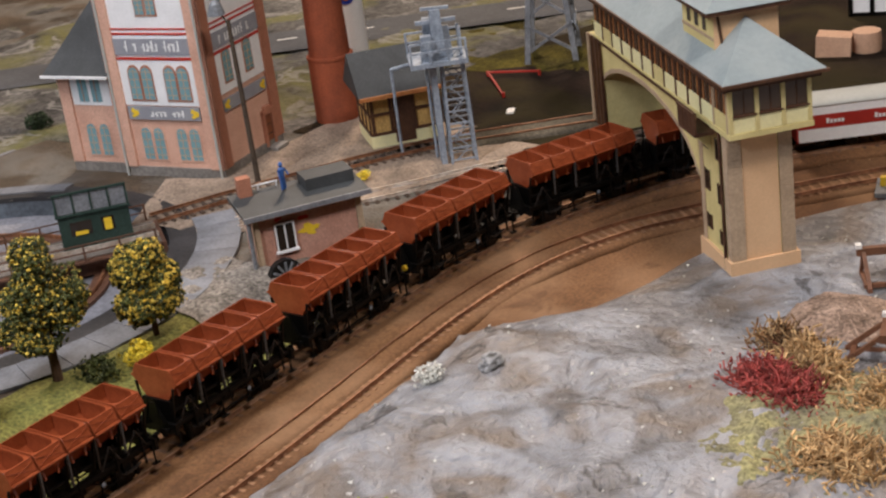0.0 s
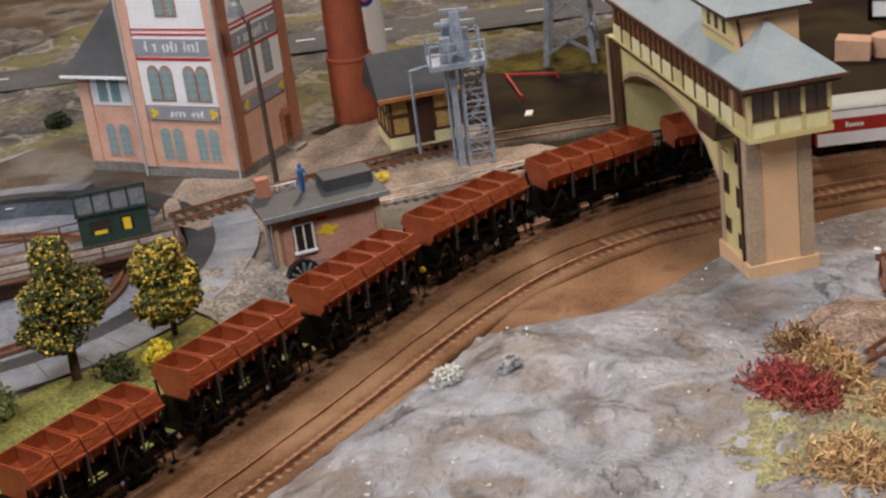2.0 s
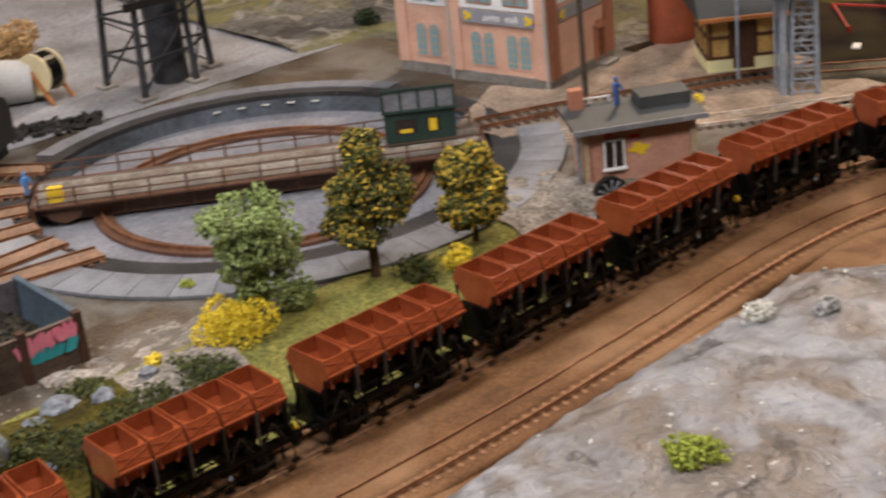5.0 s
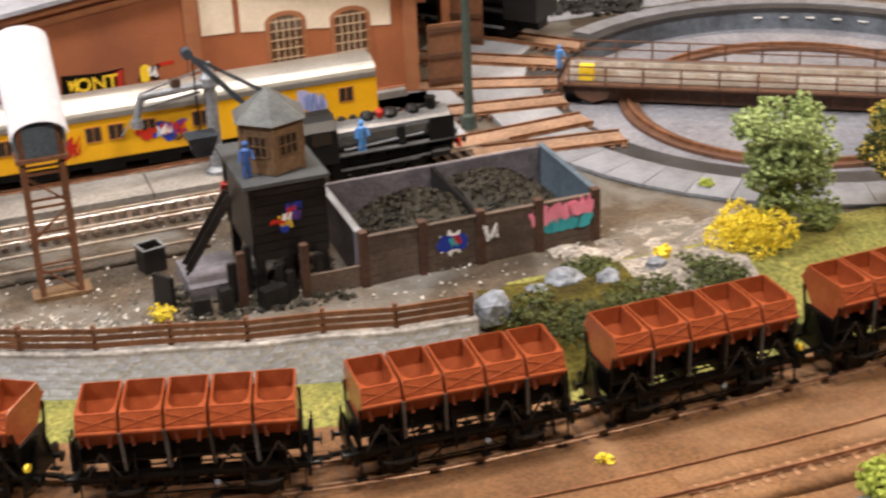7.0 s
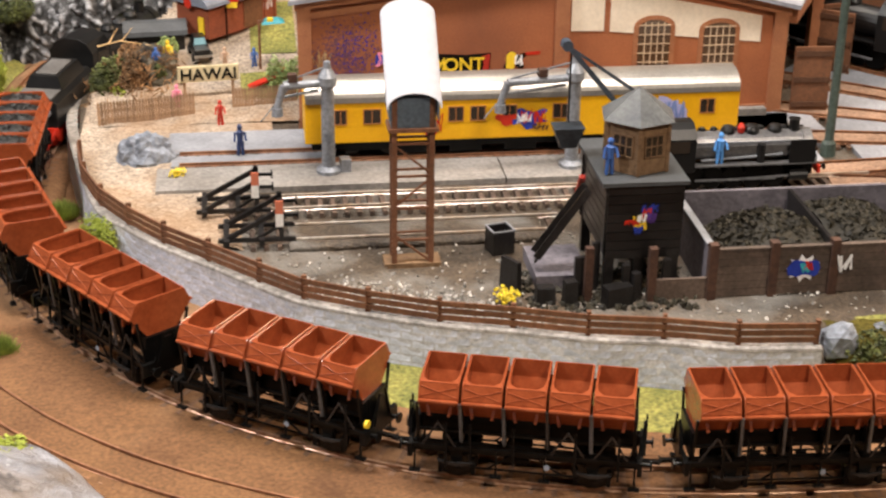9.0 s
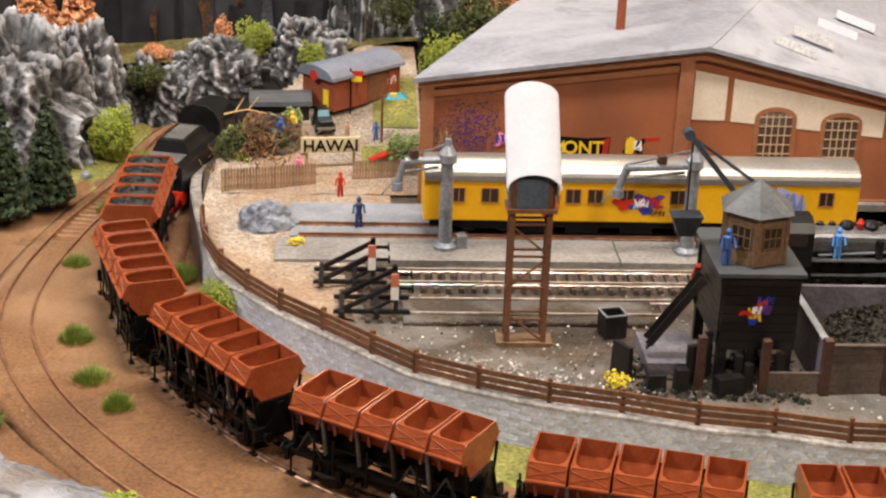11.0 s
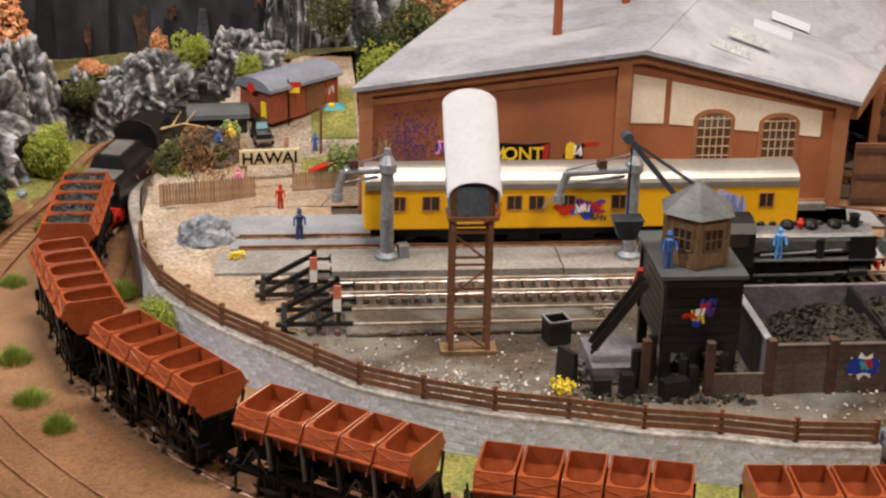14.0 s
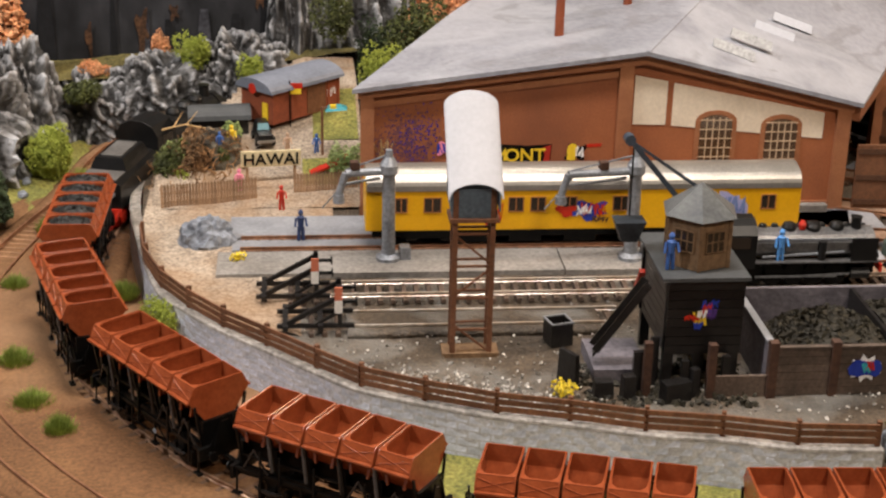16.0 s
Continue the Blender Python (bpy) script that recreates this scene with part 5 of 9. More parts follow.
part("cream_panel", solid(B(), [(16.3, -0.05, 6.05), (26.4, -0.05, 5.1), (26.4, -0.05, 6.85), (16.3, -0.05, 8.9)], (0, 0.1, 0)), SHEDCREAM, shed)
for cx, zb, zt in ((19.25, 3.0, 6.2), (23.6, 2.8, 5.9)):
    w = 1.05

    def arch(r, z0, zs, y, cx=cx):
        return [(cx - r, y, z0), (cx + r, y, z0)] + [(cx + r * math.cos(math.pi * k / 10), y, zs + r * 0.55 * math.sin(math.pi * k / 10)) for k in range(11)]

    win = part("window", solid(B(), arch(w, zb, zt, -0.14), (0, 0.05, 0)), BROWNGLASS, shed)
    part("surround", solid(B(), arch(w + 0.32, zb - 0.2, zt + 0.12, -0.09), (0, 0.06, 0)), SHEDTRIM, win)
    bm = B()
    for k in range(4):
        box(bm, cx - w + (k + 1) * w * 0.4 - 0.035, cx - w + (k + 1) * w * 0.4 + 0.035, -0.2, -0.13, zb, zt + 0.4)
    for k in range(6):
        box(bm, cx - w, cx + w, -0.2, -0.13, zb + k * 0.62 + 0.3, zb + k * 0.62 + 0.36)
    part("glazing_bar", bm, BOXBEIGE, win)
bm = B()
ev = [(-4.3, -0.7, 8.45), (14.3, -0.7, 10.85), (28.7, -0.7, 7.35)]
bk = [(15.0, 44.0, 8.45), (33.0, 36.0, 10.85), (45.0, 24.0, 7.35)]
mid = [(4.0, 20.0, 8.45), (22.0, 15.5, 10.85), (33.5, 8.5, 7.35)]
low = [[bm.verts.new((x * C, y * C, z * C)) for x, y, z in q] for q in (ev, mid, bk)]
high = [[bm.verts.new((x * C, y * C, (z + 0.28) * C)) for x, y, z in q] for q in (ev, mid, bk)]
for i in range(2):
    for k in range(2):
        for g in (low, high):
            bm.faces.new((g[i][k], g[i][k + 1], g[i + 1][k + 1], g[i + 1][k]))
edge = [(0, 0), (0, 1), (0, 2), (1, 2), (2, 2), (2, 1), (2, 0), (1, 0)]
for (i, k), (p, q) in zip(edge, edge[1:] + edge[:1]):
    bm.faces.new((low[i][k], low[p][q], high[p][q], high[i][k]))
part("roof", bm, SHEDROOF, shed, "flat grey tarred roof")
bm = B()
for a, b in ((ev[1], mid[1]), (mid[1], bk[1])):
    bar(bm, (a[0], a[1], a[2] + 0.26), (b[0], b[1], b[2] + 0.26), 0.25, 0.1)
part("ridge_cap", bm, SHEDROOF, shed)
for x, y, z in ((10.0, 7.6, 9.9), (16.2, 15.2, 10.2)):
    part("flue", lathe(B(), [(0.32, z), (0.3, z + 3.6), (0.38, z + 3.6), (0.38, z + 3.8), (0.2, z + 3.8)], 12, x, y), CHIMNEY, shed, "slim red-brown flue pipe")
# Two skylights wear a duller tin to read as shaded, two as lit.
for x, y, z, lit in ((25.6, 9.9, 9.85, 1), (27.6, 12.3, 9.85, 1), (20.9, 3.2, 10.3, 0), (22.7, 5.5, 10.4, 0)):
    sk = part("skylight", B(), WHITETIN, shed)
    bm = B()
    solid(bm, [(x - 1.35, y + 0.15, z + 0.1), (x - 1.2, y + 0.9, z + 0.05), (x - 1.2, y + 0.5, z + 0.62)], (2.5, -1.2, -0.75))
    sk.data = link("skylight_mesh", bm, WHITETIN if lit else SKYSHADED).data
    bpy.data.objects.remove(bpy.data.objects["skylight_mesh"])
def word(parent, text, size, fat, m, matrix, label=""):
    """Flat lettering cut from the built-in font."""
    cu = bpy.data.curves.new("lettering", "FONT")
    cu.body, cu.size, cu.extrude, cu.align_x, cu.offset = text, size * C, 0.015 * C, "CENTER", fat * C
    ob = new("lettering_curve", cu)
    me = bpy.data.meshes.new_from_object(ob.evaluated_get(bpy.context.evaluated_depsgraph_get()))
    bpy.data.objects.remove(ob)
    me.materials.clear()
    me.materials.append(m)
    ob = new("lettering", me)
    ob.parent = parent
    ob.matrix_basis = matrix
    tagged(ob, label)
    return ob


part("graffiti", solid(B(), [(4.6, -0.012, 3.4), (8.5, -0.012, 3.45), (8.6, -0.012, 4.85), (7.0, -0.012, 4.75), (4.7, -0.012, 4.9)], (0, -0.01, 0)), BLACK, shed, "black sprayed ground of the graffiti")
part("graffiti", solid(B(), [(8.0, -0.026, 3.5), (8.45, -0.026, 3.55), (8.55, -0.026, 4.8), (7.95, -0.026, 4.6), (8.15, -0.026, 4.1)], (0, -0.01, 0)), COACHRED, shed, "dark red sprayed edge")
scribble(shed, PAINTYEL, 5.2, 4.15, 0.6, 0.85, -0.05, 171, 2, 0.24, "yellow sprayed letter strokes")
word(shed, "ONT", 1.2, 0.02, PAINTYEL, at(6.85, -0.05, 3.72, 0, 90), "fat yellow sprayed letters")
splotch(shed, "graffiti", BLACK, 10.2, 4.3, 1.6, 1.4, -0.012, 81, 8)
splotch(shed, "graffiti", PAINTYEL, 9.85, 4.3, 0.95, 1.25, -0.03, 82, 3, "round yellow sprayed face")
scribble(shed, LETTER, 10.5, 4.3, 0.6, 0.8, -0.045, 83, 3, 0.12)
splotch(shed, "graffiti", RED, 11.3, 4.75, 1.2, 0.4, -0.012, 183, 4)
def spray(parent, m, cx, cz, w, h, y, n, seed, label):
    """A cloud of fine specks painting glow or shade, dense in the middle and thin at its edge, on a wall that faces -y.
    """
    rnd = random.Random(seed)
    bm = B()
    for _ in range(n):
        x, z, r = cx + rnd.gauss(0, w), cz + rnd.gauss(0, h), rnd.uniform(0.03, 0.1)
        a = rnd.uniform(0, 6.28)
        if z > 8.2 or z < 2.6:
            continue
        yy = y - rnd.uniform(0, 0.01)
        bm.faces.new([bm.verts.new(Vector((x + r * math.cos(a + k * 1.57), yy, z + r * math.sin(a + k * 1.57))) * C) for k in range(4)])
    return part("graffiti", bm, m, parent, label)


# Both clouds put a blue glow and soft shade into the wall's colour.
spray(shed, PURPLE, 0.1, 5.0, 0.8, 1.1, -0.02, 190, 85, "dark violet specks painted as a blue lamp's glow")
spray(shed, WALLSHADE, -0.9, 4.9, 1.1, 1.2, -0.012, 900, 86, "brown and violet specks painted as shade on the wall")
splotch(shed, "graffiti", PINK, 1.6, 4.6, 1.1, 1.1, -0.07, 84, 6, "pink and violet sprayed blob")
scribble(shed, BLUE, 1.65, 4.65, 0.8, 0.7, -0.085, 85, 3, 0.16)
scribble(shed, STRAW, -2.2, 4.6, 1.2, 1.6, -0.03, 86, 3, 0.12, "faded tan sprayed strokes")
# open front towards the turntable: posts, a beam under the roof edge and folded-back door leaves
front = [Vector((28.5, -0.1, 0)), Vector((33.3, 8.6, 0)), Vector((39.0, 16.4, 0)), Vector((44.6, 23.6, 0))]
for a, b in zip(front, front[1:]):
    part("front_beam", bar(B(), (a.x, a.y, 6.75), (b.x, b.y, 6.75), 0.5, 0.9), SHEDTRIM, shed)
    d = (b - a).normalized()
    inn = Vector((-d.y, d.x, 0))
    for z in (4.6, 5.6):
        q = inn * 5.0
        part("cross_beam", bar(B(), (a.x + q.x, a.y + q.y, z), (b.x + q.x, b.y + q.y, z), 0.3, 0.25), ORANGEWOOD, shed)
    part("inner_wall", solid(B(), [(a.x + inn.x * 9, a.y + inn.y * 9, -0.2), (b.x + inn.x * 9, b.y + inn.y * 9, -0.2), (b.x + inn.x * 9, b.y + inn.y * 9, 7.2), (a.x + inn.x * 9, a.y + inn.y * 9, 7.2)], tuple(inn * 0.3)), INTERIOR, shed)
for k, p in enumerate(front[1:]):
    part("front_post", box(B(), p.x - 0.4, p.x + 0.4, p.y - 0.4, p.y + 0.4, -0.2, 6.3), SHEDTRIM, shed)
for k, (x, y, rz, w) in enumerate(((28.75, -0.15, -4, 2.6), (33.5, 8.4, -38, 2.6), (34.1, 9.3, 10, 2.4), (39.3, 16.2, -38, 2.6))):
    leaf = part("door_leaf", box(B(), 0.1, w, -0.11, 0.11, 0.25, 4.7), INTERIOR, shed, "dark brown boarded door leaf")
    leaf.matrix_basis = at(x, y, 0, rz)
    for z in (0.6, 2.3, 4.1):
        part("ledge", box(B(), 0.15, w - 0.05, -0.2, -0.11, z, z + 0.35), DKBROWN, leaf)
part("foot_block", box(B(), 24.2, 27.0, -0.9, -0.3, -0.2, 0.75), CONCRETE, shed, "pale concrete block at the wall's foot")

# ---- depot yard ----
slab = thing("concrete_apron", "pale concrete apron round the coach track", "concrete", kind="structure")
part("slab", box(B(), -12.0, 30, 16.75, 20.4, -0.2, 0.3), SLAB, slab)
part("slab", box(B(), -11.8, 30, 14.75, 16.45, -0.2, 0.26), SLAB, slab)
part("slab", box(B(), -12.6, 8, 10.9, 14.4, -0.2, 0.3), CONCRETE, slab)
part("slab", box(B(), 8.1, 16, 10.9, 14.4, -0.2, 0.28), CONCRETE, slab)
solo("gravel_patch", grid(steps(-17.6, -5.5, 24), lambda x: steps(max(polyline(EDGE, x) + 0.1, 2.2 - (x + 5.5) * 0.3), 33, 50), lambda x, y: 0.12 + 0.1 * fbm(x * 0.6, y * 0.6) - 1.2 * max(0, (x + 8) / 2.5) * (y < 11)), BEIGE, "pale gravel beside the buffer stops", "gravel", kind="structure", smooth=True)


def buffer_stop(x, y, gauge, group):
    s = thing("buffer_stop", "black timber buffer stop with a faded red and white board", "buffer stop", x, y, 0.3, group=group)
    for k in (-1, 1):
        yy = k * gauge / 2
        bm = B()
        bar(bm, (-3.0, yy, 0.15), (1.2, yy, 0.15), 0.22)
        bar(bm, (-2.6, yy, 0.2), (0.4, yy, 1.85), 0.24)
        bar(bm, (0.4, yy, 0.1), (0.4, yy, 2.1), 0.24)
        bar(bm, (-0.9, yy, 0.2), (0.35, yy, 0.95), 0.16)
        part("side_frame", bm, DARKWOOD, s)
        bm = B()
        rod(bm, (0.5, yy, 1.55), (1.3, yy, 1.55), 0.11)
        rod(bm, (1.25, yy, 1.55), (1.35, yy, 1.55), 0.26, n=14)
        part("buffer", bm, BLACK, s)
    part("beam", box(B(), 0.25, 0.55, -gauge * 0.85, gauge * 0.85, 1.3, 1.8), DARKWOOD, s)
    for z, m, l in ((1.2, BUFFERWHITE, "white board"), (1.95, BUFFERRED, "faded red board")):
        part("board", box(B(), 0.1, 0.52, -gauge * 0.85 - 0.12, -gauge * 0.85 - 0.02, z, z + 0.75), m, s, l)
    part("cross_tie", box(B(), -2.7, -2.4, -gauge * 0.8, gauge * 0.8, 0.05, 0.35), DARKWOOD, s)
    part("cross_tie", box(B(), -0.8, -0.5, -gauge * 0.8, gauge * 0.8, 0.05, 0.35), DARKWOOD, s)
    return s


buffer_stop(-7.2, 8.2, 1.85, "buffer stops at the depot")
buffer_stop(-6.0, 4.2, 1.95, "buffer stops at the depot")

# sand tower with the white hood
tw = thing("sand_tower", "brown lattice sand tower with a white curved hood", "tower", 1.2, 0.4, 0)
part("base_plate", box(B(), -1.5, 1.5, -0.5, 0.8, -0.15, 0.2), HUTWOOD, tw)
for x in (-0.97, 0.97):
    for y in (-0.3, 0.7):
        part("leg", box(B(), x - 0.14, x + 0.14, y - 0.12, y + 0.12, 0.2, 9.4), GANTRY, tw)
for z in (1.5, 3.3, 5.1, 6.9):
    for y in (-0.3, 0.7):
        part("rung", bar(B(), (-0.97, y, z), (0.97, y, z), 0.12), GANTRY, tw)
for k, z in enumerate((0.2, 3.4, 5.2)):
    a = 1 if k % 2 else -1
    part("brace", bar(B(), (-0.97 * a, -0.3, z), (0.97 * a, -0.3, z + 1.6), 0.1), GANTRY, tw)
part("platform", box(B(), -1.3, 1.3, -0.6, 1.0, 7.6, 7.8), GANTRY, tw)
bm = B()
box(bm, -1.15, 1.15, -0.4, 0.8, 7.8, 9.4)
part("bin", bm, BLUEGREY, tw, "dark steel bin")
e0, e1 = Vector((0, -0.9, 9.0)), Vector((0, 2.6, 12.9))
ring = []
for r, ks in ((1.42, range(0, 19)), (1.34, range(18, -1, -1))):
    for k in ks:
        a = math.pi * k / 18
        ring.append((r * math.cos(a), e0.y + 0.25 * math.sin(a), e0.z + 0.75 * r / 1.42 * math.sin(a)))
bm = solid(B(), ring, (0, e1.y - e0.y, e1.z - e0.z))
part("hood", bm, WHITETIN, tw, "white sheet metal hood")
for s in (-1, 1):
    bm = B()
    hexa(bm, [(s * 1.25 - 0.04, -0.8, 8.3), (s * 1.25 + 0.04, -0.8, 8.3), (s * 1.25 + 0.04, 1.2, 8.6), (s * 1.25 - 0.04, 1.2, 8.6), (s * 1.25 - 0.04, -0.8, 9.3), (s * 1.25 + 0.04, -0.8, 9.3), (s * 1.25 + 0.04, 2.4, 12.6), (s * 1.25 - 0.04, 2.4, 12.6)])
    part("side_sheet", bm, BLUEGREY, tw)

# small ash bin
ab = thing("ash_bin", "small open grey ash bin on the cinder ground", "bin", 6.1, 1.5, 0, 14)
bm = B()
for a, b, c, d in ((-0.62, 0.62, -0.6, -0.5), (-0.62, 0.62, 0.5, 0.6), (-0.62, -0.53, -0.5, 0.5), (0.53, 0.62, -0.5, 0.5)):
    box(bm, a, b, c, d, 0.0, 1.3)
box(bm, -0.53, 0.53, -0.5, 0.5, 0.0, 0.2)
part("box", bm, DARKWOOD, ab)
bm = B()
for a, b, c, d in ((-0.66, 0.66, -0.64, -0.52), (-0.66, 0.66, 0.52, 0.64), (-0.66, -0.54, -0.52, 0.52), (0.54, 0.66, -0.52, 0.52)):
    box(bm, a, b, c, d, 1.3, 1.37)
part("rim", bm, GREYMETAL, ab)

# coal bunker
bk = thing("coal_bunker", "brown plank coal bunker in two bays with graffiti", "bunker", 0, 0, 0)
for k, x in enumerate((15.9, 19.1, 22.3, 25.6, 28.9)):
    part("post", box(B(), x - 0.22, x + 0.22, -5.5, -5.0, -0.2, 3.0), RUSTPOST, bk)
    if k < 4:
        x2 = (19.1, 22.3, 25.6, 28.9)[k]
        for j in range(6):
            part("plank", box(B(), x + 0.2, x2 - 0.2, -5.28, -5.1, 0.0 + j * 0.43, 0.41 + j * 0.43), BUNKER, bk)
        part("cap", box(B(), x + 0.2, x2 - 0.2, -5.34, -5.04, 2.58, 2.7), BUNKER, bk)
part("back_wall", box(B(), 15.7, 29.1, 1.9, 2.15, -0.2, 2.8), BUNKERIN, bk)
part("side_wall", box(B(), 15.7, 15.95, -4.95, 1.9, -0.2, 2.8), BUNKERIN, bk)
part("side_wall", box(B(), 28.85, 29.1, -4.95, 1.9, -0.2, 2.8), BLUEGREY, bk, "blue-grey side wall")
part("partition", box(B(), 22.2, 22.4, -4.95, 1.9, -0.2, 2.75), DARKWOOD, bk)
part("low_wall", box(B(), 12.9, 15.7, -5.25, -5.05, -0.2, 1.1), BUNKER, bk)
part("post", box(B(), 12.6, 13.0, -5.4, -4.95, -0.2, 2.9), RUSTPOST, bk)
part("post", box(B(), 9.4, 9.8, -5.0, -4.6, -0.2, 2.9), RUSTPOST, bk)
def heap(x0, x1, y0, y1, cx, cy, peak, seed, n=1100):
    """Coal tipped against the front planks, thinning out towards the back."""
    rnd = random.Random(seed)
    bm = B()

    def hz(x, y):
        return 0.25 + peak * max(0.0, 1 - ((x - cx) / 4.2) ** 2 - ((y - cy) / 5.4) ** 2) ** 0.7 + 0.16 * fbm(x * 0.9, y * 0.9, seed)
    cols = [[bm.verts.new(Vector((x, y, hz(x, y))) * C) for y in steps(y0, y1, 20)] for x in steps(x0, x1, 20)]
    for a, b in zip(cols, cols[1:]):
        for k in range(20):
            bm.faces.new((a[k], b[k], b[k + 1], a[k + 1]))
    for _ in range(n):
        x, y = rnd.uniform(x0 + 0.2, x1 - 0.2), rnd.uniform(y0 + 0.2, y1 - 0.2)
        r = rnd.uniform(0.1, 0.3)
        c = Vector((x, y, hz(x, y)))
        vs = [bm.verts.new((c + Vector((rnd.gauss(0, 1), rnd.gauss(0, 1), rnd.gauss(0, 1))).normalized() * r) * C) for _ in range(5)]
        for f in ((0, 1, 3), (1, 2, 3), (2, 0, 3), (1, 0, 4), (2, 1, 4), (0, 2, 4)):
            bm.faces.new([vs[i] for i in f])
    return bm


part("coal", heap(16.0, 22.15, -4.9, 1.85, 19.9, -3.0, 2.75, 71), BUNKCOAL, bk, "heap of dull black coal")
part("coal", heap(22.45, 28.8, -4.9, 1.85, 24.2, -2.2, 2.9, 72), BUNKCOAL, bk, "heap of dull black coal")
part("top_edge", box(B(), 15.62, 16.0, -4.95, 2.2, 2.8, 2.9), SLAB, bk, "pale top edge")
part("top_edge", box(B(), 28.8, 29.15, -4.95, 2.2, 2.8, 2.9), BLUEGREY, bk)
for k in range(4):
    splotch(bk, "graffiti", PINK, 25.75 + k * 0.78, 1.95 + 0.06 * k, 1.35, 1.35, -5.3 - 0.004 * k if k < 3 else -5.52, 231 + k, 4, "pink sprayed letter body")
    splotch(bk, "graffiti", CYAN, 26.1 + k * 0.72, 1.2 + 0.07 * k, 1.2, 0.95, -5.285 - 0.004 * k if k < 3 else -5.51, 241 + k, 4, "teal sprayed letter body")
for k in range(5):
    scribble(bk, PINK, 25.55 + k * 0.68, 1.95 + 0.06 * k, 0.66, 1.05, -5.35 - 0.006 * k, 31 + k, 2, 0.27, "pink sprayed letter strokes")
    scribble(bk, CYAN, 25.9 + k * 0.62, 1.2 + 0.07 * k, 0.6, 0.75, -5.34 - 0.006 * k, 131 + k, 2, 0.2, "teal sprayed letter strokes")
splotch(bk, "graffiti", BLUE, 20.7, 1.45, 1.8, 1.5, -5.34, 33, 4, "deep blue sprayed patch")
scribble(bk, CYAN, 20.7, 1.5, 0.6, 0.6, -5.37, 34, 2, 0.16)
scribble(bk, RED, 20.95, 1.6, 0.4, 0.5, -5.38, 36, 2, 0.12)
bm = solid(B(), [(20.7 + (0.92 if k % 2 else 0.6) * math.cos(math.pi * k / 9), -5.325, 1.45 + (0.8 if k % 2 else 0.5) * math.sin(math.pi * k / 9)) for k in range(18)], (0, -0.01, 0))
part("graffiti", bm, LETTER, bk, "white rays round the blue patch")
scribble(bk, LETTER, 22.75, 1.7, 0.9, 1.0, -5.53, 35, 2, 0.15, "white sprayed curl")

# coaling stage with crane
cs = thing("coaling_stage", "dark timber coaling stage with a crane hut on top", "coaling stage", 0, 0, 0)
for k in range(8):
    part("plank", box(B(), 10.5, 14.4, -4.4, -4.15, 2.0 + k * 0.5, 2.46 + k * 0.5), DARKWOOD, cs)
    part("plank", box(B(), 14.2, 14.4, -4.15, 1.5, 2.0 + k * 0.5, 2.46 + k * 0.5), DARKWOOD, cs)
    part("plank", box(B(), 10.5, 10.7, -4.15, 1.5, 2.0 + k * 0.5, 2.46 + k * 0.5), DARKWOOD, cs)
part("deck", box(B(), 10.15, 14.6, -4.55, 1.8, 6.0, 6.2), SLATE, cs, "worn dark grey deck")
for x, y in ((10.75, -4.1), (14.1, -4.1), (10.75, 1.3), (14.1, 1.3), (12.3, -4.1)):
    part("leg", box(B(), x - 0.25, x + 0.25, y - 0.2, y + 0.2, -0.2, 6.0), DARKWOOD, cs)
part("back_plank", box(B(), 10.4, 14.4, 1.3, 1.5, 2.0, 6.0), DARKWOOD, cs)
bm = B()
bar(bm, (9.7, -3.0, 5.2), (7.3, -2.4, 1.2), 0.7, 0.12)
bar(bm, (9.7, -3.4, 5.4), (7.3, -2.8, 1.5), 0.1, 0.4)
bar(bm, (9.7, -2.6, 5.4), (7.3, -2.0, 1.5), 0.1, 0.4)
part("chute", bm, DARKWOOD, cs)
bm = B()
box(bm, 7.2, 10.0, -3.4, 0.4, -0.2, 0.7)
part("pedestal", bm, BUNKERIN, cs)
# Near-black wood puts the shade below the stage into the boxes.
for k, (x, y, w, d, hh) in enumerate(((7.4, -4.9, 1.0, 0.7, 0.9), (8.6, -5.2, 0.7, 0.6, 1.3), (11.0, -5.4, 1.5, 0.8, 1.0), (12.0, -5.0, 0.5, 0.5, 1.5), (5.9, -3.2, 0.35, 1.4, 1.7))):
    solo("ash_box", taper(B(), -w / 2, w / 2, -d / 2, d / 2, -0.1, hh, 0.04), DARKWOOD, "small worn wooden box, near-black for the shade below the coaling stage", "box", x, y, 0, 8 * k, group="boxes by the coaling stage", bevel=0.03)
for k, (m, x, z, w, h) in enumerate(((BLUE, 12.7, 4.75, 0.9, 0.5), (RED, 12.5, 4.4, 0.5, 0.9), (PAINTYEL, 12.2, 3.95, 0.6, 0.9), (RED, 11.75, 4.0, 0.7, 0.35), (LETTER, 12.3, 4.2, 0.4, 0.5), (BLUE, 12.1, 3.6, 0.4, 0.4), (PURPLE, 12.75, 4.3, 0.4, 0.7))):
    scribble(cs, m, x, z, w, h, -4.42 - 0.012 * k, 41 + k, 3, 0.13, "bright sprayed strokes")
rubble_rnd = random.Random(91)
bm = B()
for _ in range(420):
    x, y = rubble_rnd.uniform(6.2, 15.2), rubble_rnd.uniform(-6.3, -1.0)
    lump(bm, Vector((x, y, 0.05)), rubble_rnd.uniform(0.08, 0.32), rubble_rnd)
tagged(link("coal_spill", bm, BUNKCOAL), "spilled coal and ash under the coaling stage", "coal", kind="stuff")
for k, (x, y, w, h) in enumerate(((9.2, -4.4, 0.5, 2.2), (10.2, -3.6, 0.4, 2.6), (11.5, -4.9, 0.35, 1.9), (13.6, -4.9, 0.4, 2.1))):
    part("prop", box(B(), x - w / 2, x + w / 2, y - 0.15, y + 0.15, -0.2, h), DARKWOOD, cs)
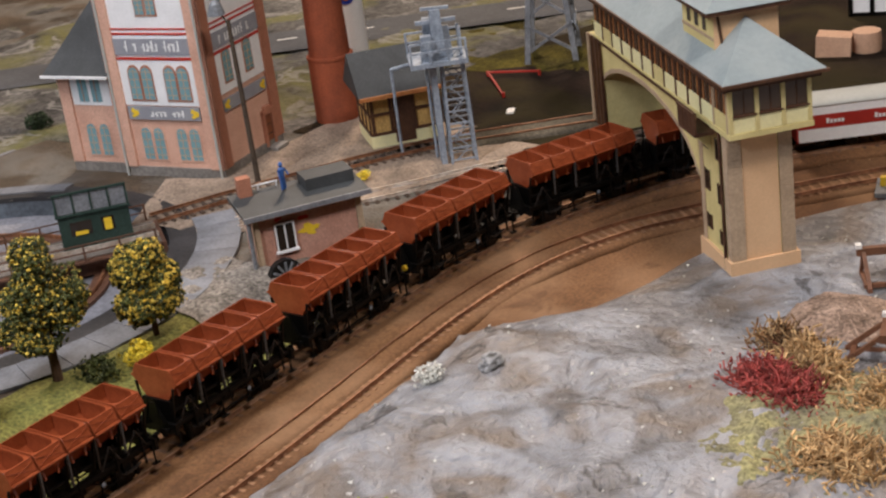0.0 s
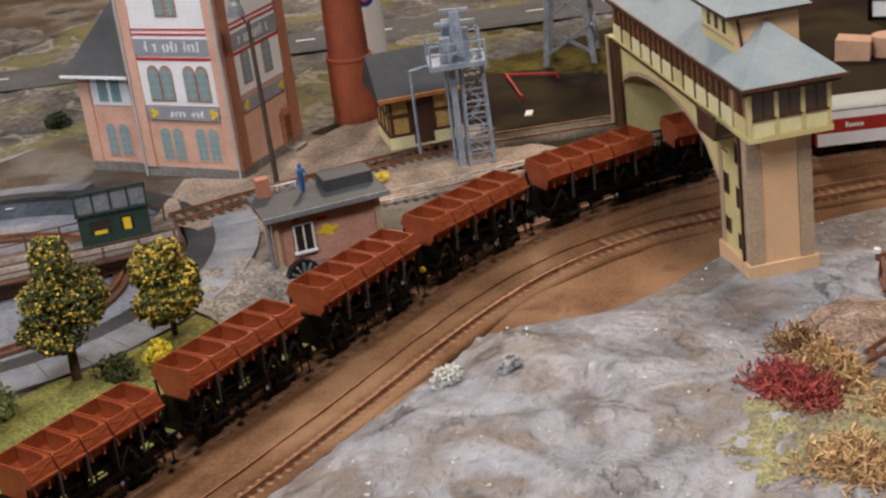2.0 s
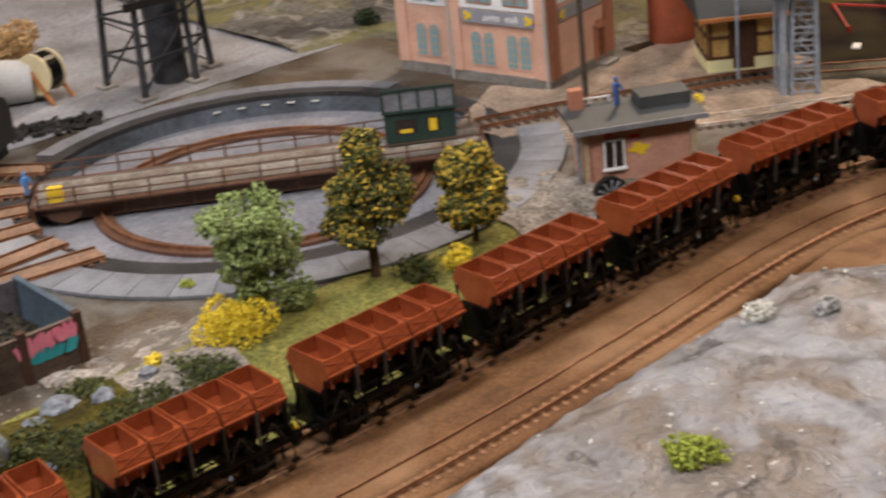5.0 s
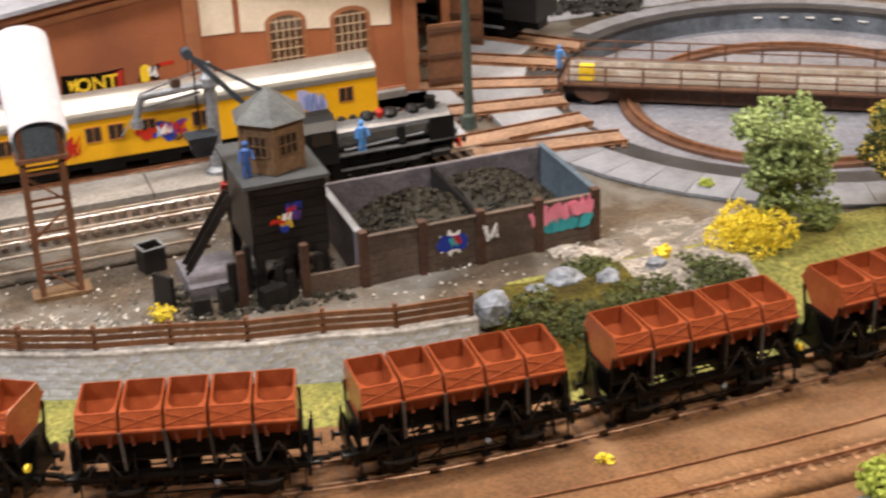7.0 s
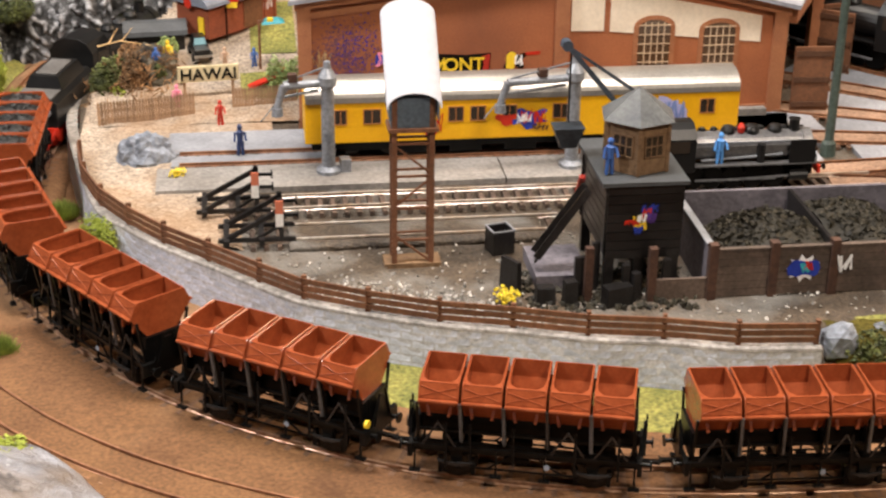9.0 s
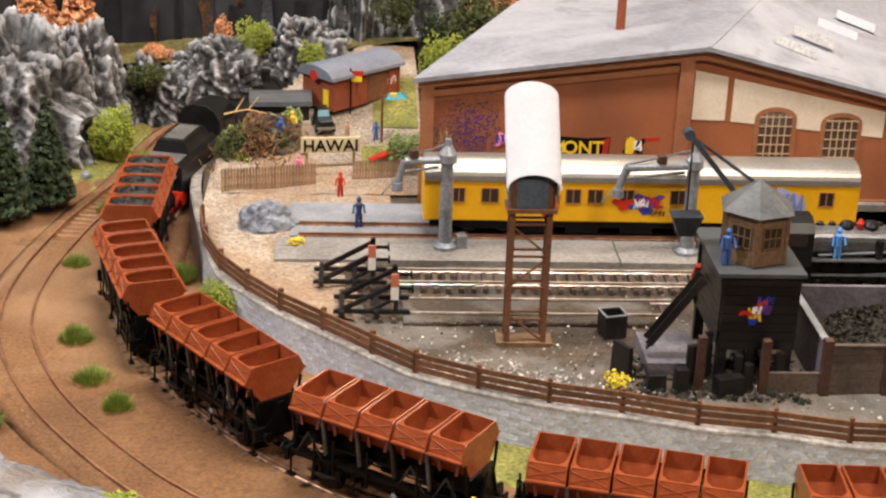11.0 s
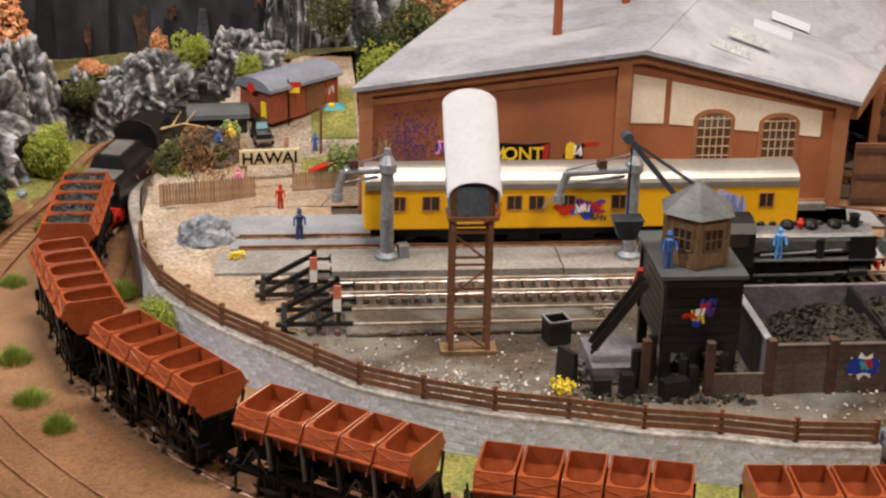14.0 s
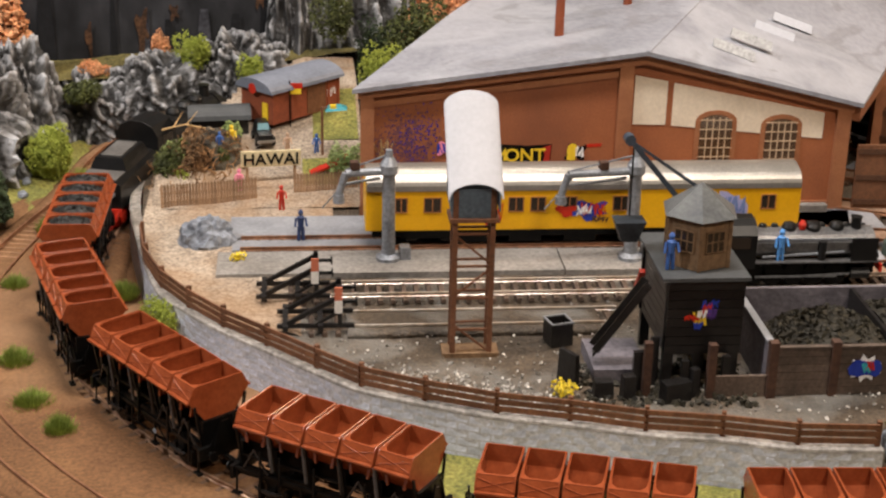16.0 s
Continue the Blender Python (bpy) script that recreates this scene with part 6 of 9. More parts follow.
part("red_gear", bar(B(), (10.1, 0.9, 3.3), (10.0, -0.6, 5.0), 0.3, 0.25), RED, cs, "red painted winch gear")

hut = thing("crane_hut", "six-sided brown crane cabin with a grey pointed roof", "hut", 12.35, -2.1, 6.25)
def six(r, k):
    return r * math.cos(radians(20 + 60 * k)), r * math.sin(radians(20 + 60 * k))


part("cabin_wall", solid(B(), [(*six(1.75, k), 0) for k in range(6)], (0, 0, 2.75)), HUTWOOD, hut)
bm = B()
ring6 = [bm.verts.new((x * C, y * C, 2.65 * C)) for x, y in (six(2.05, k) for k in range(6))]
top = bm.verts.new((0, 0, 4.15 * C))
bm.faces.new(ring6[::-1])
for k in range(6):
    bm.faces.new((ring6[k], ring6[(k + 1) % 6], top))
part("roof", bm, HUTROOF, hut, "faceted grey metal roof")
for k in range(6):
    ang = radians(50 + 60 * k)
    win = part("window", box(B(), -0.5, 0.5, -0.04, 0.03, 0.95, 2.0), DARKGLASS, hut)
    win.matrix_basis = at(1.52 * math.cos(ang), 1.52 * math.sin(ang), 0, math.degrees(ang) + 90)
    bm = B()
    for u in (-0.56, -0.2, 0.14, 0.5):
        box(bm, u, u + 0.06, -0.07, 0.0, 0.9, 2.05)
    for v in (0.9, 1.45, 1.99):
        box(bm, -0.56, 0.56, -0.07, 0.0, v, v + 0.06)
    part("glazing_bar", bm, HUTWOOD, win)
    x, y = six(1.75, k)
    part("corner_post", box(B(), x - 0.09, x + 0.09, y - 0.09, y + 0.09, 0, 2.5), HUTWOOD, hut)
DARKGRAB = mat("dark_blue_steel", (0.05, 0.062, 0.075), (0.025, 0.03, 0.037), 0.4, 0.2, 60, 500, 0.2)
JIBBLUE = mat("jib_blue_steel", (0.07, 0.09, 0.12), (0.035, 0.045, 0.06), 0.4, 0.2, 60, 500, 0.2)
crane = thing("crane", "blue-grey lattice crane jib with a hanging grab", "crane", 11.0, -1.4, 6.25)
for y in (-0.35, 0.35):
    part("jib_beam", bar(B(), (1.5, y + 1.3, 1.6), (-2.2, y * 0.5 + 0.6, 6.0), 0.24), JIBBLUE, crane)
    part("stay", bar(B(), (1.9, y + 1.3, 3.0), (-2.1, y * 0.4 + 0.6, 5.9), 0.1), JIBBLUE, crane)
bm = B()
for k in range(5):
    t = 0.15 + k * 0.17
    bar(bm, (1.5 - 3.7 * t, 0.95 - 0.5 * t, 1.6 + 4.4 * t), (1.5 - 3.7 * (t + 0.1), 1.6 - 0.8 * (t + 0.1), 1.6 + 4.4 * (t + 0.1)), 0.09)
part("lacing", bm, JIBBLUE, crane)
part("sheave", rod(B(), (-2.2, 0.3, 6.0), (-2.2, 0.9, 6.0), 0.28, n=14), JIBBLUE, crane)
part("rope", rod(B(), (-1.95, 0.6, 5.9), (-1.95, 0.6, 1.9), 0.05, n=6), BLACK, crane)
bm = B()
hexa(bm, [(-2.35, 0.2, 0.6), (-1.55, 0.2, 0.6), (-1.55, 1.0, 0.6), (-2.35, 1.0, 0.6), (-2.75, 0.0, 1.7), (-1.15, 0.0, 1.7), (-1.15, 1.2, 1.7), (-2.75, 1.2, 1.7)])
part("grab", bm, DARKGRAB, crane, "dark steel grab bucket")


def water_crane(x, y, rz, reach=2.6):
    w = thing("water_crane", "grey cast-iron water crane with a swinging arm", "water crane", x, y, 0.2, rz, group="water cranes by the coach")
    part("column", lathe(B(), [(0.75, 0), (0.75, 0.3), (0.42, 0.5), (0.38, 5.4), (0.55, 5.6), (0.55, 6.1), (0.25, 6.6), (0.2, 7.0)], 14), GREYMETAL, w)
    bm = B()
    rod(bm, (0, 0, 5.7), (-reach, 0, 5.7), 0.24, n=10)
    rod(bm, (-reach, 0, 5.7), (-reach - 0.4, 0, 4.4), 0.22, n=10)
    rod(bm, (-reach - 0.4, 0, 4.4), (-reach - 0.4, 0, 3.9), 0.32, 0.36, n=10)
    part("arm", bm, GREYMETAL, w)
    part("tie_rod", bar(B(), (0, 0, 6.7), (-reach, 0, 5.9), 0.09), GREYMETAL, w)
    part("guide_pipe", rod(B(), (-0.5, 0.25, 5.2), (-reach - 0.2, 0.25, 4.9), 0.1, n=8), GREYMETAL, w)
    part("chain", bar(B(), (-reach + 0.4, 0, 5.6), (-reach - 1.4, 0, 3.6), 0.06), GREYMETAL, w)
    part("lamp", box(B(), -2.3, -1.8, -0.25, 0.25, 5.95, 6.4), RUSTPOST, w)
    part("valve_box", box(B(), 0.7, 1.3, -0.4, 0.3, 0, 0.9), GREYMETAL, w)
    return w


water_crane(-2.4, 13.0, 8)
water_crane(12.3, 12.6, 8, 4.2)

# depot engine on the second track
de = steam_engine("locomotive", "black and grey steam locomotive standing in the depot", (-4.2, -2.6, -1.0, 0.6, 2.0), LOCO, BLACK, "", BOILER)
de.matrix_basis = Matrix.Translation((20.1 * C, 8.3 * C, 2.1 * C)) @ Matrix.Rotation(math.pi, 4, "Z") @ Matrix.Scale(0.78, 4)

for x, r in ((-5.0, 0.34), (-3.2, 0.3), (-1.5, 0.36), (0.4, 0.3), (1.3, 0.34)):
    part("fitting", lathe(B(), [(r, 1.7), (r, 2.2), (r * 0.75, 2.4), (r * 0.25, 2.46)], 12, x, -0.35), LOCO, de)
part("air_pump", rod(B(), (-2.9, 1.25, 0.2), (-2.9, 1.25, 1.6), 0.3, n=12), LOCO, de)
part("red_valve", lathe(B(), [(0.24, 2.2), (0.3, 2.6), (0.12, 2.9)], 10, -1.5, 0.3), RED, de, "small red valve wheel")
for s in (-1, 1):
    part("handrail", rod(B(), (-6.4, s * 1.2, 1.75), (1.9, s * 1.2, 1.75), 0.06, n=6), GREYMETAL, de)
    part("feed_pipe", rod(B(), (-4.6, s * 1.18, 0.7), (1.6, s * 1.18, 0.35), 0.09, n=6), GREYMETAL, de)
part("smokebox_door", rod(B(), (-6.95, 0, 1.1), (-7.1, 0, 1.1), 0.95, 0.8, n=20), BOILER, de)


# ---- turntable ----
tt = thing("turntable_pit", "round concrete turntable pit with a ring rail", "turntable", TT[0], TT[1], 0, kind="structure")
part("pit_floor", lathe(B(), [(16.8, -1.75), (16.8, -1.58), (0.5, -1.55)], 64), PIT, tt)
part("pit_wall", hoop(B(), [(16.3, -1.7), (16.9, -1.7), (16.9, -0.3), (16.3, -0.3)], 96), PITWALL, tt, "blue-grey stained pit wall")
part("pit_rim", hoop(B(), [(16.27, -0.3), (17.0, -0.3), (17.0, 0.06), (16.27, 0.06)], 96), GROOVE, tt, "dark rim")
part("rim_groove", hoop(B(), [(17.0, -0.1), (18.25, -0.1), (18.25, 0.09), (17.0, 0.07)], 96), GROOVE, tt, "dark groove round the pit")
part("ring_bed", hoop(B(), [(10.7, -1.7), (12.0, -1.7), (12.0, -1.3), (10.7, -1.3)], 96), BRIDGEBROWN, tt, "rusty ring bed")
part("ring_rail", hoop(B(), [(11.3, -1.3), (11.5, -1.3), (11.5, -1.05), (11.3, -1.05)], 96), RUSTRAIL, tt, "worn ring rail")

for a in range(41, 71, 7):
    lampb = part("pit_lamp", box(B(), 16.12, 16.29, -0.32, 0.32, -0.71, -0.64), BUFFERWHITE, tt, "small pale lamp bar on the pit wall")
    lampb.matrix_basis = at(0, 0, 0, a)
tb = thing("turntable_bridge", "brown turntable bridge with railings and walkways", "turntable bridge", TT[0], TT[1], 0, -33.4)
part("deck", box(B(), -15.6, 15.6, -2.3, 2.3, 0.0, 0.16), DECKGREY, tb, "weathered grey deck")
for y in (-1.7, 1.7):
    bm = B()
    solid(bm, [(-15.4, y - 0.2, -0.02), (-15.4, y - 0.2, -0.9), (-12.5, y - 0.2, -1.35), (12.5, y - 0.2, -1.35), (15.4, y - 0.2, -0.9), (15.4, y - 0.2, -0.02)], (0, 0.4, 0))
    part("girder", bm, BRIDGEBROWN, tb)
for y in (-0.93, 0.93):
    part("rail", box(B(), -15.6, 15.6, y - 0.06, y + 0.06, 0.16, 0.45), RAIL, tb)
for k in range(13):
    x = -14.4 + k * 2.4
    part("stiffener", box(B(), x - 0.08, x + 0.08, -1.98, -1.9, -0.9 if abs(x) > 12.6 else -1.3, -0.04), GANTRY, tb)
for e in (-1, 1):
    part("wheel_frame", solid(B(), [(e * 12.2, -2.5, -0.1), (e * 12.6, -2.5, -1.0), (e * 13.6, -2.5, -1.35), (e * 14.6, -2.5, -1.0), (e * 15.2, -2.5, -0.1)], (0, 0.5, 0)), BRIDGEBROWN, tb)
part("walkway", box(B(), -15.5, 15.5, -2.9, -2.32, -0.05, 0.1), BRIDGEBROWN, tb)
part("walkway", box(B(), -15.5, 15.5, 2.32, 2.9, -0.05, 0.1), BRIDGEBROWN, tb)
for y in (-2.85, 2.85):
    for k in range(13):
        x = -15.2 + k * 30.4 / 12
        part("railing_post", box(B(), x - 0.07, x + 0.07, y - 0.07, y + 0.07, 0.1, 1.35), BRIDGEBROWN, tb)
    for z in (0.7, 1.3):
        part("handrail", box(B(), -15.3, 15.3, y - 0.05, y + 0.05, z, z + 0.08), BRIDGEBROWN, tb)
part("end_plate", box(B(), -15.9, -15.6, -2.6, 2.6, -0.9, 0.12), BRIDGEBROWN, tb)
part("end_plate", box(B(), 15.6, 15.9, -2.6, 2.6, -0.9, 0.12), BRIDGEBROWN, tb)
for k in (-1, 1):
    for y in (-1.7, 1.7):
        part("wheel", rod(B(), (k * 13.6, y - 0.15, -1.13), (k * 13.6, y + 0.15, -1.13), 0.42, n=16), BLACK, tb)
part("yellow_box", box(B(), -14.6, -13.6, -2.25, -1.4, 0.16, 1.1), PAINTYEL, tb, "small yellow equipment box")
cab = thing("control_cabin", "dark green turntable control cabin with yellow panels drawn as lit windows", "cabin", 61.7, 5.7, 0.16, -36)
part("lower_wall", box(B(), -2.5, 2.5, -0.6, 1.9, 0, 1.0), CABIN, cab)
part("upper_wall", box(B(), -2.5, 2.5, -0.6, 1.9, 1.0, 2.6), CABIN, cab)
for x, w in ((-1.0, 1.5), (0.9, 0.9)):
    wn = part("window", box(B(), x - w / 2, x + w / 2, -0.64, -0.58, 1.1, 2.1), DARKGLASS, cab)
    # Yellow paint, not emission, gives these panes their lit look.
    part("yellow_panel", box(B(), x - w * 0.3, x + w * 0.3, -0.68, -0.65, 1.12, 1.4 if w > 1 else 2.0), PAINTYEL, wn)
part("roof", box(B(), -2.65, 2.65, -0.75, 2.05, 2.6, 2.75), CABIN, cab)
for x in (-2.5, -1.25, 0, 1.25, 2.5):
    part("glazing_post", box(B(), x - 0.07, x + 0.07, -0.7, -0.58, 2.75, 4.2), CABIN, cab)
part("top_rail", box(B(), -2.6, 2.6, -0.74, -0.56, 4.2, 4.35), CABIN, cab)
part("grille", box(B(), -2.5, 2.5, -0.62, -0.6, 2.8, 4.2), GREYMETAL, cab, "grey louvred panel")

slabs = thing("turntable_apron", "ring of pale concrete slabs round the turntable pit", "paving", kind="structure")
first = None
for k in range(19):
    a = 196 + k * 7.2
    for r0, r1 in ((18.3, 21.4),):
        bm = B()
        da = radians(3.52)
        ring = [(r * math.cos(b), r * math.sin(b), 0.0) for r, b in ((r0, -da), (r1, -da), (r1, da), (r0, da))]
        s = part("slab", solid(bm, ring, (0, 0, 0.2)), TTSLAB, slabs)
        s.matrix_basis = at(TT[0], TT[1], 0.02, a)
for k in range(11):
    a = 25 + k * 9
    bm = B()
    da = radians(4.45)
    ring = [(r * math.cos(b), r * math.sin(b), 0.0) for r, b in ((17.3, -da), (18.8, -da), (18.8, da), (17.3, da))]
    s = part("slab", solid(bm, ring, (0, 0, 0.14)), TTSLAB, slabs)
    s.matrix_basis = at(TT[0], TT[1], 0.02, a)


# ---- signal tower over the tracks ----
st = thing("signal_tower", "cream and peach bridge signal box with grey-green roof", "signal box", 81.65, -35.5, 0, -39.3)
part("plinth", box(B(), -2.35, 2.35, -2.7, 2.7, -2.6, -1.25), PEACH, st)
part("shaft", box(B(), -2.1, 2.1, -2.45, 2.45, -1.25, 7.4), CREAM, st)
part("front_panel", box(B(), -1.25, 1.15, -2.5, -2.43, -1.25, 7.3), PEACH, st, "peach rendered panel")
for x in (-2.12, 1.2):
    for k in range(19):
        w = 0.9
        x0, x1 = (x, x + w) if x < 0 else (2.12 - w, 2.12)
        part("quoin", box(B(), x0, x1, -2.56, -2.44, -1.24 + k * 0.452, -0.8 + k * 0.452), TAN, st)
for y0, y1 in ((-2.48, -1.75), (1.85, 2.48)):
    part("corner_strip", box(B(), -2.16, -2.08, y0, y1, -1.25, 7.3), TAN, st)
part("drainpipe", rod(B(), (-2.25, -1.55, -2.4), (-2.25, -1.55, 7.3), 0.11, n=8), DKBROWN, st)
for y in (-0.95, 1.2):
    for z, hh in ((-0.6 if y < 0 else -0.1, 0.85), (2.2 if y < 0 else 2.6, 1.25), (5.2 if y < 0 else 5.5, 1.25)):
        win = part("window", box(B(), -2.15, -2.05, y - 0.32, y + 0.32, z, z + hh), DARKGLASS, st)
        bm = B()
        for a, b in ((y - 0.4, y - 0.32), (y + 0.32, y + 0.4)):
            box(bm, -2.19, -2.09, a, b, z - 0.08, z + hh + 0.08)
        box(bm, -2.19, -2.09, y - 0.4, y + 0.4, z - 0.1, z)
        part("frame", bm, DKBROWN, win)
X0, X1, YF, YB = -2.3, 3.0, -3.7, 24.0
part("cabin_floor", box(B(), X0 - 0.1, X1 + 0.1, YF - 0.1, YB, 7.3, 7.62), CREAM, st)
part("floor_beam", box(B(), X0 - 0.16, X0 - 0.1, 2.4, YB, 7.3, 7.5), DKBROWN, st)
part("roof_vent", box(B(), -1.6, -0.9, 15.5, 16.6, 12.0, 13.2), GREYMETAL, st)
part("cabin_core", box(B(), X0 + 0.2, X1 - 0.2, YF + 0.2, YB - 0.1, 7.65, 10.95), DKBROWN, st)
for k in range(3):
    x = X0 + 0.1 + k * (X1 - X0 - 0.2) / 3
    w = (X1 - X0 - 0.2) / 3
    part("panel", box(B(), x + 0.16, x + w - 0.06, YF + 0.02, YF + 0.2, 7.65, 8.7), PALEYELLOW, st)
    win = part("window", box(B(), x + 0.16, x + w - 0.06, YF + 0.08, YF + 0.2, 8.75, 10.6), BROWNGLASS, st)
    part("glazing_bar", box(B(), x + w / 2 + 0.02, x + w / 2 + 0.08, YF + 0.03, YF + 0.1, 8.75, 10.6), DKBROWN, win)
    part("sill", box(B(), x + 0.1, x + w - 0.02, YF - 0.08, YF + 0.08, 8.66, 8.78), DKBROWN, st)
for k in range(4):
    x = X0 + 0.1 + k * (X1 - X0 - 0.2) / 3
    part("mullion", box(B(), x - 0.13, x + 0.13, YF - 0.05, YF + 0.2, 7.65, 10.95), CREAM, st)
nb = 12
for s, xx in ((-1, X0), (1, X1)):
    for k in range(nb):
        y = YF + 0.3 + k * (YB - YF - 0.4) / nb
        w = (YB - YF - 0.4) / nb
        if s > 0 and k > 4:
            continue
        a, b = sorted((xx + s * 0.0, xx - s * 0.2))
        part("panel", box(B(), a, b, y + 0.1, y + w - 0.08, 7.65, 8.7), PALEYELLOW if k % 5 else CREAM, st)
        win = part("window", box(B(), a + 0.05, b + 0.02, y + 0.1, y + w - 0.08, 8.75, 10.6), BROWNGLASS, st)
        for q in (0.22, 0.78):
            part("glazing_bar", box(B(), a - 0.01, a + 0.1, y + w * q - 0.04, y + w * q + 0.04, 8.75, 10.6), ORANGEWOOD, win)
        part("glazing_bar", box(B(), a - 0.02, a + 0.1, y + w / 2 - 0.05, y + w / 2 + 0.05, 8.75, 10.6), DKBROWN, win)
        part("mullion", box(B(), a - 0.06, b, y - 0.1, y + 0.1, 7.65, 10.95), DKBROWN if k > 1 else TAN, st)
part("fascia", box(B(), X0 - 0.5, X1 + 0.5, YF - 0.5, YB + 0.3, 10.5, 10.95), DKBROWN, st)
bm = B()
E = (-2.95, 3.85, -4.5, 24.6)
zr, ze, xm = 13.9, 10.95, 0.35
v = [bm.verts.new((x * C, y * C, z * C)) for x, y, z in ((E[0], E[2], ze), (E[1], E[2], ze), (E[1], E[3], ze), (E[0], E[3], ze), (xm, -0.4, zr), (xm, E[3] - 0.2, zr))]
for f in ((0, 1, 4), (1, 2, 5, 4), (2, 3, 5), (3, 0, 4, 5), (3, 2, 1, 0)):
    bm.faces.new([v[i] for i in f])
part("roof", bm, GREENROOF, st, "smooth grey-green hipped roof")
part("gutter", box(B(), E[0] - 0.05, E[1] + 0.05, E[2] - 0.08, E[2] + 0.1, ze - 0.14, ze + 0.06), DKBROWN, st)
part("gutter", box(B(), E[0] - 0.08, E[0] + 0.1, E[2] + 0.1, E[3], ze - 0.14, ze + 0.06), DKBROWN, st)
part("turret", box(B(), -1.7, 2.5, -0.3, 5.2, 11.4, 14.6), CREAM, st, "square cream roof turret")
part("turret_face", box(B(), -1.7, 2.5, -0.36, -0.31, 11.6, 14.6), PEACH, st)
for k in range(3):
    y = 1.0 + k * 1.35
    part("window", box(B(), -1.74, -1.68, y, y + 0.55, 13.0, 14.1), DARKGLASS, st)
part("downpipe", bar(B(), (-1.5, -0.42, 14.6), (-1.2, -0.42, 12.2), 0.14), DKBROWN, st)
bm = B()
v = [bm.verts.new((x * C, y * C, z * C)) for x, y, z in ((-2.4, -1.0, 14.6), (3.2, -1.0, 14.6), (3.2, 5.9, 14.6), (-2.4, 5.9, 14.6), (0.4, 1.8, 16.6), (0.4, 3.2, 16.6))]
for f in ((0, 1, 4), (1, 2, 5, 4), (2, 3, 5), (3, 0, 4, 5), (3, 2, 1, 0)):
    bm.faces.new([v[i] for i in f])
part("turret_roof", bm, GREENROOF, st)
part("turret_eave", box(B(), -2.3, 3.1, -0.9, 5.8, 14.3, 14.6), DKBROWN, st)
part("turret_string", box(B(), -1.76, -1.7, -0.3, 5.2, 12.6, 12.8), TAN, st)
# bridge arch and far pier
bm = B()
ring = [(-2.2, 2.45, 7.3), (-2.2, 2.45, 3.0)] + [(-2.2, 13.2 - 10.2 * math.cos(math.pi * k / 12), 3.0 + 3.4 * math.sin(math.pi * k / 12)) for k in range(1, 12)] + [(-2.2, 24, 3.0), (-2.2, 24, 7.3)]
solid(bm, ring, (0.5, 0, 0))
part("arch_wall", bm, CREAM, st)
# Far arch wall is added, not seen, to keep eastern light off the arch.
bm = B()
solid(bm, [(x + 3.8, y, z) for x, y, z in ring], (0.5, 0, 0))
part("arch_wall", bm, CREAM, st)
part("far_pier", box(B(), -2.3, 2.4, 22.6, 25.6, -2.6, 7.4), CREAM, st)
for y, w, m in ((22.5, 0.3, DKBROWN), (23.3, 0.55, DKBROWN), (24.4, 0.4, DKBROWN), (25.2, 0.42, TAN)):
    part("pier_strip", box(B(), -2.5, -2.3, y, y + w, -2.6, 7.4), m, st)
bm = B()
for a, b in zip(ring[1:-1], ring[2:-1]):
    hexa(bm, [(-2.26, a[1], a[2] - 0.02), (-2.26, b[1], b[2] - 0.02), (-2.26, b[1], b[2] + 0.32), (-2.26, a[1], a[2] + 0.32), (-2.2, a[1], a[2] - 0.02), (-2.2, b[1], b[2] - 0.02), (-2.2, b[1], b[2] + 0.32), (-2.2, a[1], a[2] + 0.32)])
part("arch_moulding", bm, TAN, st)
part("balcony_floor", box(B(), -3.6, -2.2, -1.0, 1.9, 6.9, 7.15), DKBROWN, st)
for y in (-1.0, -0.3, 0.4, 1.1, 1.85):
    part("baluster", box(B(), -3.6, -3.48, y - 0.1, y + 0.1, 7.15, 8.5), DKBROWN, st)
part("balcony_rail", box(B(), -3.64, -3.44, -1.1, 2.0, 8.3, 8.5), DKBROWN, st)
part("balcony_panel", box(B(), -3.58, -3.52, -1.0, 1.9, 7.15, 8.2), DKBROWN, st)
part("bracket", solid(B(), [(-2.1, 0.2, 6.9), (-3.4, 0.2, 6.9), (-2.1, 0.2, 5.4)], (0, 0.5, 0)), CREAM, st)


# ---- brewery ----
def partm(name, bm, m, parent, label=""):
    """A part drawn with its two ground axes exchanged: front wall along local y."""
    for v in bm.verts:
        v.co.x, v.co.y = v.co.y, v.co.x
    return part(name, bm, m, parent, label)


br = thing("brewery", "brick and white brewery tower with arched teal windows", "building", 75.5, 6.8, 0, 13)
# local x runs along the front away from the near corner, local y to the inside (towards +x of the board)
FW, SD, HT = 9.2, 8.6, 24.0


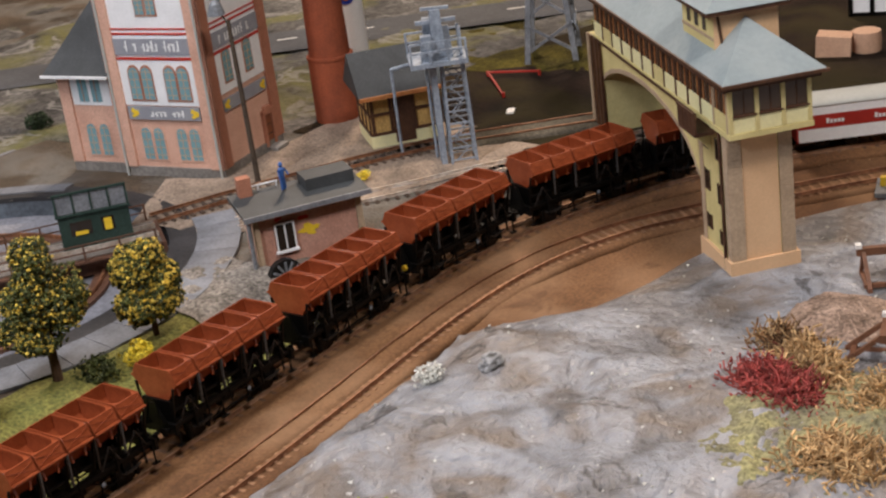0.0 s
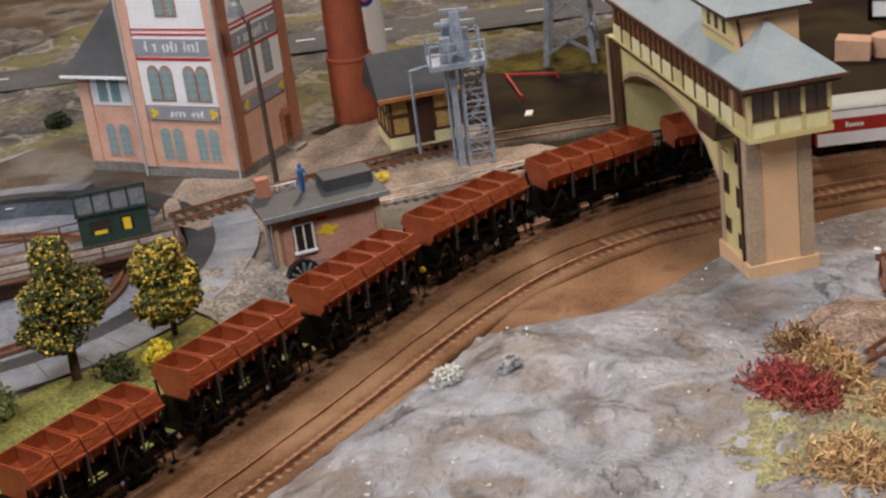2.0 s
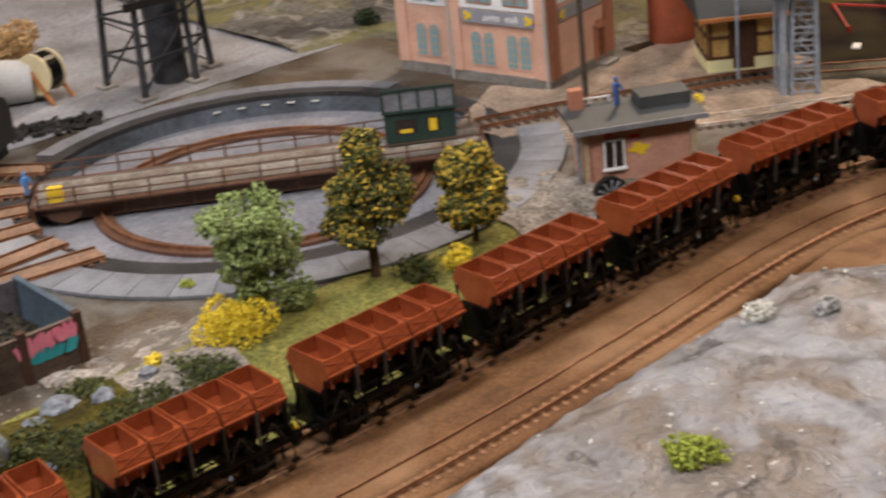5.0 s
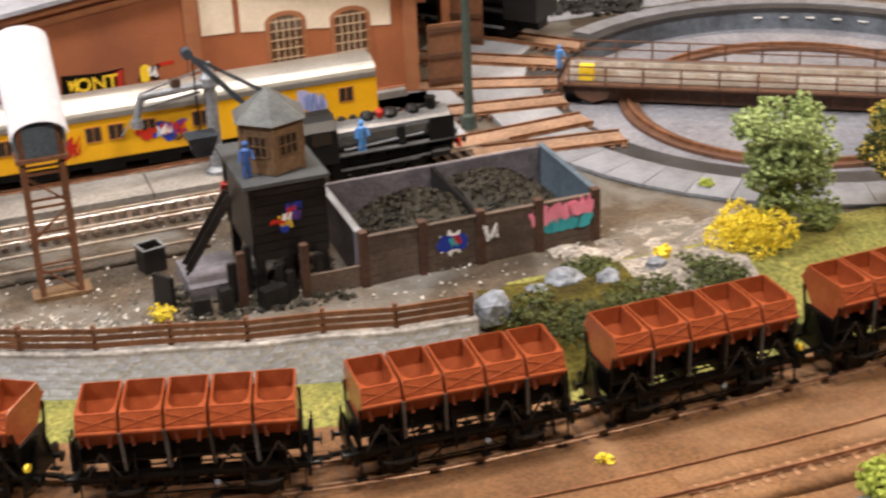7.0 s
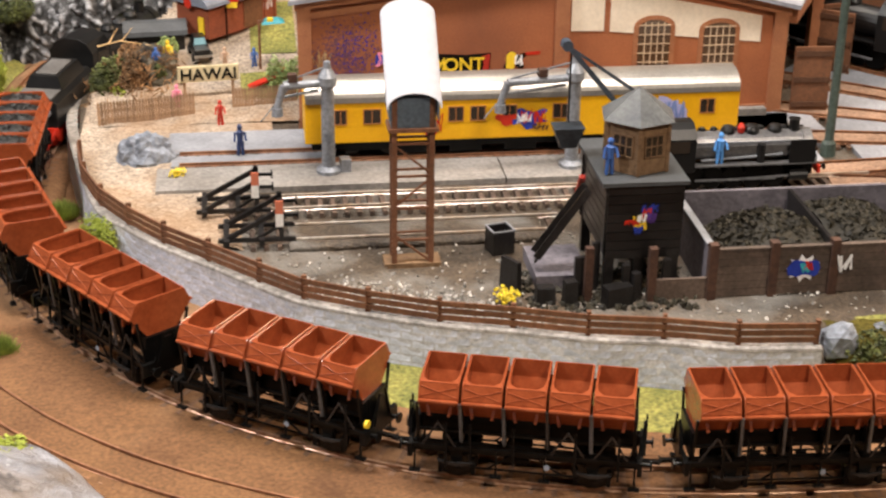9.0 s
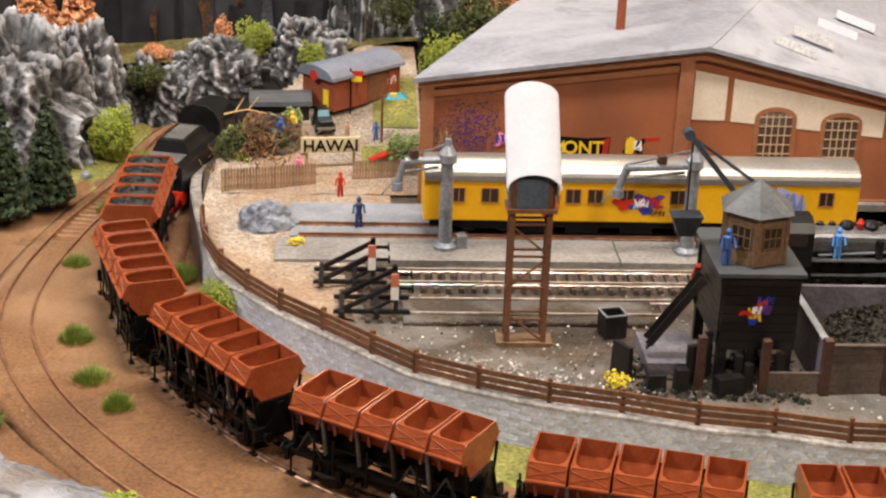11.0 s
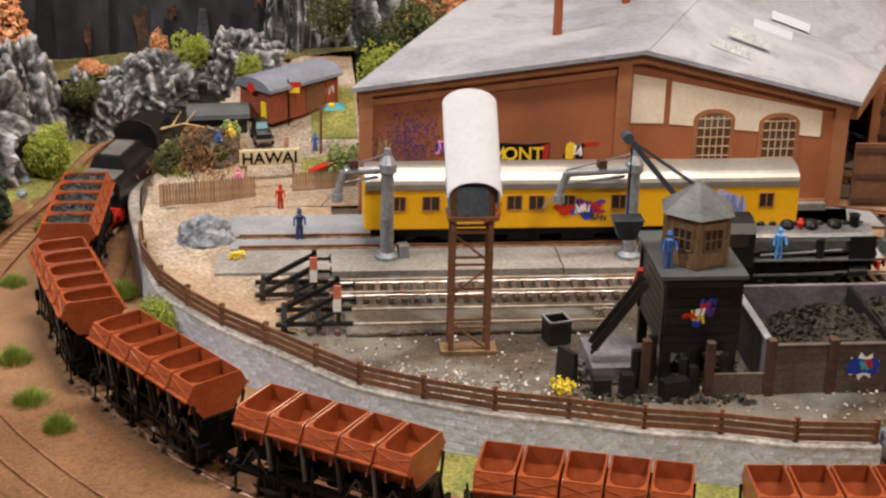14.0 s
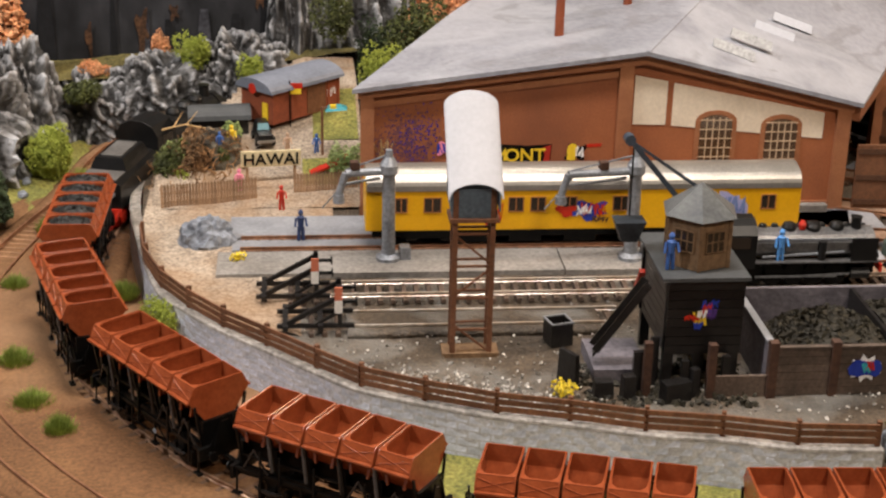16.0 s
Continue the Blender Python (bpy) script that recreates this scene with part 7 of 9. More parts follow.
def arched(parent, cx, z0, w, h, y, facing, m_sur):
    """A pair member: one arched window in a wall; facing 0: front wall, 1: side wall."""
    def pt(u, d, z):
        return (u, -d, z) if facing == 0 else (-d, u, z)
    n = 8
    w, h = w * 1.12, h * 1.14
    ring = [pt(cx - w / 2, y + 0.03, z0), pt(cx + w / 2, y + 0.03, z0)] + [pt(cx + w / 2 * math.cos(math.pi * k / n), y + 0.03, z0 + h + w / 2 * math.sin(math.pi * k / n)) for k in range(n + 1)]
    big = [pt(cx - w / 2 - 0.1, y, z0 - 0.14), pt(cx + w / 2 + 0.1, y, z0 - 0.14)] + [pt(cx + (w / 2 + 0.1) * math.cos(math.pi * k / n), y, z0 + h + (w / 2 + 0.2) * math.sin(math.pi * k / n)) for k in range(n + 1)]
    d = (0, -0.06, 0) if facing == 0 else (-0.06, 0, 0)
    sur = partm("window", solid(B(), big, d), m_sur, parent)
    pane = partm("pane", solid(B(), ring, (d[0] * 0.9, d[1] * 0.9, 0)), TEALGLASS, sur)
    bm = B()
    for u in (cx - 0.03,):
        a, b = pt(u, y + 0.07, z0), pt(u + 0.06, y + 0.11, z0 + h + w * 0.3)
        box(bm, min(a[0], b[0]), max(a[0], b[0]), min(a[1], b[1]), max(a[1], b[1]), z0, z0 + h + w * 0.35)
    for k in range(4):
        zz = z0 + 0.35 + k * h / 3.4
        a, b = pt(cx - w / 2, y + 0.07, zz), pt(cx + w / 2, y + 0.11, zz)
        box(bm, min(a[0], b[0]), max(a[0], b[0]), min(a[1], b[1]), max(a[1], b[1]), zz, zz + 0.05)
    partm("glazing_bar", bm, BOXBEIGE, sur)


partm("body", box(B(), 0, FW, 0, SD, 0, HT), BRICKPALE, br)
partm("plinth", box(B(), -0.15, FW + 0.1, -0.15, SD + 0.1, -0.3, 0.75), CONCRETE, br)
for x0, x1 in ((-0.25, 1.05), (FW - 1.05, FW + 0.15)):
    partm("pilaster", box(B(), x0, x1, -0.25, -0.01, 0.75, HT), BRICKPALE, br)
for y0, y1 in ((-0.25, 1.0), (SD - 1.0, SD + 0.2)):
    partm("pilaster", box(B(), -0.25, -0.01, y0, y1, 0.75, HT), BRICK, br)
partm("white_field", box(B(), 1.05, FW - 1.05, -0.1, -0.01, 5.9, 10.0), WHITE, br, "white rendered field")
partm("white_field", box(B(), 1.05, FW - 1.05, -0.1, -0.01, 11.3, HT), WHITE, br, "white rendered field")
partm("white_field", box(B(), -0.1, -0.01, 1.0, SD - 1.0, 6.4, 10.0), WHITE, br, "white rendered field")
partm("white_field", box(B(), -0.1, -0.01, 1.0, SD - 1.0, 11.3, HT), WHITE, br, "white rendered field")
for z0, z1 in ((9.6, 9.8), (11.6, 11.75), (12.0, 12.12)):
    partm("red_band", box(B(), 1.05, FW - 1.05, -0.16, -0.09, z0, z1), RED, br)
    partm("red_band", box(B(), -0.16, -0.09, 1.0, SD - 1.0, z0, z1), RED, br)
sg = partm("sign", box(B(), 1.05, FW - 1.05, -0.2, -0.08, 10.0, 11.3), GREYSIGN, br, "grey name board")
def letters(x0, x1, z, h, parent, side, seed):
    """Illegible pale lettering: uneven upright bars with a few cross strokes."""
    rnd = random.Random(seed)
    x = x0
    while x < x1:
        w = rnd.uniform(0.1, 0.2)
        top = h * rnd.choice((1.0, 1.0, 1.35))
        for u0, u1, z0, z1 in ((x, x + w, z, z + top), (x + w, x + w + 0.14, z + rnd.choice((0, 0.5, 0.85)) * h * 0.9, None)):
            z1 = z1 or z0 + 0.12
            b = box(B(), u0, u1, -0.23, -0.2, z0, z1) if not side else box(B(), -0.23, -0.2, u0, u1, z0, z1)
            partm("lettering_bar", b, LETTER, parent)
        x += w + rnd.choice((0.22, 0.24, 0.26, 0.7))


def emblem(parent, u, z, side):
    """Two overlapping yellow rosettes on a board."""
    for du, dz, r in ((0.0, 0.0, 0.24), (0.3, 0.2, 0.2), (0.28, -0.22, 0.17)):
        a, b = ((u + du, -0.2, z + dz), (u + du, -0.25, z + dz)) if not side else ((-0.2, u + du, z + dz), (-0.25, u + du, z + dz))
        partm("emblem", rod(B(), a, b, r, n=10), PAINTYEL, parent)


letters(2.0, 6.9, 10.3, 0.62, sg, False, 3)
sg = partm("sign", box(B(), -0.2, -0.08, 1.0, SD - 1.0, 10.0, 11.3), GREYSIGN, br, "grey name board")
letters(2.0, 6.4, 10.3, 0.62, sg, True, 4)
sg = partm("sign", box(B(), 1.2, FW - 1.2, -0.2, -0.08, 4.75, 5.8), GREYSIGN, br, "grey board with yellow emblems")
letters(2.7, 6.3, 5.0, 0.4, sg, False, 5)
for x in (1.5, FW - 2.0):
    emblem(sg, x, 5.28, False)
sg = partm("sign", box(B(), -0.2, -0.08, 1.2, SD - 1.2, 5.0, 6.0), GREYSIGN, br, "grey board with yellow emblems")
for y in (1.5, SD - 1.9):
    emblem(sg, y, 5.5, True)
for c in (2.2, 3.4, 5.6, 6.8):
    arched(br, c, 1.4, 0.8, 1.9, 0.0, 0, BRICKPALE)
    arched(br, c, 6.4, 0.85, 1.85, 0.1, 0, BRICK)
for c in (4.0, 5.05):
    arched(br, c, 13.2, 0.7, 1.1, 0.1, 0, BRICK)
for c in (2.6, 5.6):
    arched(br, c, 7.2, 0.9, 1.7, 0.1, 1, BRICK)
    arched(br, c, 13.2, 0.8, 1.2, 0.1, 1, BRICK)
dr = partm("door", box(B(), -0.1, -0.02, 6.35, 7.35, 0.4, 3.0), DKBROWN, br, "dark side door in a red brick surround")
for y0, y1, z0, z1 in ((6.1, 6.35, 0.4, 3.2), (7.35, 7.6, 0.4, 3.2), (6.1, 7.6, 3.0, 3.4), (6.45, 7.25, 3.4, 3.7)):
    partm("surround", box(B(), -0.3, -0.02, y0, y1, z0, z1), BRICK, dr)
for k in range(3):
    partm("door_panel", box(B(), -0.13, -0.1, 6.45, 7.25, 0.55 + k * 0.82, 1.25 + k * 0.82), SHEDWALL, dr)
partm("door_step", box(B(), -1.2, -0.1, 6.0, 7.7, -0.2, 0.4), CONCRETE, br)
partm("drainpipe", rod(B(), (FW - 0.1, -0.35, 0), (FW - 0.1, -0.35, HT), 0.1, n=8), COACHROOF, br)
partm("drainpipe", rod(B(), (0.1, -0.35, 0), (0.1, -0.35, HT), 0.1, n=8), COACHROOF, br)
# annex
partm("annex", box(B(), FW + 0.1, FW + 5.6, 0.5, SD - 1.0, 0, 8.3), BRICKPALE, br)
partm("annex_plinth", box(B(), FW + 0.1, FW + 5.75, 0.35, SD - 0.9, -0.3, 0.75), CONCRETE, br)
partm("annex_pilaster", box(B(), FW + 4.7, FW + 5.75, 0.3, 0.5, 0.75, 8.2), BRICKPALE, br)
partm("annex_field", box(B(), FW + 0.8, FW + 4.6, 0.42, 0.5, 5.6, 8.2), WHITE, br)
for c in (FW + 2.1, FW + 3.4):
    arched(br, c, 1.4, 0.8, 1.9, -0.5, 0, BRICKPALE)
    partm("window", box(B(), c - 0.45, c + 0.45, 0.36, 0.42, 5.9, 7.9), TEALGLASS, br)
    partm("window_frame", box(B(), c - 0.03, c + 0.03, 0.33, 0.36, 5.9, 7.9), BRICK, br)
bm = B()
v = [bm.verts.new((x * C, y * C, z * C)) for x, y, z in ((FW, -0.5, 8.25), (FW + 6.5, -0.5, 8.25), (FW + 6.5, SD, 8.25), (FW, SD, 8.25), (FW, 3.6, 14.0), (FW + 3.4, 3.6, 13.4))]
for f in ((0, 1, 5, 4), (1, 2, 5), (2, 3, 4, 5), (3, 0, 4), (3, 2, 1, 0)):
    bm.faces.new([v[i] for i in f])
partm("annex_roof", bm, SLATE, br, "steep slate-grey roof")
partm("annex_gutter", box(B(), FW, FW + 6.6, -0.65, -0.45, 8.1, 8.3), WHITE, br)

# chimney and tank behind
fc = thing("factory_chimney", "tall round red-brown brick chimney", "chimney", 90.4, 8.2, 0)
part("plinth_drum", lathe(B(), [(1.95, 0), (1.9, 5.4), (1.98, 5.45), (1.98, 5.65), (1.7, 5.7)], 28), CHIMNEY, fc)
part("shaft", lathe(B(), [(1.74, 5.65), (1.4, 22), (1.2, 22.02)], 28), CHIMNEY, fc)
part("cap", lathe(B(), [(1.4, 21.9), (1.7, 22.2), (1.7, 23), (1.0, 23)], 28), CHIMNEY, fc)
tk = thing("storage_tank", "white cylindrical tank with a red and blue emblem", "tank", 97.3, 12.2, 0)
part("shell", lathe(B(), [(1.55, 0), (1.55, 16), (1.0, 16.5)], 24), WHITE, tk)
bm = B()
rod(bm, (-0.95, -1.1, 8.9), (-1.08, -1.25, 8.9), 0.75, n=20)
part("emblem", bm, BLUE, tk)
bm = B()
rod(bm, (-1.08, -1.25, 8.9), (-1.13, -1.31, 8.9), 0.4, n=12)
part("emblem_centre", bm, BUFFERRED, tk)

# half-timbered hut
hh = thing("timber_hut", "ochre half-timbered hut with a dark roof", "hut", 84.8, -0.6, 0, 53)
part("wall", box(B(), 0, 4.6, -5.4, 0, 0, 4.6), HALFTIMBER, hh)
part("plinth", box(B(), -0.1, 4.7, -5.5, 0.1, -0.2, 1.1), PALEYELLOW, hh)
for x in (-0.04, 1.5, 3.0, 4.45):
    part("beam", box(B(), x, x + 0.25, 0.0, 0.1, 1.1, 4.6), DKBROWN, hh)
for z in (1.1, 2.8, 4.4):
    part("beam", box(B(), 0, 4.6, 0.0, 0.12, z, z + 0.22), DKBROWN, hh)
for y in (-0.2, -1.7, -3.6, -5.3):
    part("beam", box(B(), -0.1, 0.0, y - 0.15, y + 0.12, 1.1, 4.6), DKBROWN, hh)
for z in (1.1, 2.7, 4.4):
    part("beam", box(B(), -0.12, 0.0, -5.4, 0, z, z + 0.22), DKBROWN, hh)
part("door", box(B(), -0.14, -0.02, -3.5, -1.9, 0.3, 4.0), DKBROWN, hh)
bm = B()
v = [bm.verts.new((x * C, y * C, z * C)) for x, y, z in ((-1.0, 0.8, 4.5), (-1.0, -6.2, 4.5), (5.6, -6.2, 4.5), (5.6, 0.8, 4.5), (2.3, 0.8, 7.5), (2.3, -6.2, 7.5))]
for f in ((0, 1, 5, 4), (2, 3, 4, 5), (3, 0, 4), (1, 2, 5), (3, 2, 1, 0)):
    bm.faces.new([v[i] for i in f])
part("roof", bm, SLATE, hh, "dark slate gable roof")
part("eave_board", box(B(), -1.1, -0.9, -6.2, 0.8, 4.3, 4.6), ORANGEWOOD, hh)

# lattice mast and gantry
lm = thing("lattice_mast", "grey steel lattice mast with a top platform", "mast", 85.6, -9.0, 0, 45)
for x in (-0.95, 0.95):
    for y in (-0.95, 0.95):
        part("leg", bar(B(), (x, y, -0.2), (x * 0.8, y * 0.8, 8.6), 0.2), PALESTEEL, lm)
for k in range(9):
    z = 0.3 + k * 0.95
    for (xa, ya), (xb, yb) in (((-0.92, -0.92), (0.92, -0.92)), ((0.92, -0.92), (0.92, 0.92)), ((0.92, 0.92), (-0.92, 0.92)), ((-0.92, 0.92), (-0.92, -0.92))):
        f = 1 - 0.2 * z / 8.6
        part("tie", bar(B(), (xa * f, ya * f, z), (xb * f, yb * f, z), 0.12), PALESTEEL, lm)
    part("lacing", bar(B(), (-0.85, 0.5 * (-1) ** k, z), (-0.85, -0.5 * (-1) ** k, z + 0.95), 0.08), PALESTEEL, lm)
    part("lacing", bar(B(), (0.85, -0.5 * (-1) ** k, z), (0.85, 0.5 * (-1) ** k, z + 0.95), 0.08), PALESTEEL, lm)
for x in (-0.6, 0.6):
    part("column", bar(B(), (x, 1.5, -0.2), (x, 1.5, 8.3), 0.42), PALESTEEL, lm)
    part("upright", bar(B(), (x, -0.75, 8.2), (x, -0.75, 10.4), 0.2), PALESTEEL, lm)
part("platform", box(B(), -2.0, 1.8, -1.1, 3.2, 8.0, 8.35), PALESTEEL, lm)
for y in (-1.0, 0.35, 1.7, 3.1):
    for x in (-1.9, 1.7):
        part("railing_post", box(B(), x - 0.08, x + 0.08, y - 0.08, y + 0.08, 8.3, 9.9), PALESTEEL, lm)
for x in (-1.9, 1.7):
    for z in (9.1, 9.8):
        part("handrail", box(B(), x - 0.06, x + 0.06, -1.05, 3.15, z, z + 0.14), PALESTEEL, lm)
for x, y, w, z1 in ((-0.5, 0.9, 0.5, 12.0), (0.4, 1.5, 0.42, 11.2), (-0.2, 0.2, 0.34, 10.6), (-1.0, 1.8, 0.5, 10.2)):
    part("equipment_box", taper(B(), x - w, x + w, y - w, y + w, 8.3, z1, 0.12), PALESTEEL, lm)
part("cross_arm", bar(B(), (-0.5, -0.6, 11.1), (-0.5, 2.4, 11.1), 0.28), PALESTEEL, lm)
part("cross_arm", bar(B(), (-0.5, -0.2, 12.0), (-0.5, 1.9, 12.1), 0.24), PALESTEEL, lm)
gt = thing("pipe_gantry", "thin grey pipe gantry beside the mast", "gantry", 84.4, -3.9, 0, -69)
part("post", rod(B(), (0, 0, -0.2), (0, 0, 7.0), 0.13), PALESTEEL, gt)
part("post", rod(B(), (3.0, -0.4, -0.2), (3.0, -0.4, 8.0), 0.13), PALESTEEL, gt)
part("cross_pipe", rod(B(), (0, 0, 7.0), (5.2, -0.3, 8.4), 0.15), PALESTEEL, gt)

# telegraph pole and green lamp post
tp = thing("telegraph_pole", "dark wooden pole with a bell lamp beside the brewery", "pole", 75.5, 3.2, 0)
part("pole", rod(B(), (0, 0, -0.3), (-0.2, 0, 13.0), 0.22, 0.16), POLEWOOD, tp)
part("lamp_arm", bar(B(), (-0.2, 0, 12.6), (-0.4, 0.8, 14.0), 0.1), POLEWOOD, tp)
part("lamp_shade", lathe(B(), [(0.7, 13.4), (0.45, 14.2), (0.2, 14.5)], 12, -0.4, 0.9), GREYMETAL, tp)
lp = thing("lamp_post", "slim dark green lamp post in the depot", "lamp post", 28.9, 13.5, 0)
part("pole", rod(B(), (0, 0, -0.2), (0, 0, 22), 0.3, 0.2, n=12), POLE, lp)
part("foot", lathe(B(), [(0.5, -0.2), (0.45, 0.8), (0.3, 1.0)], 12), POLE, lp)

# small brick hut by the line
HUTBRICK = mat("faded_brick", (0.56, 0.31, 0.235), (0.44, 0.22, 0.16), 0.85, 0, 50, 900, 0.5, 0.18)
sh = thing("brick_hut", "small brick hut with flat dark roof and graffiti", "hut", 62.9, -9.2, 0, -30.0)
part("wall", box(B(), 0.4, 7.6, 0.4, 3.6, -1.5, 3.6), HUTBRICK, sh)
part("corner_strip", box(B(), 0.2, 0.6, 0.2, 0.6, -1.5, 3.6), TAN, sh)
part("corner_strip", box(B(), 7.4, 7.8, 0.2, 0.6, -1.5, 3.6), TAN, sh)
part("roof", hexa(B(), [(-0.4, -0.3, 3.6), (8.4, -0.3, 3.6), (8.4, 4.2, 3.9), (-0.4, 4.2, 3.9), (-0.4, -0.3, 3.85), (8.4, -0.3, 3.85), (8.4, 4.2, 4.15), (-0.4, 4.2, 4.15)]), SLATE, sh, "flat dark felt roof")
part("roof_edge", box(B(), -0.45, 8.45, -0.4, -0.28, 3.55, 3.9), GREYMETAL, sh)
part("roof_box", box(B(), 4.6, 8.0, 1.8, 3.9, 4.0, 4.8), SLATE, sh)
win = part("window", box(B(), 1.7, 2.9, 0.3, 0.42, 0.9, 2.7), DARKGLASS, sh)
bm = B()
for a, b in ((1.6, 1.72), (2.25, 2.35), (2.88, 3.0)):
    box(bm, a, b, 0.24, 0.34, 0.8, 2.8)
box(bm, 1.6, 3.0, 0.24, 0.34, 2.7, 2.8), box(bm, 1.5, 3.1, 0.15, 0.4, 0.7, 0.85)
part("frame", bm, WHITE, win)
splotch(sh, "graffiti", PAINTYEL, 4.0, 1.9, 1.6, 0.9, 0.38, 51, 8, "yellow painted sun shape")
splotch(sh, "graffiti", RED, 3.7, 2.8, 0.8, 0.5, 0.38, 52, 4)
splotch(sh, "graffiti", RED, 2.0, 3.1, 0.6, 0.4, 0.38, 53, 3)
part("railing", bar(B(), (0.3, 4.0, 4.5), (3.2, 4.0, 4.5), 0.1), WHITE, sh)
for x in (0.4, 1.8, 3.1):
    part("railing_post", bar(B(), (x, 4.0, 4.1), (x, 4.0, 4.5), 0.1), WHITE, sh)
part("chimney", box(B(), 0.3, 1.2, 3.2, 4.0, 4.1, 5.4), BRICK, sh)
part("downpipe", rod(B(), (-0.1, 0.1, -1.5), (-0.1, 0.1, 3.6), 0.15), GREYMETAL, sh)
# ---- greenery ----
def foliage(blobs, n, size, seed, keep=1.0):
    """Loose crumbs of foliage spread through and over a set of (x, y, z, rx, ry, rz) blobs."""
    rnd = random.Random(seed)
    bm = B()
    vol = [b[3] * b[4] * b[5] for b in blobs]
    for _ in range(n):
        b = rnd.choices(blobs, vol)[0]
        v = Vector((rnd.gauss(0, 1), rnd.gauss(0, 1), rnd.gauss(0, 1))).normalized()
        k = rnd.uniform(0.55, 1.0) ** 0.5 * (1 + 0.22 * noise.noise(v * 2.3 + Vector((seed, b[0], b[1]))))
        if noise.noise(v * 3.1 + Vector((b[0], seed * 0.7, 0))) < -0.28 * keep:
            continue
        lump(bm, Vector((b[0] + v.x * b[3] * k, b[1] + v.y * b[4] * k, b[2] + v.z * b[5] * k)), size * rnd.uniform(0.6, 1.3), rnd)
    return bm


def trunk_bm(h, r, limbs, seed):
    rnd = random.Random(seed)
    bm = B()
    rod(bm, (0, 0, -0.6), (0.05, 0.05, h * 0.45), r, r * 0.75, n=9)
    rod(bm, (0.05, 0.05, h * 0.45), (0.1, -0.05, h * 0.9), r * 0.75, r * 0.25, n=8)
    for k in range(limbs):
        a, z = rnd.uniform(0, 6.28), h * rnd.uniform(0.35, 0.75)
        rod(bm, (0.05, 0, z), (0.05 + 1.7 * math.cos(a), 1.7 * math.sin(a), z + rnd.uniform(0.8, 1.8)), r * 0.4, r * 0.1, n=6)
    return bm


def tree(label, x, y, z, h, r, blobs, m, n, seed, size=0.2, blossom=None, group="trees by the line"):
    t = thing("tree", label, "tree", x, y, z, group=group)
    rnd = random.Random(seed * 7)
    ragged = []
    for a, b, c, d, e, f in blobs:
        for _ in range(15):
            v = Vector((rnd.gauss(0, 1), rnd.gauss(0, 1), rnd.gauss(0, 1))).normalized()
            k = rnd.uniform(0.3, 0.6)
            ragged.append((a + v.x * d * (1.12 - k), b + v.y * e * (1.12 - k), c + v.z * f * (1.12 - k), d * k, e * k, f * k))
    blobs = ragged
    part("trunk", trunk_bm(h, r, 9, seed), BARK, t)
    part("crown", foliage(blobs, n, size, seed), m, t)
    if blossom:
        part("blossom", foliage([(a, b, c, d * 1.04, e * 1.04, f * 1.03) for a, b, c, d, e, f in blobs], int(blossom[1] * 1.8), size * 0.78, seed + 99, -0.1), blossom[0], t, "loose yellow flower crumbs")
    return t


tree("pale green model tree with an uneven crown", 38.0, -8.8, -0.6, 8.4, 0.24, [(-0.5, 0, 6.8, 2.2, 2.0, 1.4), (1.9, 0.2, 6.3, 1.5, 1.5, 1.4), (0.5, -0.2, 5.3, 2.5, 1.9, 1.5), (0.6, -0.1, 4.0, 2.4, 1.8, 1.5), (0.8, 0, 2.6, 2.0, 1.5, 1.3), (2.3, -0.4, 1.6, 1.4, 1.0, 1.1), (-2.1, 0, 7.4, 1.0, 0.9, 0.7), (1.0, 0, 8.0, 0.7, 0.7, 0.6)], GREEN, 8600, 11, 0.13)
tree("dark green model tree dotted with yellow blossom", 45.8, -9.4, -0.6, 9.6, 0.34, [(0, 0, 8.0, 1.5, 1.4, 1.7), (0.3, 0, 6.0, 2.5, 2.2, 1.9), (-0.2, 0, 4.4, 2.6, 2.2, 1.5)], DKGREEN, 9000, 12, 0.13, (BLOSSOM, 4800))
tree("dark green model tree dotted with yellow blossom", 52.8, -10.3, -0.9, 7.6, 0.22, [(0.1, 0, 5.4, 2.0, 1.9, 1.8), (0, 0, 3.6, 2.2, 1.9, 1.8)], DKGREEN, 8000, 13, 0.13, (BLOSSOM, 7000))


def bush(label, x, y, z, r, h, m, n, seed, size=0.16):
    rnd = random.Random(seed)
    blobs = [(0, 0, h * 0.4, r * 0.7, r * 0.6, h * 0.42)]
    for _ in range(9):
        a, q = rnd.uniform(0, 6.28), rnd.uniform(0.2, 0.7) * r
        k = rnd.uniform(0.28, 0.48)
        blobs.append((q * math.cos(a), q * math.sin(a) * 0.85, h * rnd.uniform(0.25, 0.8 - 0.3 * q / r), r * k, r * k, h * k * 0.8))
    return solo("bush", foliage(blobs, int(n * 1.6), size * 0.8, seed), m, label, "bush", x, y, z)


bush("bright yellow flowering bush on the bank", 35.9, -9.6, -0.9, 2.6, 3.2, YBUSH, 5200, 20, 0.1)
bush("small yellow flowering bush among white stones", 31.2, -8.9, -0.3, 0.9, 1.0, YBUSH, 160, 21)
bush("dark green bush on the bank", 32.5, -10.6, -0.8, 1.7, 1.4, DKGREEN, 420, 22)
bush("dark green bush on the bank", 27.0, -8.6, -0.3, 1.7, 1.2, DKGREEN, 380, 23)
bush("dark green bush on the bank", 22.9, -11.0, -0.9, 1.9, 1.6, DKGREEN, 460, 24)
bush("dark green shrub among pale stones", 24.4, -12.3, -1.2, 2.3, 1.9, DKGREEN, 1100, 42, 0.12)
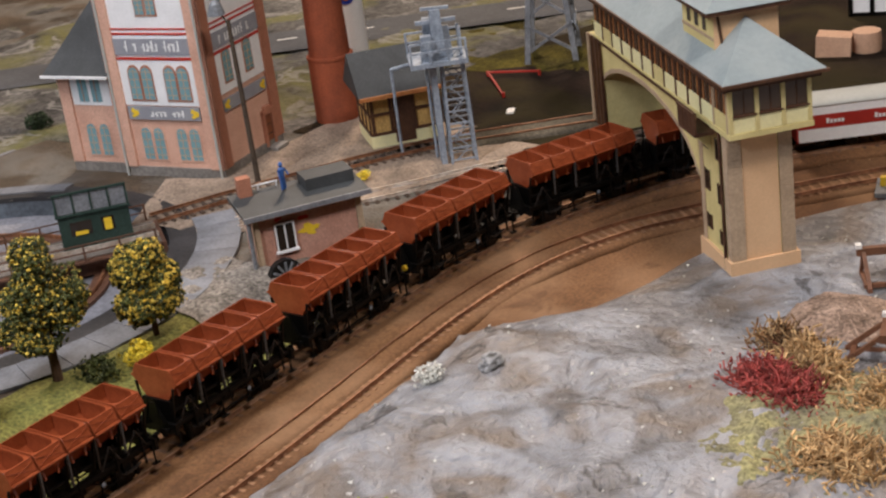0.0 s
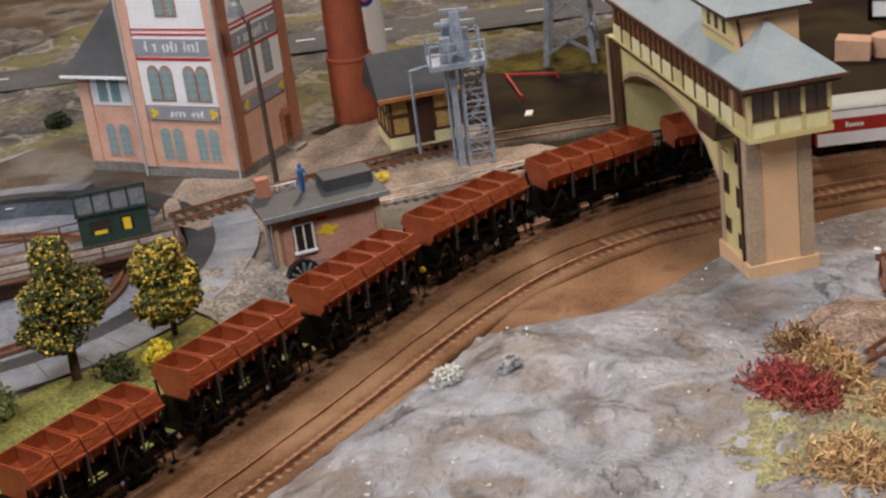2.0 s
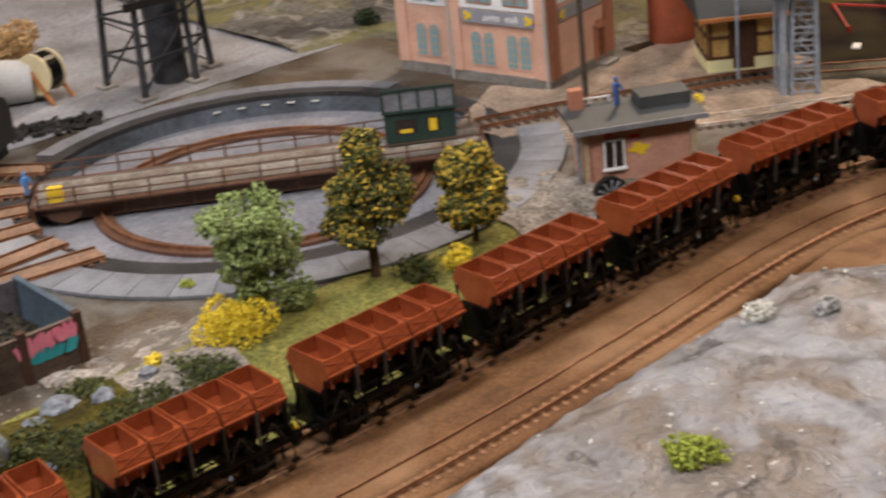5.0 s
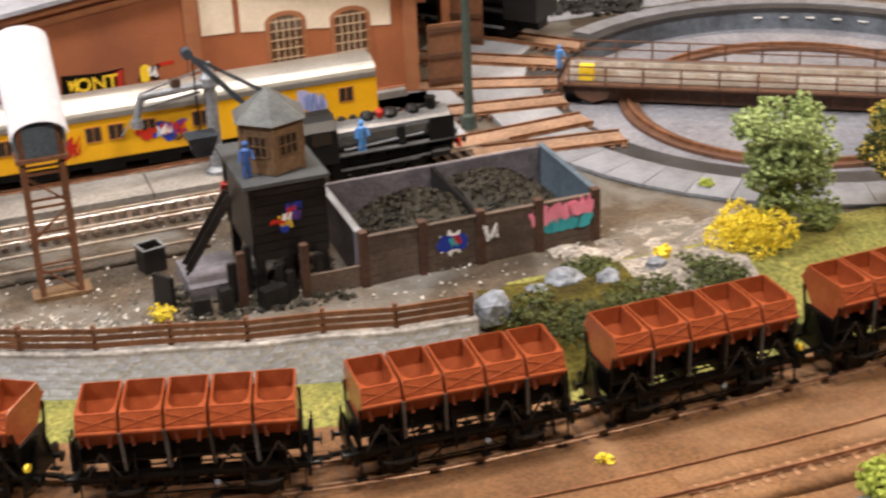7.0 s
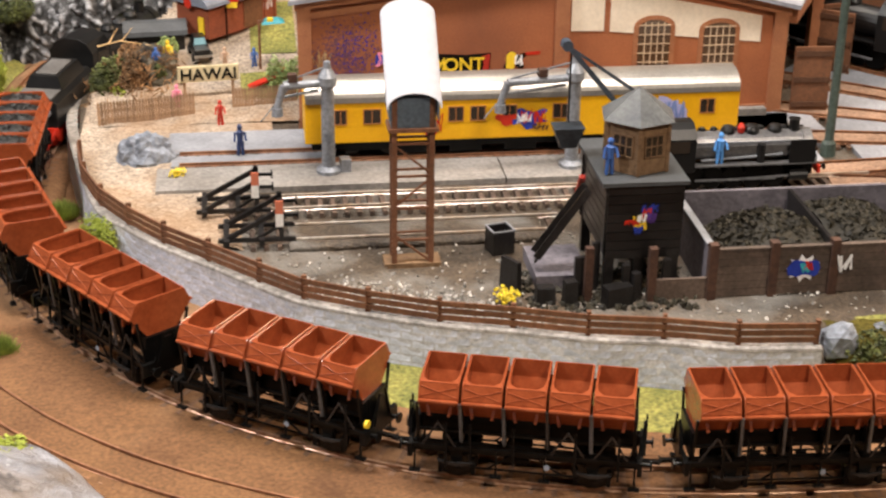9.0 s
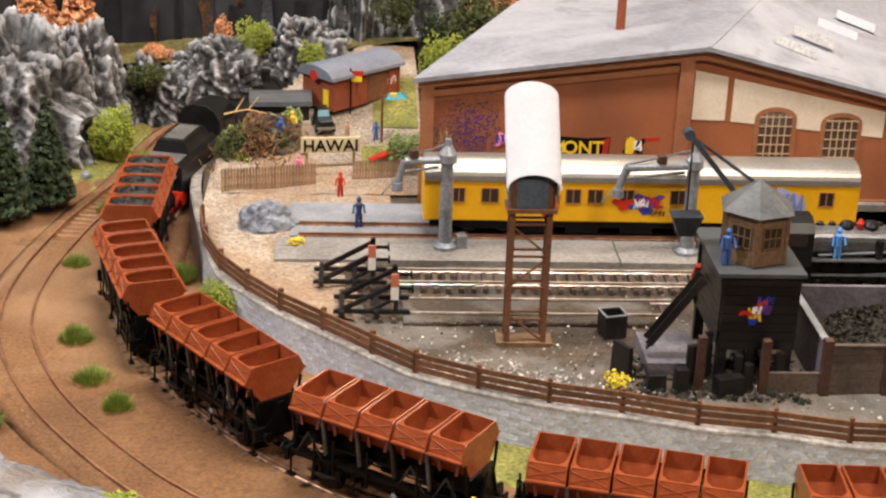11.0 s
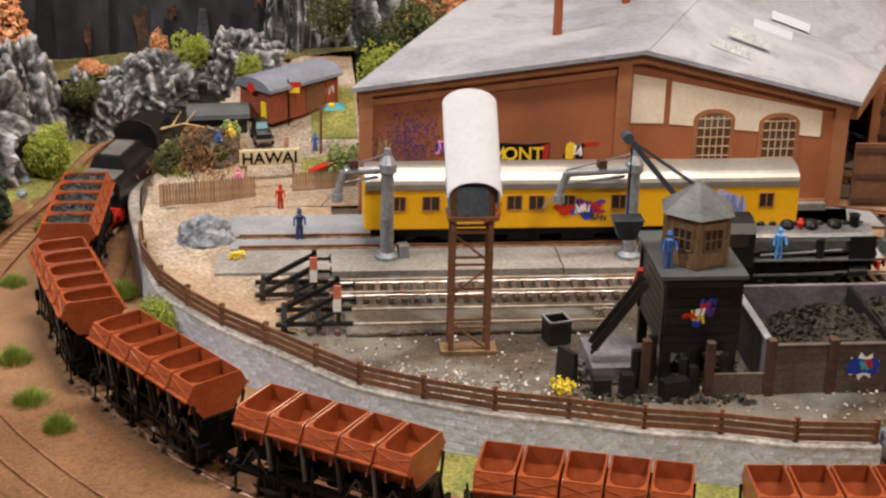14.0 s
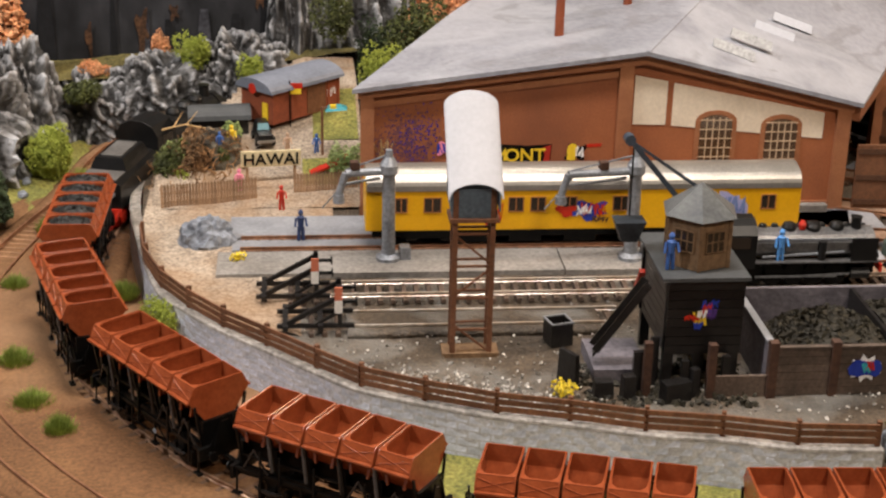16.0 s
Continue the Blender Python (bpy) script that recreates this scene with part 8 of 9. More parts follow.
bush("dark green shrub among pale stones", 28.4, -11.7, -0.9, 2.3, 1.7, DKGREEN, 1100, 43, 0.12)
bush("dark green shrub below the yellow bush", 32.6, -12.4, -1.1, 2.3, 2.0, DKGREEN, 1100, 44, 0.12)
bush("green bush under the blossom tree", 47.6, -11.0, -0.6, 1.5, 2.0, DKGREEN, 380, 25)
bush("yellow flowering bush between the trees", 50.2, -11.4, -0.7, 1.3, 1.6, YBUSH, 330, 26)
bush("lime green bush below the retaining wall", -15.8, 7.4, -2.5, 1.65, 3.0, LIME, 2200, 27, 0.1)
bush("lime green bush beside the tunnel track", -25.4, 36.0, -2.4, 2.1, 4.6, LIME, 4500, 28, 0.12)
bush("small yellow plant on the cinder ground", 5.5, -4.9, 0.0, 0.75, 1.1, YBUSH, 110, 29, 0.13)
bush("small yellow plant by the apron", -11.3, 13.2, 0.2, 0.55, 0.6, YBUSH, 70, 30, 0.12)
bush("yellow flower tuft on the sand", 21.3, -22.3, -2.4, 0.6, 0.8, YBUSH, 60, 31, 0.12)
bush("small yellow plant by the yard track", 78.8, -4.6, 0.2, 0.8, 0.6, YBUSH, 80, 32, 0.14)
bush("lime green moss bush on the grey rock", 31.2, -29.4, -1.6, 2.0, 1.2, LIME, 500, 33, 0.18)
bush("lime green moss bush on the grey rock", 43.6, -35.9, -0.9, 1.8, 1.4, LIME, 420, 34, 0.18)
bush("small yellow plant on the slabs", 37.6, -1.8, 0.2, 0.6, 0.4, LIME, 60, 35, 0.14)
bush("round dark bush on the far ground", 79.0, 34.2, 0.0, 1.5, 1.6, FIR, 300, 36, 0.2)
bush("green plant on the hut wall", 68.8, -13.4, 0.2, 0.5, 1.4, DKGREEN, 90, 37, 0.14)
bush("yellow-green moss cushion at the rock's edge", -18.6, -13.6, -1.75, 1.5, 0.5, LIME, 300, 40, 0.12)
bush("straw-yellow moss cushion at the rock's edge", -18.4, -15.6, -1.7, 1.4, 0.5, YBUSH, 120, 41, 0.12)
bush("white flowering bush on the grey rock", 57.0, -28.6, hill_z(57.0, -28.6) - 0.1, 1.2, 1.3, WHITEMOSS, 260, 38, 0.14)


def moss(label, x, y, z, r, h, m, n, seed, grow=1.0, wide=0.8, turn=0.0, rise=0.3):
    """A springy heap of curled moss strands, longest along its own heading."""
    rnd = random.Random(seed)
    spin = Matrix.Rotation(radians(turn), 3, "Z")
    bm = B()
    for _ in range(n):
        v = Vector((rnd.gauss(0, 0.5), rnd.gauss(0, 0.5), 0))
        p = spin @ Vector((v.x * r, v.y * r * wide, max(0.0, 1 - v.length ** 2) * h * rnd.uniform(0.2, 1.0)))
        d = Vector((rnd.gauss(0, 1), rnd.gauss(0, 1), rnd.gauss(rise, 0.7))).normalized()
        for _k in range(3):
            q = p + d * rnd.uniform(0.22, 0.5) * grow
            bar(bm, p, q, rnd.uniform(0.035, 0.08) * grow)
            p = q
            d = (d + Vector((rnd.gauss(0, 0.7), rnd.gauss(0, 0.7), rnd.gauss(0, 0.6)))).normalized()
    return solo("moss_bush", bm, m, label, "bush", x, y, z)


solo("moss_patch", grid(steps(50, 72, 70), lambda x: steps(-57, -43.5, 50), lambda x, y: hill_z(x, y) + 0.1 + 0.25 * fbm(x * 0.5, y * 0.5, 7.0) - 0.5 * max(0.0, ((x - 61.5) / 9.0) ** 2 + ((y + 50.5) / 6.0) ** 2 - 0.3 + 0.35 * fbm(x * 0.35, y * 0.35, 2.0))), OLIVE, "olive yellow moss carpet on the rock", "moss", kind="structure", smooth=True)
moss("heap of crimson curled moss on the rock", 63.2, -47.2, -1.75, 4.6, 2.1, CRIMSON, 2600, 51, 1.2, 0.55, 60)
moss("fan of straw-coloured moss over crimson moss", 65.9, -47.7, -1.9, 3.0, 2.8, STRAW, 900, 52, 1.2, 0.7, 60, 0.9)
moss("rust-brown moss tuft at the mound's foot", 69.6, -44.2, -2.2, 2.4, 1.6, BROWNMOSS, 420, 58, 1.2, 0.7, 70)
moss("heap of straw-coloured curled moss on the rock", 57.4, -53.4, -1.5, 4.0, 2.0, STRAW, 1500, 53, 1.3, 0.8, 66, 0.6)
moss("heap of straw-coloured curled moss on the rock", 64.0, -52.6, -1.6, 3.6, 1.9, STRAW, 800, 54, 1.3)
moss("thin brown moss sprig on the rock", 69.8, -43.6, -2.0, 1.6, 1.8, STRAW, 120, 55)
solo("tan_mound", grid(steps(69, 82, 26), lambda x: steps(-50, -40.5, 26), lambda x, y: -2.6 + 1.5 * math.exp(-((x - 75) / 4.0) ** 2 - ((y + 45) / 3.4) ** 2) + 0.25 * fbm(x * 0.6, y * 0.6) - 0.5 * (abs(x - 75.5) > 6) - 0.5 * (abs(y + 45.2) > 4.4)), MOUND, "tan sandy mound with dry scatter", "mound", kind="structure", smooth=True)


def field_stop(x, y, z, rz):
    s = thing("buffer_stop", "brown timber buffer stop with a white tip", "buffer stop", x, y, z, rz, group="buffer stops on the mound")
    for k in (-0.9, 0.9):
        bm = B()
        bar(bm, (-2.0, k, 0.1), (1.2, k, 0.1), 0.25)
        bar(bm, (-1.9, k, 0.2), (0.3, k, 1.9), 0.25)
        bar(bm, (1.1, k, 0.2), (0.3, k, 1.9), 0.22)
        part("side_frame", bm, GANTRY, s)
    part("beam", box(B(), 0.1, 0.5, -1.3, 1.3, 1.6, 2.1), GANTRY, s)
    part("white_tip", box(B(), 0.05, 0.55, 1.0, 1.35, 2.1, 2.35), BUFFERWHITE, s)
    part("cross_tie", box(B(), -1.6, -1.3, -1.2, 1.2, 0.2, 0.45), GANTRY, s)


field_stop(70.7, -49.4, -1.7, -71)
field_stop(81.0, -44.7, -2.0, 35)

# grass and turf
def turf(label, xs, rows, zf, m=None):
    return solo("turf", grid(xs, rows, zf), m or TURF, label, "grass", kind="structure", smooth=True)


def bank_z(x, y):
    y0 = polyline(EDGE, x)
    foot = y0 - min(6.0, 0.05 + max(0.0, x - 20) * 1.2)
    if y >= y0:
        return 0.06 + 0.1 * fbm(x * 0.5, y * 0.5)
    f = max(0.0, (y - foot) / max(0.1, y0 - foot))
    return -2.62 + 2.65 * f + 0.15 * fbm(x * 0.4, y * 0.4) + 0.08


turf("yellow-green grass strip under the retaining wall", steps(-6, 22.5, 50), lambda x: steps(polyline(EDGE, x) - 5.6, polyline(EDGE, x) - 0.6, 10), lambda x, y: -2.42 + 0.12 * fbm(x * 0.5, y * 0.5) - 0.35 * max(0, (polyline(EDGE, x) - 4.4 - y)))
turf("yellow-green grassy bank below the trees", steps(22.5, 64, 70), lambda x: steps(-17.2, -8.2 - (x > 60) * 1.5, 18), bank_z)
turf("green strip beyond the yard", steps(92, 125, 40), lambda x: steps(8 - (x - 92) * 0.65 + 14, 12 - (x - 92) * 0.65 + 17, 6), lambda x, y: 0.12 + 0.1 * fbm(x * 0.4, y * 0.4), DARKTURF)


def green_band():
    """A low green strip between the road and the dark earth, ragged along its near edge."""
    bm, rows = B(), []
    for y in steps(-16, 15, 60):
        x0 = 104.8 + (5.3 - y) * 0.24 + 0.9 * fbm(y * 0.3, 2.0)
        x1 = 110.3 + (9.4 - y) * 0.44
        rows.append([bm.verts.new(Vector((x, y, 0.02 + 0.14 * min(1, 2 * k) + 0.08 * fbm(x * 0.5, y * 0.5))) * C) for k, x in ((i / 8, x0 + (x1 - x0) * i / 8) for i in range(9))])
    for r, t in zip(rows, rows[1:]):
        for i in range(8):
            bm.faces.new((r[i], r[i + 1], t[i + 1], t[i]))
    return bm


solo("turf", green_band(), DARKTURF, "dark green strip between the road and bare earth", "grass", kind="structure", smooth=True)
solo("mud", sweep(B(), [q + Vector((0, 0, 0.02 + 0.05 * fbm(q.x * 0.8, q.y * 0.8))) for q in curve([(87.5, -5.4), (91.1, -8.8), (96.2, -13.8), (101, -19)])], [(-2.3, -0.1), (-1.5, 0.26), (-0.9, 0.3), (0.9, 0.31), (1.5, 0.26), (2.3, -0.1)]), MUD, "grey-brown mud burying the yard track", "mud", kind="structure", smooth=True)
def rough_z(x, y):
    y0 = 12 - (x - 70) * 0.2 + (20 if x < 78 else 0)
    if y < y0 + 0.01:
        return -0.3
    return 0.1 + min(1.0, (y - y0) / 6) * (0.5 * max(0.0, fbm(x * 0.12, y * 0.12, 2.0) + 0.2) + 0.16 * fbm(x * 0.5, y * 0.5, 6.0))


solo("rough_ground", grid(steps(70, 150, 90), lambda x: steps(12 - (x - 70) * 0.2 + (20 if x < 78 else 0), 116, 90), rough_z), ROUGHLAND, "rugged dark ground with olive moss behind the brewery", "ground", kind="structure", smooth=True)
road = thing("road", "grey asphalt road with white dashes", "road", kind="structure")
part("road_bed", grid(steps(70, 150, 60), lambda x: steps(66 - (x - 70) * 1.12, 78 - (x - 70) * 1.12, 24), lambda x, y: 0.6 - 0.08 * max(0.0, abs(y - 72 + (x - 70) * 1.12) - 4.4) ** 2), ASPHALT, road)
for k in range(12):
    dash = part("dash", box(B(), -1.0, 1.0, -0.13, 0.13, 0.58, 0.62), BUFFERWHITE, road)
    dash.matrix_basis = at(76 + k * 5.2, 72 - (6 + k * 5.2) * 1.12, 0.01, -48.2)
bush("brown shrub on the rough ground", 83.5, 32.0, 0.2, 1.7, 2.2, BROWNMOSS, 500, 39, 0.2)
solo("rubble", grid(steps(55.5, 63.5, 24), lambda x: steps(-12.6, -3.0 - (x - 55) * 0.3, 22), lambda x, y: bank_z(x, y) + 0.16 + 0.18 * fbm(x * 0.9, y * 0.9, 4.0)), GRAVEL, "pale sandy rubble beside the brick hut", "gravel", kind="structure", smooth=True)
solo("rubble", grid(steps(26, 38.5, 26), lambda x: steps(-9.4, -3.4 - (x - 26) * 0.12, 20), lambda x, y: 0.0 + 0.24 * fbm(x * 0.9, y * 0.9, 4.0) - 0.05 * max(0.0, y + 6)), GRAVEL, "pale rubble slope behind the bushes", "gravel", kind="structure", smooth=True)


turf("dark mossy bank at the fence end", steps(20.6, 29, 24), lambda x: steps(-15.5, -8.8, 16), lambda x, y: bank_z(x, y) + 0.12 + 0.15 * fbm(x * 0.9, y * 0.9, 4.0), DARKTURF)
solo("rubble", grid(steps(28.6, 35, 20), lambda x: steps(-13.0, -8.6, 16), lambda x, y: bank_z(x, y) + 0.14 + 0.22 * fbm(x * 0.9, y * 0.9, 4.0)), GRAVEL, "pale rubble on the bank below the shrubs", "gravel", kind="structure", smooth=True)


def tuft(x, y, z, r, h, n, seed, m=GRASS):
    rnd = random.Random(seed)
    bm = B()
    for _ in range(n):
        a, q = rnd.uniform(0, 6.28), r * rnd.random() ** 0.5
        px, py = q * math.cos(a), q * math.sin(a)
        lx, ly = px * 1.7 + rnd.gauss(0, 0.14), py * 1.7 + rnd.gauss(0, 0.14)
        w = 0.05
        vs = [bm.verts.new((u * C, v * C, t * C)) for u, v, t in ((px - w, py, 0), (px + w, py, 0), (px, py + w, 0), (lx, ly, h * rnd.uniform(0.6, 1.1) * (1.15 - 0.75 * (q / r) ** 2)))]
        for f in ((0, 1, 3), (1, 2, 3), (2, 0, 3)):
            bm.faces.new([vs[i] for i in f])
    return solo("grass_tuft", bm, m, "green static grass tuft on the brown sand", "grass", x, y, z, group="grass tufts on the sand")


for k, (x, y) in enumerate(((-25.0, 15.4), (-23.3, 4.7), (-21.7, -0.2), (-19.9, -3.3), (-18.3, 14.1), (-24.0, 25.0), (-26.2, -4.8), (-23.2, 34.5))):
    tuft(x, y, -2.45, 0.56 + 0.1 * (k % 3), 1.05 + 0.2 * (k % 2), 560, 60 + k, GRASS)

# ---- rocks ----
def rock_bm(r, seed, sub=4, amp=0.5, sc=1.0):
    bm = B()
    bmesh.ops.create_icosphere(bm, subdivisions=sub, radius=1.0)
    for v in bm.verts:
        d = v.co.normalized()
        q = d * sc
        k = 1.0 + amp * (0.5 - abs(fbm(q.x * 1.4 + seed, q.y * 1.4, q.z * 1.4, 4)) * 1.1) + amp * 0.35 * noise.noise(Vector((q.x * 6 + seed, q.y * 6, q.z * 2.0)))
        if sub > 4:
            w = q.x * 0.7 + q.y * 0.5 + q.z * 0.9
            k += 0.16 * (0.5 - abs(noise.noise(Vector((w * 5.0 + seed, q.z * 1.6 - q.x, q.y * 2.0))))) + 0.09 * (0.4 - abs(noise.noise(Vector((q.x * 9, q.y * 9 + seed, q.z * 7)))))
            k += 0.085 * (0.35 - abs(noise.noise(Vector((q.x * 13 + q.z * 4, q.y * 13 + seed, q.z * 4.5))))) + 0.035 * noise.noise(Vector((q.x * 27, q.y * 27 + seed, q.z * 15)))
        v.co = Vector((d.x * r[0] * k, d.y * r[1] * k, d.z * r[2] * k)) * C
    return bm


def rock(label, x, y, z, r, seed, m=None, sub=4, amp=0.5, name="rock", group=""):
    return solo(name, rock_bm(r, seed, sub, amp), m or CLIFF, label, "rock", x, y, z, group=group, smooth=False)


CL = "cliffs at the tunnel"
rock("tall grey plaster cliff beside the tunnel track", -33.5, 38.5, -1.5, (5.6, 6.0, 7.0), 1, sub=6, name="cliff", group=CL)
rock("grey plaster cliff with dark cracks", -29.3, 44.5, -2.0, (3.2, 4.0, 6.0), 2, sub=6, name="cliff", group=CL)
rock("low grey plaster cliff above the tunnel mouth", -23.6, 48.5, -2.0, (3.6, 3.4, 3.2), 3, sub=6, name="cliff", group=CL)
rock("grey plaster cliff above the tunnel mouth", -18.2, 48.6, -1.2, (4.0, 3.2, 4.0), 4, sub=6, name="cliff", group=CL)
rock("grey plaster cliff with dark cracks", -12.0, 49.0, 0.2, (3.6, 3.4, 4.0), 5, sub=6, name="cliff", group=CL)
rock("tall pale rock pillar behind the garden", -7.4, 52.5, 3.0, (2.0, 2.4, 7.0), 6, sub=6, name="cliff", group=CL)
rock("dark cliff behind the garden", -2.5, 54.0, 2.0, (4.0, 3.5, 7.0), 7, sub=6, name="cliff", group=CL)
rock("mossy dark rock heap in the garden", -13.4, 30.0, 0.9, (2.0, 2.0, 1.9), 8, DKROCK := mat("mossy_rock", (0.13, 0.11, 0.075), (0.03, 0.025, 0.02), 0.85, 0, 60, 200, 0.9, 0.5, 0.003), 4)
rock("blue-grey boulder beside the apron", -13.4, 16.6, 0.1, (1.6, 1.3, 1.5), 9, BOULDER := mat("blue_grey_stone", (0.27, 0.295, 0.34), (0.1, 0.11, 0.13), 0.6, 0, 60, 250, 0.7, 0.3, 0.002), 4, 0.35)
rock("pale boulder at the fence end", 20.8, -10.7, 0.0, (0.85, 0.7, 0.95), 10, BOULDER, 2, 0.5)
rock("pale boulder on the bank", 25.3, -9.3, -0.1, (1.1, 0.8, 0.75), 11, BOULDER, 3, 0.35)
rock("pale boulder on the bank", 23.6, -9.6, -0.2, (0.7, 0.6, 0.5), 12, BOULDER, 3, 0.35)
for k, (x, y, q) in enumerate(((27.3, -10.2, 0.6), (30.2, -9.9, 0.5), (22.6, -12.4, 0.5))):
    rock("pale broken stone on the bank", x, y, bank_z(x, y) + 0.2, (q, q * 0.8, q * 0.7), 20 + k, BOULDER, 2, 0.6, group="stones on the bank")
rock("dark broken rock on the grey ground", 59.6, -31.0, hill_z(59.6, -31) + 0.1, (0.8, 0.5, 0.45), 13, CLIFF, 3, 0.6)
rnd = random.Random(7)
bm = B()
for _ in range(170):
    x = rnd.uniform(40, 90)
    y = polyline(HILLEDGE, x) - rnd.uniform(0.6, 26)
    lump(bm, Vector((x, y, hill_z(x, y) + 0.03)), rnd.uniform(0.05, 0.16), rnd)
tagged(link("pebbles", bm, WHITEMOSS), "white chips scattered on the grey rock", "pebbles", kind="stuff")
bm = B()
for _ in range(900):
    x, y = rnd.uniform(-14, 30), rnd.uniform(-9.5, 7)
    if y < polyline(EDGE, x) + 0.2:
        continue
    lump(bm, Vector((x, y, 0.02)), rnd.uniform(0.05, 0.14), rnd)
for _ in range(1100):
    x = rnd.gauss(1.5, 3.0)
    y = polyline(EDGE, x) + abs(rnd.gauss(0, 1.4)) + 0.4
    lump(bm, Vector((x, y, 0.02)), rnd.uniform(0.06, 0.16), rnd)
tagged(link("gravel_chips", bm, islands(mat("gravel_chip", (0.55, 0.52, 0.48), (0.2, 0.18, 0.15), 0.6, 0, 200, 600, 0.2), 0.6)), "loose pale gravel chips on the cinder ground", "gravel", kind="stuff")
bm = B()
for _ in range(700):
    s = rnd.uniform(10, len(MAIN) * 0.5 - 10)
    p, h = along(MAIN, s)
    o = rnd.choice((-1, 1)) * rnd.uniform(1.2, 3.4)
    lump(bm, Vector((p.x - math.sin(radians(h)) * o, p.y + math.cos(radians(h)) * o, -2.35 if abs(o) < 2 else -2.5)), rnd.uniform(0.04, 0.11), rnd)
tagged(link("ballast_chips", bm, islands(mat("ballast_chip", (0.3, 0.17, 0.09), (0.16, 0.09, 0.05), 0.9, 0, 200, 600, 0.2), 0.6)), "brown ballast stones beside the main track", "gravel", kind="stuff")

# plateau, woods and backdrop
turf("mossy plateau above the cliffs", steps(-70, 4, 60), lambda x: steps(48.5, 54.2, 10), lambda x, y: 1.4 + 0.1 * max(0, x + 24) + 0.05 * (y - 48) + 0.35 * fbm(x * 0.2, y * 0.2), FARTURF)


def fir(label, x, y, z, h, r, m, n, seed):
    t = thing("fir_tree", label, "tree", x, y, z, group="trees above the cliffs")
    part("trunk", rod(B(), (0, 0, -0.5), (0, 0, h * 0.95), r * 0.12, r * 0.02, n=7), BARK, t)
    blobs = []
    for k in range(9):
        f = k / 9
        blobs.append((0, 0, h * (0.12 + 0.86 * f), r * (1.05 - f), r * (1.05 - f), h * 0.07))
    part("crown", foliage(blobs, n, 0.28 * (h / 9) ** 0.5, seed), m, t)
    return t


fir("dark green fir beside the cliff", -28.4, 26.2, -2.4, 8.2, 1.7, FIR, 1500, 101)
fir("dark green fir beside the cliff", -31.0, 23.5, -2.4, 9.0, 1.9, FIR, 1500, 102)
fir("orange autumn larch above the cliff", -30.0, 50.0, 1.4, 10, 1.8, ORANGELEAF, 1100, 103)
fir("orange autumn larch above the cliff", -33.6, 51.5, 1.4, 11, 1.9, ORANGELEAF, 1100, 104)
for k, (x, z, w, h) in enumerate(((-20.2, 4.2, 1.3, 4.2), (-17.6, 5.6, 0.9, 1.6), (-10.6, 7.2, 0.8, 3.4), (-9.4, 8.0, 0.9, 3.0), (-30.5, 4.4, 1.1, 4.5), (-24.5, 3.4, 0.7, 3.0))):
    splotch(backdrop, "painted_tree", PAINTTREE, x, z, w, h, 53.93, 300 + k, 7, "autumn tree painted on the backdrop")
trunk_rnd = random.Random(55)
BARKS = [mat("painted_trunk_brown", (0.085, 0.045, 0.025), (0.03, 0.018, 0.012), 0.95, 0, 60, 300, 0.0, 0.4), mat("painted_trunk_grey", (0.06, 0.06, 0.07), (0.02, 0.02, 0.026), 0.95, 0, 60, 300, 0.0, 0.4), mat("painted_dark_trunk", (0.012, 0.012, 0.014), (0.006, 0.006, 0.007), 0.95, 0, 60, 300, 0.0, 0.3)]
for k in range(13):
    x = -38 + k * 2.9 + trunk_rnd.uniform(-1.4, 1.4)
    w, h = trunk_rnd.choice((0.35, 0.5, 0.8)), trunk_rnd.uniform(3, 12)
    part("painted_trunk", solid(B(), [(x - w, 53.96, 1.0), (x + w, 53.96, 1.0), (x + w * 0.4 + 0.3 * trunk_rnd.random(), 53.96, 1 + h), (x - w * 0.2, 53.96, 1 + h)], (0, -0.01 - 0.001 * k, 0)), BARKS[trunk_rnd.choice((1, 2, 2))], backdrop)
